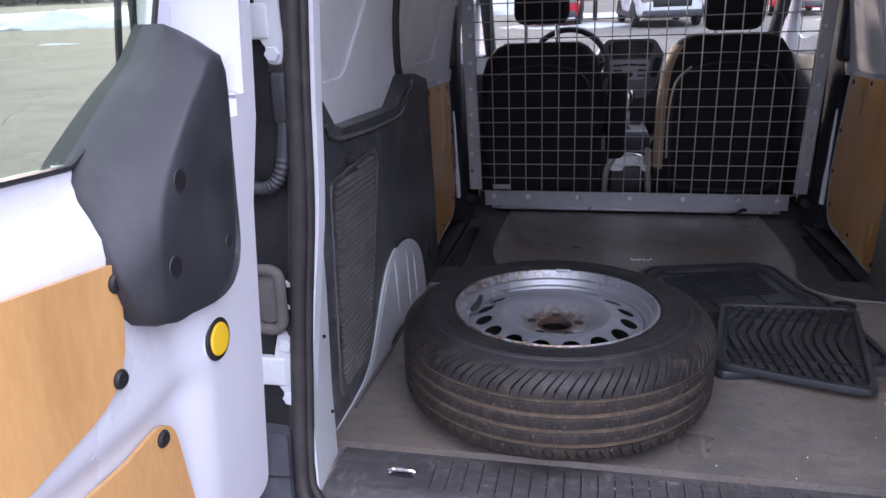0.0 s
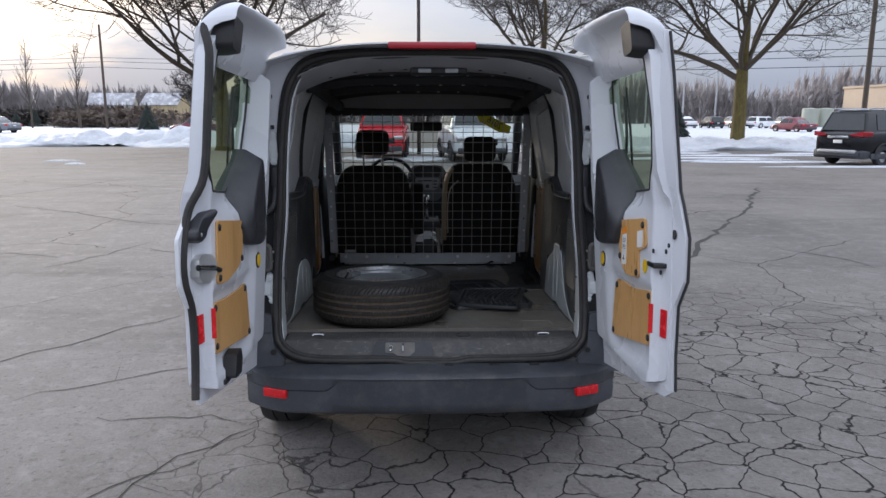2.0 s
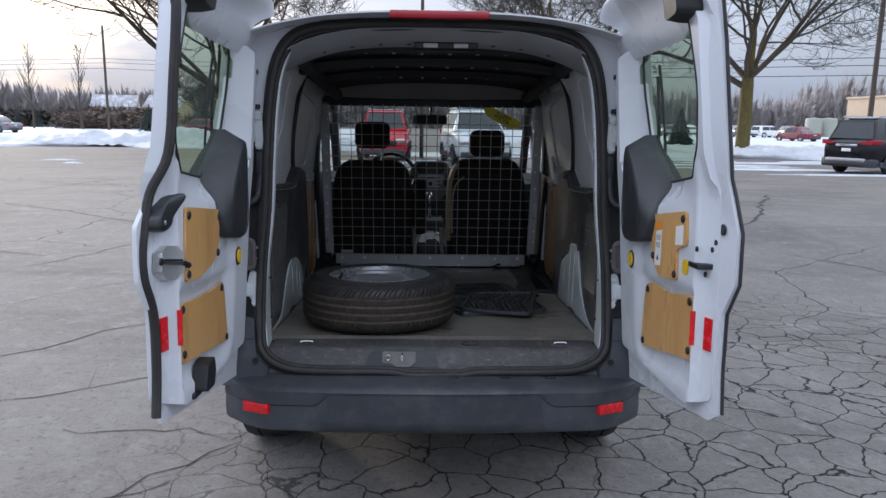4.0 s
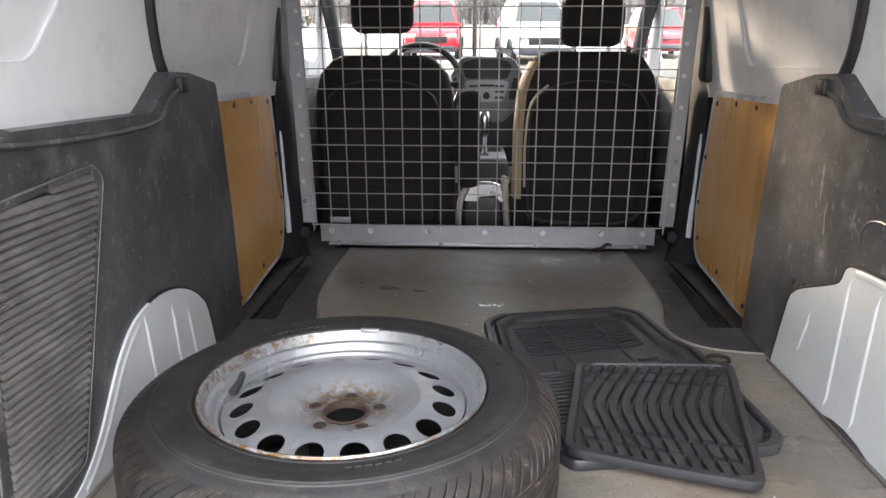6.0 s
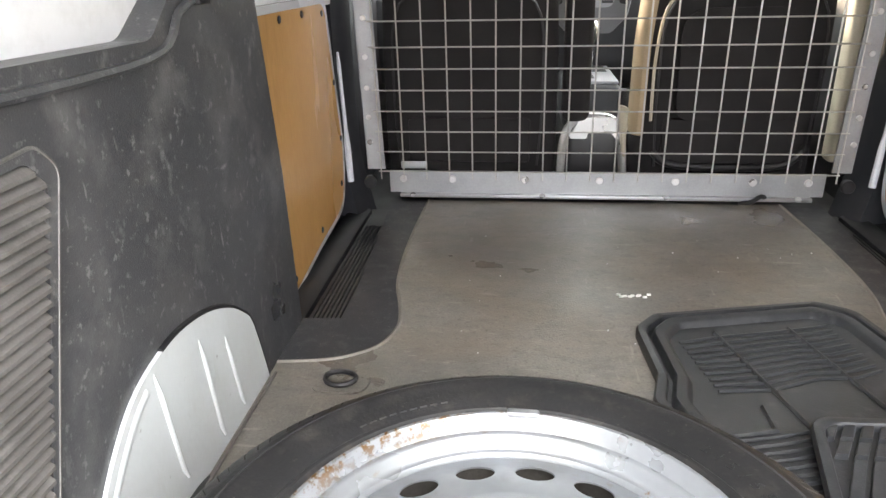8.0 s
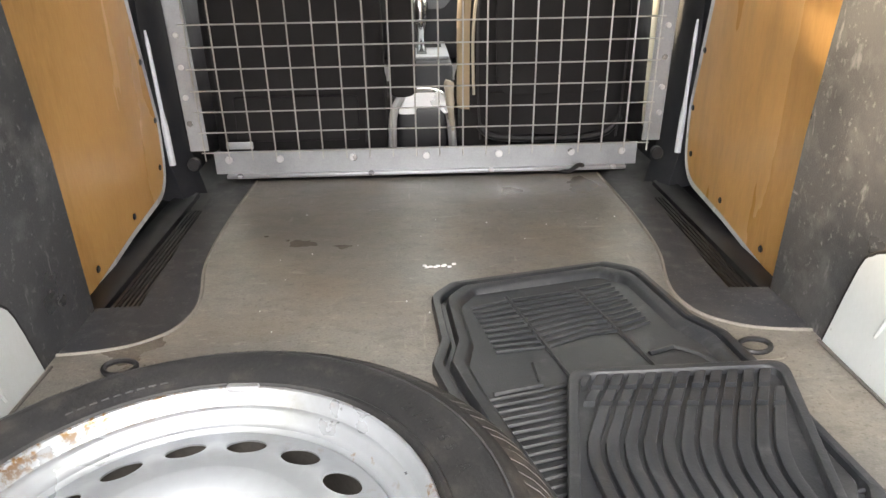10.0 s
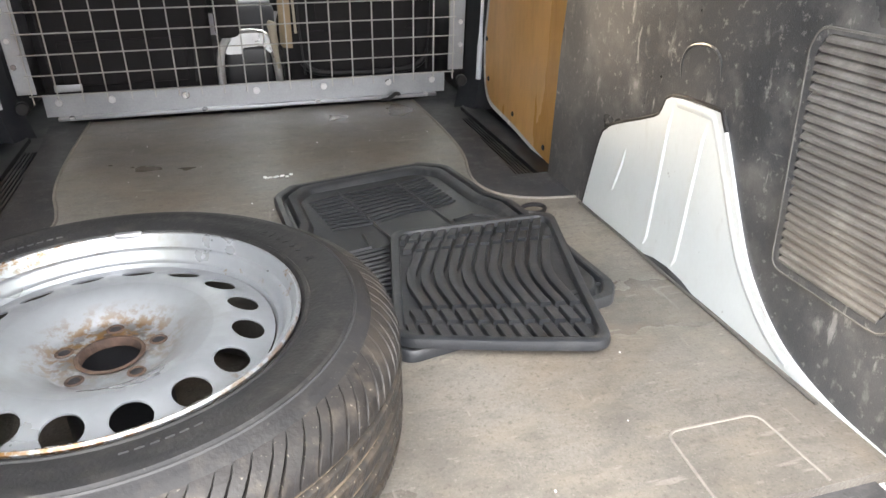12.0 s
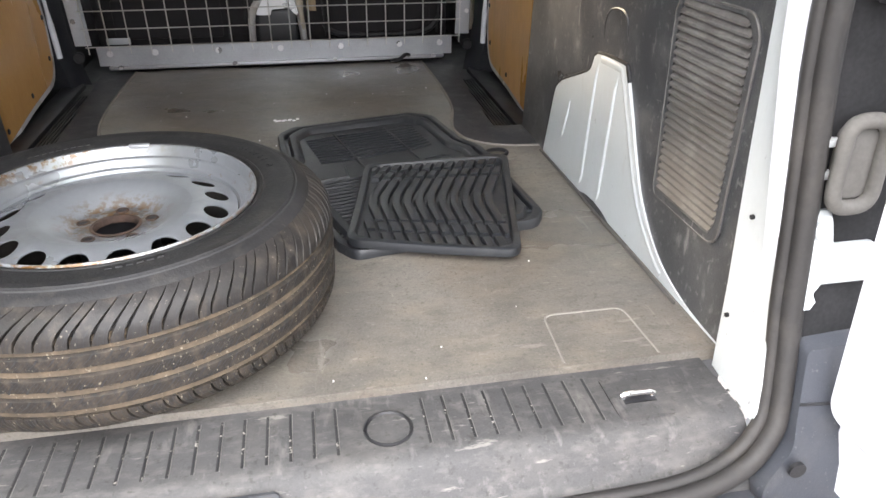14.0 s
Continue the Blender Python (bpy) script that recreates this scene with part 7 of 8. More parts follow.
def rear_mat():
    """The smaller mat with wavy ribs, 0.40 by 0.44 m, curling up at one edge."""
    ob = tagged(empty("rear_floor_mat"), "small black rubber car mat with zigzag ribs lying across another mat", "floor mat")
    def lift(u, v):
        return 0.014 * max(0.0, (v - 0.16) / 0.28) ** 1.3 + 0.012 * max(0.0, -u / 0.17) * max(0, 1 - v / 0.2) * 0.5
    def skew(u, v):
        """The mat is pulled out of square: its corners from those of a 0.33 by 0.43 m sheet."""
        a, b = (u + 0.165) / 0.33, v / 0.43
        return ((-0.178 * (1 - a) + 0.153 * a) * (1 - b) + (-0.163 * (1 - a) + 0.178 * a) * b, (0.017 * (1 - a) - 0.023 * a) * (1 - b) + (0.389 * (1 - a) + 0.443 * a) * b)
    outline = [skew(u, v) for u, v in rounded([(-0.165, 0.0, 0.035), (0.165, 0.0, 0.035), (0.165, 0.43, 0.03), (-0.165, 0.43, 0.03)], 6)]
    bm = bmesh.new()
    dense = []
    for i in range(len(outline)):
        a, b = Vector(outline[i]), Vector(outline[(i + 1) % len(outline)])
        k = max(1, int((b - a).length / 0.04))
        dense += [tuple(a.lerp(b, j / k)) for j in range(k)]
    c = Vector((0, 0.207))
    rings = []
    for k, z in ((1.0, 0.0), (1.005, 0.008), (0.994, 0.0155), (0.975, 0.0175), (0.918, 0.0168), (0.908, 0.015), (0.902, 0.0035)):
        rings.append([(u2, v2, z + lift(u2, v2)) for u2, v2 in [(c.x + (u - c.x) * k, c.y + (v - c.y) * (1 - (1 - k) * 0.8)) for u, v in dense]])
    rings += [[(u2, v2, 0.0035 + lift(u2, v2)) for u2, v2 in [(c.x + (u - c.x) * k, c.y + (v - c.y) * k) for u, v in dense]] for k in (0.75, 0.5, 0.25, 0.02)]
    loft(bm, rings, True)
    part("mat_sheet", bm, M_MAT, ob)
    n = 13
    for i in range(-4, n + 4):
        u0 = -0.146 + 0.292 * i / (n - 1)
        segs = [[(0.036, -0.036), (0.072, -0.027)], [(0.083, -0.0245), (0.121, -0.015)], [(0.132, -0.012), (0.178, 0.000), (0.205, 0.007), (0.225, 0.0095), (0.255, 0.0095), (0.275, 0.006), (0.300, 0.000), (0.334, -0.008)], [(0.345, -0.011), (0.374, -0.020)], [(0.385, -0.0235), (0.414, -0.032)]]
        for seg in segs:
            pts = [(u0 - o, v) for v, o in seg]
            h = 0.0086
            keep = [(max(-0.147, min(0.147, u - h)), max(-0.147, min(0.147, u + h)), v) for u, v in pts]
            if min(b - a for a, b, v in keep) < 0.006:
                continue
            b2 = bmesh.new()
            rows = []
            for a, b, v in keep:
                pts = [(*skew(u, (v - 0.018) * 1.04), h) for u, h in ((a, 0.003), (a + 0.0005, 0.0128), (a + 0.0018, 0.0138), (b - 0.0018, 0.0138), (b - 0.0005, 0.0128), (b, 0.003))]
                rows.append([(x, y, h + lift(x, y)) for x, y, h in pts])
            loft(b2, rows, True, True)
            part("mat_rib", b2, M_MAT, ob)
    return ob


front_mat().matrix_world = RAKE @ pose(0.330, 0.505, 0.580, 0, 0, 11)
rear_mat().matrix_world = RAKE @ pose(0.293, 0.420, 0.597, 0, 0, -9)


# ---- outdoors: ground and snow ----
bm = bmesh.new()
loft(bm, [[(x, y, 0.0) for x in (-900, -60, -12, -4, 4, 12, 60, 900)] for y in (-900, -60, -8, -2, 4, 12, 60, 900)], False)
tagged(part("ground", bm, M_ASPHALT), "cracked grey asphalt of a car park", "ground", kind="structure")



def ground_crack(x0, y0, x1, y1, width, seed):
    """A ragged open crack across the asphalt, with a few side cracks."""
    rng = random.Random(seed)
    a, b = Vector((x0, y0, 0)), Vector((x1, y1, 0))
    n = max(8, int((b - a).length / 0.22))
    side = (b - a).cross(Vector((0, 0, 1))).normalized()
    verts, faces, twigs, off = [], [], [], 0.0
    for i in range(n + 1):
        off += rng.uniform(-0.07, 0.07) - off * 0.2
        c = a.lerp(b, i / n) + side * off
        w = width * rng.uniform(0.5, 1.2) * (0.25 + 0.75 * math.sin(math.pi * (0.1 + 0.8 * i / n)))
        verts += [(c.x - side.x * w, c.y - side.y * w, 0.003), (c.x + side.x * w, c.y + side.y * w, 0.003)]
        if i:
            faces.append((2 * i - 2, 2 * i - 1, 2 * i + 1, 2 * i))
        if 0 < i < n and rng.random() < 0.18:
            twigs.append((c, c + side * rng.choice([-1, 1]) * rng.uniform(0.15, 0.5) + (b - a).normalized() * rng.uniform(-0.3, 0.3)))
    for c, e in twigs:
        k, w = len(verts), width * 0.3
        along = (b - a).normalized()
        verts += [(c.x - along.x * w, c.y - along.y * w, 0.003), (c.x + along.x * w, c.y + along.y * w, 0.003), (e.x, e.y, 0.003)]
        faces.append((k, k + 1, k + 2))
    me = bpy.data.meshes.new("ground_crack")
    me.from_pydata(verts, [], faces)
    me.materials.append(M_CRACK)
    tagged(new("ground_crack", me), "dark open crack running across the worn asphalt", "crack", group="asphalt cracks")


for i, c in enumerate(((-7.4, 9.8, -3.7, 7.5, 0.018), (-4.1, 4.5, -3.5, 6.0, 0.012), (-5.3, 5.3, -4.2, 5.0, 0.010), (-8.6, 11.0, -7.6, 15.2, 0.02), (7.6, 12.8, 5.0, 8.1, 0.042), (5.0, 8.1, 2.8, 4.4, 0.036), (4.1, 9.2, 5.0, 8.4, 0.012), (7.2, 13.0, 8.8, 11.6, 0.02), (4.3, 5.5, 4.8, 4.3, 0.010), (-3.5, 5.6, -2.5, 5.3, 0.010), (-1.51, -0.48, -0.96, 0.51, 0.006), (-1.9, -0.5, -1.1, 0.1, 0.006), (-0.95, 0.5, -0.55, 1.3, 0.005), (-1.8, 0.55, -1.0, 0.5, 0.005), (-0.75, 0.2, -0.33, -0.6, 0.005), (-2.4, 0.9, -1.5, 1.5, 0.006), (-3.2, 1.2, -2.0, 2.6, 0.008), (-9.5, 14.0, -3.0, 12.6, 0.02), (3.0, 15.0, 9.5, 17.0, 0.02))):
    ground_crack(*c, 100 + i)


def snow_sheet(name, x0, x1, y0, y1, high, nx, ny, seed, label):
    """An uneven field of old snow with a ragged near edge and heaps."""
    bm = bmesh.new()
    rows = []
    for j in range(ny + 1):
        row = []
        for i in range(nx + 1):
            x, y = x0 + (x1 - x0) * i / nx, y0 + (y1 - y0) * (j / ny) ** 1.7
            p = Vector((x * 0.22 + seed, y * 0.22, seed))
            h = 0.5 + 0.5 * noise.fractal(p, 0.9, 2.1, 5)
            k = min(1.0, j / ny * 9) * math.exp(-((y - y0 - 3.0) / 9.0) ** 2)
            edge = 1.6 * noise.noise(Vector((x * 0.4, seed, 1.3)))
            row.append((x, y + edge * max(0, 1 - j / 3), (0.06 if j else -0.02) + k * high * h * h * 1.6 + k * (0.30 * abs(noise.noise(p * 5)) + 0.26 * noise.fractal(p * 12, 0.8, 2.1, 4))))
        rows.append(row)
    loft(bm, rows, False)
    return tagged(part(name, bm, M_SNOW, angle=80), label, "snow", kind="stuff")


snow_sheet("snow_bank", -75, -3.5, 34, 120, 0.55, 300, 60, 4.2, "ploughed banks of old snow along the car park's edge")
snow_sheet("snow_field", 3.2, 95, 29.5, 140, 0.45, 300, 60, 9.1, "patchy old snow beyond the car park")
for x, y, w, d, sd in ((9, 30, 9, 1.6, 1.0), (19, 27.5, 8, 1.5, 2.0), (11.0, 27.8, 5, 0.9, 3.0), (26, 33, 12, 2.5, 5.0), (-19, 22, 1.6, 0.5, 6.0), (-11.6, 21, 0.7, 0.3, 7.0), (13.5, 26.0, 7, 0.8, 8.0), (22, 24.0, 6, 1.2, 9.0), (17.5, 20.0, 4.0, 0.9, 10.0), (-1.0, 24.0, 4.5, 3.0, 11.0), (1.0, 30.0, 9, 5.0, 12.0), (14.4, 19.4, 6.5, 0.55, 13.0), (12.6, 21.8, 6.0, 0.7, 14.0), (10.6, 24.2, 6.5, 0.5, 15.0), (9.6, 22.4, 2.4, 0.22, 16.0), (7.9, 23.4, 2.8, 0.25, 17.0), (12.0, 23.0, 3.5, 0.3, 18.0), (-12.8, 22.6, 1.2, 0.35, 19.0)):
    bm = bmesh.new()
    rows = []
    for k, z in ((1.0, -0.01), (0.9, 0.018), (0.5, 0.04), (0.02, 0.05)):
        rows.append([(x + k * w / 2 * math.cos(a) * (1 + 0.5 * noise.noise(Vector((3 * math.cos(a), 3 * math.sin(a), sd)))), y + k * d / 2 * math.sin(a) * (1 + 0.6 * noise.noise(Vector((4 * math.cos(a), 4 * math.sin(a), sd + 7)))), z) for a in [2 * math.pi * i / 48 for i in range(48)]])
    loft(bm, rows, True)
    tagged(part("snow_patch", bm, M_SNOW), "thin streak of old snow lying on the asphalt", "snow", group="snow patches")


# ---- trees ----
def limbs(start, way, length, radius, depth, rng, out, spread, rise):
    """Grow one limb as a bent tapering line and branch from it."""
    pts, rads = [start.copy()], [radius]
    p, d = start.copy(), way.normalized()
    n = 5 if depth > 1 else 3
    for i in range(n):
        d = (d + Vector((rng.uniform(-1, 1), rng.uniform(-1, 1), rng.uniform(-0.6, 0.9) + rise)) * 0.20).normalized()
        p = p + d * length / n
        pts.append(p.copy())
        rads.append(radius * (1 - 0.62 * (i + 1) / n))
    out.append((pts, rads, depth))
    if depth == 0:
        return
    kids = rng.randint(3, 5) if depth > 1 else rng.randint(4, 6)
    for k in range(kids):
        t = 0.30 + 0.70 * (k + rng.random()) / kids
        i = min(n - 1, int(t * n))
        q = pts[i].lerp(pts[i + 1], t * n - i)
        side = Vector((rng.uniform(-1, 1), rng.uniform(-1, 1), rng.uniform(-0.35, 0.55)))
        limbs(q, d * (1 - spread) + side.normalized() * spread, length * rng.uniform(0.52, 0.74), max(0.004, rads[i] * rng.uniform(0.50, 0.66)), depth - 1, rng, out, spread, rise)


def bare_tree(x, y, trunk_r, fork_z, reach, forks, seed, depth=4, spread=0.55, steep=0.0, thin=0.008, label="large bare deciduous tree with spreading branches"):
    rng = random.Random(seed)
    tree = tagged(empty("bare_tree", Matrix.Translation((x, y, 0))), label, "tree", group="bare trees")
    bm = bmesh.new()
    tube(bm, [(0, 0, -0.1), (0.03, 0, 0.25), (0.05, 0.02, fork_z * 0.5), (0.02, 0.0, fork_z), (0.04, 0.0, fork_z * 1.3), (0.16, 0.02, fork_z * 1.7), (0.10, 0.0, fork_z * 2.2)], [trunk_r * 1.4, trunk_r * 1.06, trunk_r * 0.96, trunk_r * 0.90, trunk_r * 0.66, trunk_r * 0.42, trunk_r * 0.14], 12)
    part("trunk", bm, M_BARK, tree)
    out = []
    for k in range(forks):
        a = 2 * math.pi * (k + rng.uniform(-0.25, 0.25)) / forks
        up = rng.uniform(0.40, 1.9) + steep
        limbs(Vector((0, 0, fork_z * rng.uniform(0.92, 1.15))), Vector((math.cos(a), math.sin(a), up)), reach * rng.uniform(0.8, 1.1), trunk_r * rng.uniform(0.32, 0.48), depth, rng, out, spread, 0.12)
    for name, some, sides, material in (("scaffold", [o for o in out if o[2] >= 2], 6, M_LIMB), ("crown", [o for o in out if o[2] < 2], 3, M_TWIG)):
        verts, faces = [], []
        for pts, rads, _ in some:
            ref, base = None, len(verts)
            for i, p in enumerate(pts):
                d = (pts[min(i + 1, len(pts) - 1)] - pts[max(i - 1, 0)]).normalized()
                ref = d.orthogonal().normalized() if ref is None else (ref - d * ref.dot(d)).normalized()
                sd = d.cross(ref)
                r = max(rads[i], thin)
                verts += [tuple(p + (ref * math.cos(2 * math.pi * j / sides) + sd * math.sin(2 * math.pi * j / sides)) * r) for j in range(sides)]
            for i in range(len(pts) - 1):
                for j in range(sides):
                    a, b = base + i * sides + j, base + i * sides + (j + 1) % sides
                    faces.append((a, b, b + sides, a + sides))
        me = bpy.data.meshes.new(name)
        me.from_pydata(verts, [], faces)
        me.materials.append(material)
        me.shade_smooth()
        ob = new(name, me)
        ob.parent = tree
        tagged(ob, kind="stuff")
    return tree


bare_tree(-9.3, 30.5, 0.33, 2.7, 6.6, 9, 11, depth=5, spread=0.62, thin=0.010)
bare_tree(17.0, 35.5, 0.36, 3.6, 6.6, 9, 23, depth=5, spread=0.62, thin=0.010)
bare_tree(7.0, 40.0, 0.30, 4.0, 6.2, 8, 37, depth=5, spread=0.62, thin=0.010)
def slim_tree(x, y, h, seed):
    """A straight leader with short branches that rise steeply all the way up."""
    rng = random.Random(seed)
    tree = tagged(empty("slim_tree", Matrix.Translation((x, y, 0))), "slim upright bare tree by the road", "tree", group="slim trees")
    bm = bmesh.new()
    tube(bm, [(0.10 * math.sin(i + seed), 0, h * i / 8 - 0.05) for i in range(9)], [0.12 * (1 - 0.11 * i) for i in range(9)], 7)
    part("trunk", bm, M_LIMB, tree)
    bm = bmesh.new()
    for i in range(34):
        t = 0.16 + 0.80 * i / 34
        a, ln = rng.uniform(0, 6.283), h * 0.36 * (1 - t) ** 0.6 * rng.uniform(0.6, 1.1)
        p = Vector((0.10 * math.sin(8 * t + seed), 0, h * t))
        pts = [p]
        for j in range(4):
            lean = 0.66 - 0.13 * j
            p = p + Vector((math.cos(a) * lean, math.sin(a) * lean, 0.95)) * ln / 4 + Vector((rng.uniform(-1, 1), rng.uniform(-1, 1), 0)) * ln * 0.02
            pts.append(p)
        tube(bm, pts, [0.035, 0.028, 0.022, 0.017, 0.012], 4)
        for j in (1, 2, 3):
            b = a + rng.choice([-1, 1]) * 0.9
            tube(bm, [pts[j], pts[j] + Vector((math.cos(b) * 0.35, math.sin(b) * 0.35, 0.85)) * ln * 0.35], [0.018, 0.010], 3)
    tagged(part("crown", bm, M_TWIG, tree), kind="stuff")


for i, (x, y, h) in enumerate(((-50.6, 84, 11.5), (-46.6, 84, 10.5), (-40.9, 84, 10.0))):
    slim_tree(x, y, h, 50 + i)
bare_tree(-30.5, 95, 0.22, 2.2, 3.0, 7, 71, depth=4, thin=0.02, label="bare tree beyond the road")


def conifer(x, y, h, r, seed):
    rng = random.Random(seed)
    tree = tagged(empty("spruce_tree", Matrix.Translation((x, y, 0))), "small dark green spruce standing in snow", "tree", group="spruces")
    bm = bmesh.new()
    tube(bm, [(0, 0, -0.05), (0, 0, h)], [0.07, 0.01], 8)
    part("trunk", bm, M_BARK, tree)
    verts, faces = [], []
    for i in range(520):
        t = rng.random() ** 0.75
        z, a = h * (0.05 + 0.95 * (1 - t)), rng.uniform(0, 6.283)
        reach = r * t * rng.uniform(0.75, 1.1) + 0.04
        p0 = Vector((0, 0, z + 0.10 * reach))
        p1 = Vector((reach * math.cos(a), reach * math.sin(a), z - 0.28 * reach))
        w = Vector((-math.sin(a), math.cos(a), 0)) * (0.05 + 0.13 * reach)
        k = len(verts)
        verts += [tuple(p0), tuple(p0.lerp(p1, 0.6) + w), tuple(p1), tuple(p0.lerp(p1, 0.6) - w), tuple(p0.lerp(p1, 0.6) + Vector((0, 0, 0.12 * reach)))]
        faces += [(k, k + 1, k + 4), (k + 1, k + 2, k + 4), (k + 2, k + 3, k + 4), (k + 3, k, k + 4)]
    me = bpy.data.meshes.new("crown")
    me.from_pydata(verts, [], faces)
    me.materials.append(M_CONIFER)
    ob = new("crown", me)
    ob.parent = tree
    tagged(ob, kind="stuff")


conifer(18.8, 50, 2.9, 1.15, 1)
conifer(-29.9, 76, 3.0, 1.4, 2)
conifer(-19.8, 62, 3.7, 1.3, 3)
for i, (x, h, r) in enumerate(((-55, 3.6, 1.2), (-53, 4.2, 1.3), (-50.5, 3.8, 1.3), (-48.3, 4.4, 1.5), (-46, 3.7, 1.2), (-43.6, 4.9, 2.2), (-41.0, 4.6, 2.4), (-37.5, 4.4, 2.2))):
    conifer(x, 96 + i % 3, h * 0.62, r * 0.8, 20 + i)
conifer(-24.0, 92, 8.0, 2.6, 5)


def treeline(x0, x1, y, h, count, seed, label, material=None):
    """A far wood: many thin stems with bushy tops."""
    rng = random.Random(seed)
    verts, faces = [], []
    for i in range(count):
        x, yy = rng.uniform(x0, x1), y + rng.uniform(-6, 14)
        hh = h * rng.uniform(0.6, 1.0) * (0.82 + 0.35 * noise.noise(Vector((x * 0.06, seed, 0))))
        for j in range(rng.randint(22, 30)):
            t = rng.random() ** 0.8
            a = rng.uniform(0, 6.283)
            spread = (1 - 0.75 * t) * 1.6
            bx, bz = x + rng.uniform(-0.3, 0.3), hh * t * 0.72
            tall = h > 7
            ex, ez = bx + math.cos(a) * rng.uniform(0.6, 1.5) * spread * (0.8 if tall else 1.0), bz + hh * (rng.uniform(0.10, 0.30) if tall else rng.uniform(0.03, 0.17))
            w = rng.uniform(0.014, 0.034) if tall else rng.uniform(0.020, 0.055)
            k = len(verts)
            verts += [(bx - w, yy, bz), (bx + w, yy, bz), (ex, yy + math.sin(a), ez), ((bx + ex) / 2 + w * 2.5, yy + 0.4, (bz + ez) / 2)]
            faces += [(k, k + 1, k + 2), (k, k + 2, k + 3)]
        k = len(verts)
        verts += [(x - 0.08, yy, 0), (x + 0.08, yy, 0), (x + 0.012, yy, hh), (x - 0.012, yy, hh)]
        faces += [(k, k + 1, k + 2, k + 3)]
    me = bpy.data.meshes.new("tree_line")
    me.from_pydata(verts, [], faces)
    me.materials.append(material or M_HAZEWOOD)
    tagged(new("tree_line", me), label, "trees", kind="stuff")


treeline(-66, -46, 104, 4.6, 420, 8, "dark brown belt of bushes beyond the road", M_TWIG)
treeline(-47, -37, 92, 4.2, 150, 9, "brown thicket of bare bushes along the road", M_THICKET)
treeline(-37, -22, 92, 3.3, 60, 10, "sparse brown bushes before a house", M_THICKET)
treeline(-250, -25, 222, 14.0, 1700, 5, "grey-brown belt of bare trees far off, paled for haze")
treeline(25, 190, 150, 13.5, 1150, 6, "grey-brown belt of bare trees far off, paled for haze")
treeline(-30, 30, 160, 11.0, 600, 7, "grey-brown belt of bare trees far off, paled for haze")


# ---- poles, wires, houses ----
def pole(x, y, h, r, material, label, arm=False):
    ob = tagged(empty("utility_pole" if "utility" in label else "lamp_post", Matrix.Translation((x, y, 0))), label, "pole")
    bm = bmesh.new()
    tube(bm, [(0, 0, -0.1), (0, 0, h)], [r, r * 0.75], 10)
    part("shaft", bm, material, ob)
    if arm:
        bm = bmesh.new()
        box(bm, (-1.1, -0.05, h - 0.75), (1.1, 0.05, h - 0.62), 0.01)
        part("cross_arm", bm, material, ob)
    return ob


pole(-0.2, 27.0, 9.5, 0.085, M_METALPOLE, "slim dark steel lamp post")
pole(27.9, 42.0, 11.5, 0.17, M_POLE, "weathered wooden utility pole")
pole(-36.0, 80.0, 11.5, 0.16, M_POLE, "weathered wooden utility pole")
pole(29.5, 92.0, 7.0, 0.11, M_SILVER, "slim grey lamp post")
pole(33.0, 88.0, 6.5, 0.11, M_SILVER, "slim grey lamp post")
pole(38.0, 90.0, 7.5, 0.11, M_SILVER, "slim grey lamp post")
pole(43.5, 94.0, 8.2, 0.13, M_SILVER, "slim grey lamp post")
for dz_, dx_ in ((0.0, -1.0), (-0.35, 1.0), (-1.0, 0.0)):
    for (xa, ya, za), (xb, yb, zb) in (((-36, 80, 7.9), (27.5, 42, 5.7)), ((-110, 84, 7.4), (-36, 80, 7.9)), ((27.5, 42, 5.7), (90, 40, 6.5))):
        bm = bmesh.new()
        tube(bm, [(xa + (xb - xa) * t + dx_ * 0.3, ya + (yb - ya) * t + dx_ * 0.6, za + (zb - za) * t + dz_ - 0.5 * 4 * t * (1 - t)) for t in [i / 14 for i in range(15)]], 0.022, 5)
        tagged(part("overhead_wire", bm, M_CABLE), "black overhead wire strung between poles", "wire", group="overhead wires")


def house(x, y, w, d, h, wall_mat, rz, label):
    ob = tagged(empty("house", pose(x, y, 0, 0, 0, rz)), label, "house")
    bm = bmesh.new()
    loft(bm, [[(xx, -d / 2, 0), (xx, -d / 2, h), (xx, 0, h + d * 0.36), (xx, d / 2, h), (xx, d / 2, 0)] for xx in (-w / 2, w / 2)], True, True)
    part("wall", bm, wall_mat, ob)
    for s in (-1, 1):
        bm = bmesh.new()
        loft(bm, [[(xx, s * (d / 2 + 0.35), h - 0.22), (xx, 0, h + d * 0.36 + 0.06), (xx, 0, h + d * 0.36 + 0.22), (xx, s * (d / 2 + 0.35), h - 0.06)] for xx in (-w / 2 - 0.3, w / 2 + 0.3)], True, True)
        part("roof", bm, M_SHINGLE, ob)
    k = max(2, int(w / 2.6))
    for i in range(k):
        bm = bmesh.new()
        xx = -w / 2 + w * (i + 0.5) / k
        box(bm, (xx - 0.5, -d / 2 - 0.05, 1.0), (xx + 0.5, -d / 2 + 0.02, 2.3), 0.01)
        part("window", bm, M_PANE, ob)


house(-84, 196, 11, 8, 4.4, M_HOUSE, 12, "pale sided house with a snowy roof, far off")
house(-70, 196, 10, 8, 4.4, M_HOUSE_B, -6, "yellow sided house with a snowy roof, far off")
shed = tagged(empty("store_building", pose(92, 118, 0)), "long tan flat-roofed commercial building far off", "building")
bm = bmesh.new()
box(bm, (-16, -8, 0), (26, 8, 6.4), 0.05)
part("wall", bm, M_TAN, shed)
bm = bmesh.new()
box(bm, (-16.2, -8.2, 6.4), (26.2, 8.2, 6.8), 0.05)
part("parapet", bm, M_TAN, shed)
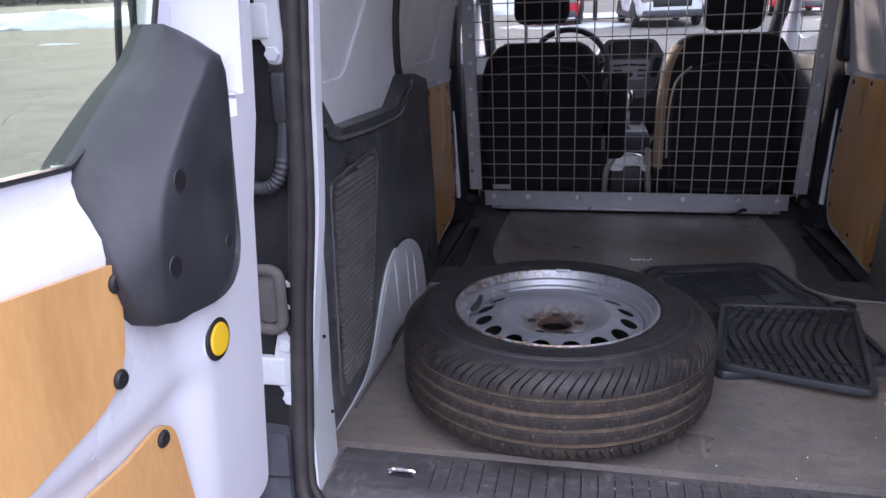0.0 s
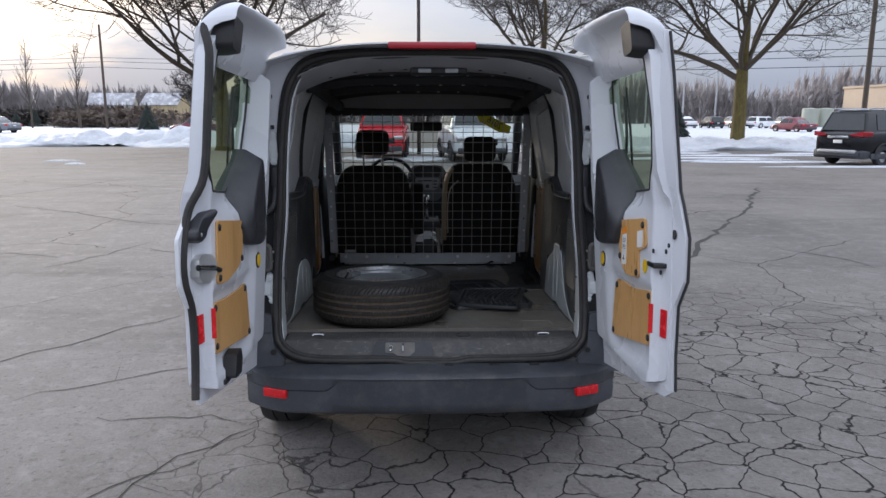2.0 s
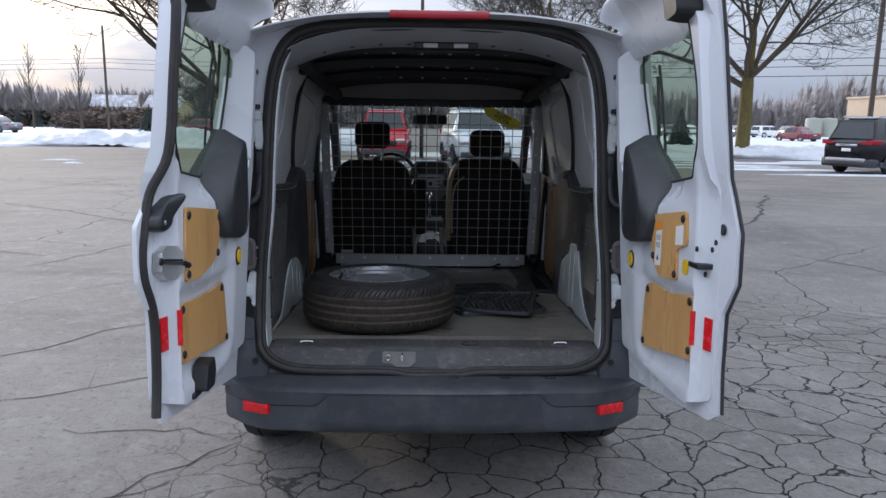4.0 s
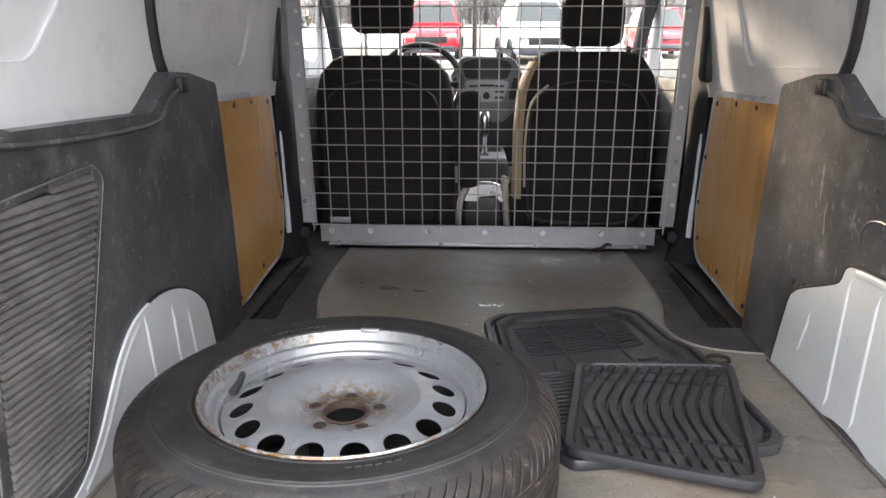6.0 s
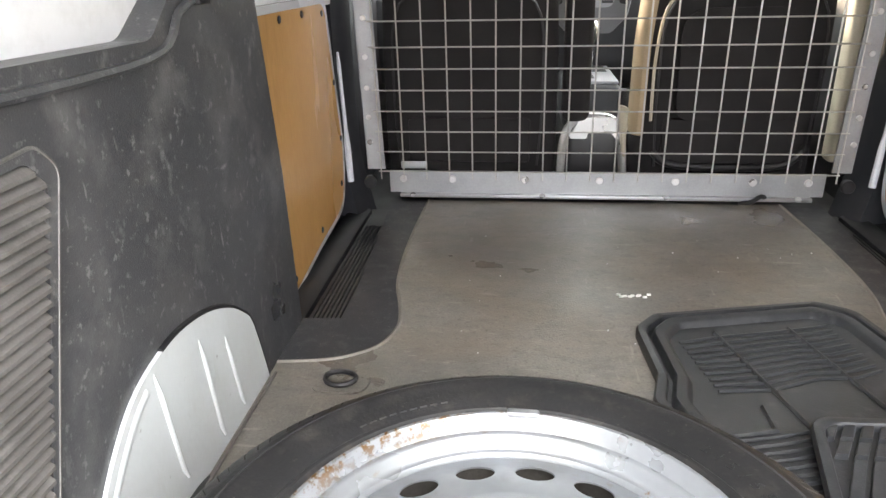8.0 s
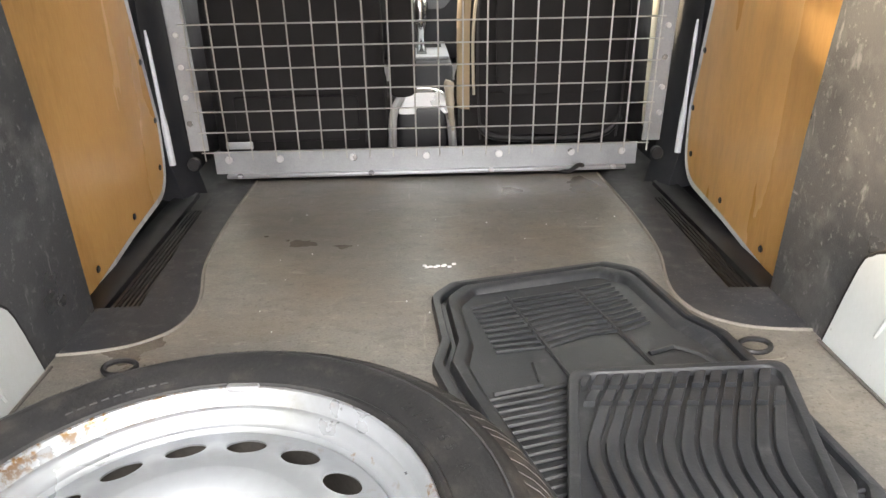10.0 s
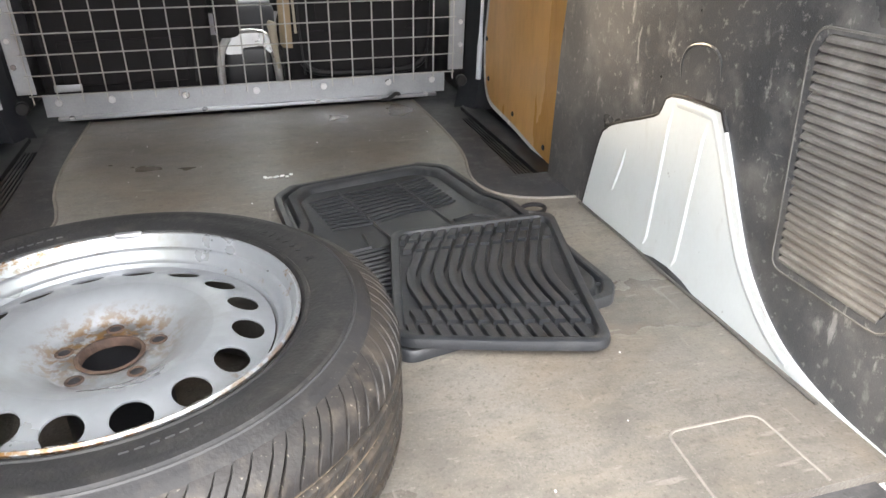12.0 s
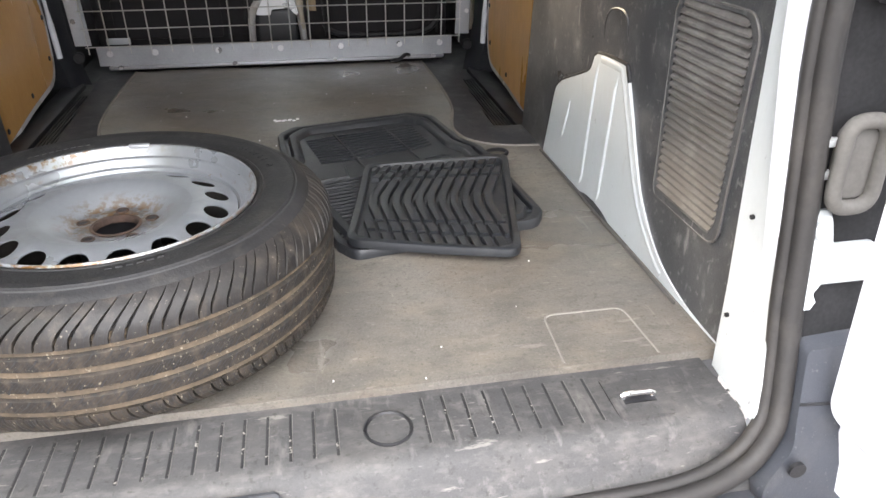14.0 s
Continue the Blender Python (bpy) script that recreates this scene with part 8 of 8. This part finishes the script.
tank = tagged(empty("storage_tank", pose(56, 100, 0)), "pale green storage tank far off", "tank")
bm = bmesh.new()
revolve(bm, [(1.1, 0), (1.1, 2.6), (1.05, 2.68), (0.01, 2.8)], 32)
part("shell", bm, M_TANK, tank)
bm = bmesh.new()
revolve(bm, [(1.1, 0), (1.1, 2.6), (1.05, 2.68), (0.01, 2.8)], 32, m=Matrix.Translation((2.4, 0.3, 0)))
part("shell", bm, M_TANK, tank)


# ---- parked vehicles ----
def car(x, y, rz, paint, label, length=4.5, width=1.84, height=1.66, suv=True, name="parked_car", smooth=False):
    """A car whose nose points along its own +y."""
    ob = tagged(empty(name, pose(x, y, 0, 0, 0, rz)), label, "car", group="parked cars")
    h, L, W = height, length, width / 2
    def ring(yy, zt, zb, w, shoulder):
        return [(-w * 0.86, yy, zb), (-w, yy, zb + 0.10), (-w, yy, shoulder - 0.10), (-w * 0.96, yy, shoulder), (-w * 0.80, yy, zt), (w * 0.80, yy, zt), (w * 0.96, yy, shoulder), (w, yy, shoulder - 0.10), (w, yy, zb + 0.10), (w * 0.86, yy, zb)]
    belt = h * (0.63 if smooth else 0.60)
    back = -L / 2 + (0.12 if suv else 0.75)
    bm = bmesh.new()
    secs = [(-L / 2, belt * 0.90, 0.32, W * 0.86, belt * 0.80), (-L / 2 + 0.10, belt * 1.0, 0.26, W * 0.96, belt * 0.92), (-L / 2 + 0.6, belt + 0.02, 0.24, W, belt), (0.3, belt, 0.24, W, belt * 0.98), (L / 2 - 1.25, belt * 0.98, 0.24, W, belt * 0.95), (L / 2 - 0.5, belt * 0.88, 0.24, W * 0.97, belt * 0.84), (L / 2 - 0.12, belt * 0.76, 0.26, W * 0.88, belt * 0.70), (L / 2, belt * 0.60, 0.30, W * 0.78, belt * 0.54)]
    loft(bm, [ring(*s) for s in secs], True, True)
    shell = part("body", bm, paint, ob, angle=45)
    if smooth:
        sub = shell.modifiers.new("rounded", "SUBSURF")
        sub.levels = sub.render_levels = 2

    bm = bmesh.new()
    def cab(yy, z, w):
        return [(-w, yy, z), (w, yy, z)]
    roof = [(back + 0.10, belt - 0.02, W * 0.90), (back + (0.30 if suv else 0.75), h - 0.06, W * 0.70), (back + 0.75 + (0 if suv else 0.4), h, W * 0.70), (0.25, h - 0.01, W * 0.71), (0.55, h - 0.07, W * 0.71), (L / 2 - 1.15, belt, W * 0.88)]
    rows = []
    for yy, z, w in roof:
        rows.append([(-W * 0.93, yy, belt - 0.05), (-w - 0.01, yy, max(belt - 0.04, z - 0.07)), (-w * 0.93, yy, z), (w * 0.93, yy, z), (w + 0.01, yy, max(belt - 0.04, z - 0.07)), (W * 0.93, yy, belt - 0.05)])
    loft(bm, rows, True, True)
    cabin = part("cabin", bm, paint, ob, angle=45)
    if smooth:
        bev = cabin.modifiers.new("rounded", "BEVEL")
        bev.width, bev.segments, bev.limit_method, bev.angle_limit = 0.09, 3, "ANGLE", radians(25)
        # rear details: bright strip, plate recess, silver lower bumper, roof rails
        bm = bmesh.new()
        box(bm, (-W * 0.40, -L / 2 - 0.03, belt * 0.79), (W * 0.40, -L / 2 + 0.06, belt * 0.86), 0.02)
        part("tailgate_strip", bm, M_CHROME, ob)
        bm = bmesh.new()
        box(bm, (-W * 0.96, -L / 2 + 0.02, 0.24), (W * 0.96, -L / 2 + 0.40, 0.52), 0.06, 3)
        part("rear_cladding", bm, M_BUMPER, ob)
        for sd in (-1, 1):
            bm = bmesh.new()
            box(bm, (sd * (W - 0.03), -L / 2 + 0.35, 0.24), (sd * (W + 0.012), L / 2 - 0.5, 0.42), 0.015)
            part("sill_cladding", bm, M_BUMPER, ob)
        bm = bmesh.new()
        box(bm, (-W * 0.74, -L / 2 - 0.06, 0.40), (W * 0.74, -L / 2 + 0.10, 0.53), 0.05, 4)
        part("skid_plate", bm, M_STEEL, ob)
        bm = bmesh.new()
        box(bm, (-W * 0.60, back + 0.50, h - 0.015), (W * 0.60, 0.30, h + 0.022), 0.018, 3)
        part("roof_snow", bm, M_SNOW, ob, "thin layer of snow on the roof")
        for sd in (-1, 1):
            bm = bmesh.new()
            tube(bm, curve_points([(sd * W * 0.66, -L / 2 + 0.55, h + 0.01), (sd * W * 0.67, -L / 2 + 0.70, h + 0.05), (sd * W * 0.68, 0.1, h + 0.05), (sd * W * 0.68, 0.35, h - 0.01)], 4), 0.018, 6)
            part("roof_rail", bm, M_SILVER, ob)
    for s in (-1, 1):
        for a, b in ((back + 0.55, -0.35), (-0.27, 0.72), ) if suv else ((back + 0.85, -0.20), (-0.12, 0.72)):
            bm = bmesh.new()
            za, zb = belt + 0.03, h - 0.14
            pts = [(s * (W * 0.905 + 0.012), a, za), (s * (W * 0.905 + 0.012), b + 0.22 * (b > 0.5), za), (s * (W * 0.735 + 0.012), b - 0.10 * (b > 0.5), zb), (s * (W * 0.735 + 0.012), a + 0.10 * (a < -1), zb)]
            loft(bm, [pts, [(p[0] - s * 0.02, p[1], p[2]) for p in pts]], True, True)
            part("side_window", bm, M_PANE, ob)
        for yy in (-L * 0.295, L * 0.305):
            m = Matrix.Translation((s * (W - 0.09), yy, 0.335)) @ Matrix.Rotation(radians(90), 4, "Y")
            bm = bmesh.new()
            revolve(bm, [(0.20, -0.10), (0.30, -0.10), (0.335, -0.07), (0.335, 0.07), (0.30, 0.10), (0.20, 0.10)], 28, True, m)
            wheel = part("wheel", bm, M_RUBBER, ob)
            bm = bmesh.new()
            revolve(bm, [(0.001, 0.07 * s), (0.08, 0.075 * s), (0.19, 0.05 * s), (0.215, 0.095 * s)], 20, m=m)
            part("hubcap", bm, M_BOLT, wheel)
            bm = bmesh.new()
            tube(bm, [(s * (W + 0.005), yy + 0.39 * math.cos(a), 0.335 + 0.39 * math.sin(a)) for a in [math.pi * i / 12 for i in range(13)]], 0.03, 6)
            part("wheel_lip", bm, M_BLACK, ob)
        bm = bmesh.new()
        if smooth:
            wedge = rounded([(s * W * 0.44, belt * 0.900, 0.01), (s * W * 0.52, belt * 0.860, 0.02), (s * W * 0.97, belt * 0.845, 0.03), (s * W * 0.97, belt * 0.985, 0.03)], 4)
            loft(bm, [[(x * k, yy, z) for x, z in wedge] for yy, k in ((-L / 2 - 0.012, 0.96), (-L / 2 + 0.02, 1.0), (-L / 2 + 0.14, 1.025), (-L / 2 + 0.36, 1.035))], True, True)
        else:
            box(bm, (s * W * 0.62, -L / 2 + 0.005, belt * 0.76), (s * W * 0.97, -L / 2 + 0.16, belt * 0.92), 0.03)
        part("tail_lamp", bm, M_LAMPRED if smooth else M_RED, ob)
        bm = bmesh.new()
        box(bm, (s * W * 0.50, L / 2 - 0.20, belt * 0.60), (s * W * 0.88, L / 2 - 0.03, belt * 0.72), 0.03)
        part("headlamp", bm, M_CHROME, ob)
    bm = bmesh.new()
    y0, y1 = back + 0.095, back + (0.285 if suv else 0.735)
    loft(bm, [[(-W * 0.78, y0 - 0.015, belt + 0.02), (W * 0.78, y0 - 0.015, belt + 0.02), (W * 0.60, y1 - 0.02, h - 0.12), (-W * 0.60, y1 - 0.02, h - 0.12)], [(-W * 0.78, y0 + 0.03, belt + 0.02), (W * 0.78, y0 + 0.03, belt + 0.02), (W * 0.60, y1 + 0.03, h - 0.12), (-W * 0.60, y1 + 0.03, h - 0.12)]], True, True)
    part("rear_window", bm, M_PANE, ob)
    bm = bmesh.new()
    loft(bm, [[(-W * 0.80, L / 2 - 1.17, belt + 0.03), (W * 0.80, L / 2 - 1.17, belt + 0.03), (W * 0.62, 0.60, h - 0.10), (-W * 0.62, 0.60, h - 0.10)], [(-W * 0.80, L / 2 - 1.25, belt), (W * 0.80, L / 2 - 1.25, belt), (W * 0.62, 0.5, h - 0.13), (-W * 0.62, 0.5, h - 0.13)]], True, True)
    part("windscreen", bm, M_PANE, ob)
    for yy in (-L / 2 - 0.03, L / 2 - 0.10):
        bm = bmesh.new()
        box(bm, (-W * 0.84, yy, 0.30), (W * 0.84, yy + 0.14, 0.50), 0.05, 3)
        part("bumper", bm, M_BUMPER, ob)
    bm = bmesh.new()
    drop = 0.07 if smooth else 0.0
    box(bm, (-0.16, -L / 2 - 0.012, belt * (0.72 - drop)), (0.16, -L / 2 + 0.05, belt * (0.81 - drop)), 0.004)
    part("blank_plate", bm, M_PAPER, ob)
    bm = bmesh.new()
    box(bm, (-W * 0.55, L / 2 - 0.08, belt * 0.48), (W * 0.55, L / 2 - 0.0, belt * 0.66), 0.02)
    part("grille", bm, M_BLACK, ob)
    return ob


car(15.7, 21.0, -68, M_CAR_BLACK, "black sport utility vehicle parked at the car park's edge", 4.6, 1.9, 1.80, smooth=True)
car(-1.60, 25.6, 180, M_CAR_RED, "bright red sport utility vehicle parked ahead of the van", 4.6, 1.9, 1.92, smooth=True)
car(1.75, 24.0, 186, M_CAR_WHITE, "white sport utility vehicle parked ahead of the van", 4.8, 2.0, 1.95, smooth=True)
car(6.6, 27.5, 176, M_CAR_RED, "red car parked in the row ahead of the van", 4.5, 1.85, 1.75)
car(37.5, 69, 18, M_CAR_DARKRED, "maroon car parked far off in snow", suv=False, height=1.48)
for i, (x, paint, rz) in enumerate(((31, M_CAR_GREY, 0), (34.5, M_CAR_WHITE, 8), (37.6, M_CAR_BLACK, 0), (41, M_CAR_GREY, 0), (44.5, M_CAR_WHITE, -70), (48, M_CAR_GREY, 4))):
    car(x, 90 + 1.5 * (i % 2), rz, paint, "car parked in a distant row", suv=i % 2 == 0, height=1.55)
car(-38.2, 62, 75, M_CAR_GREY, "silver grey car parked beyond the snow bank", suv=False, height=1.5)
car(-19.5, 60, 95, M_CAR_DARKRED, "maroon car parked beyond the snow bank", suv=False, height=1.5)
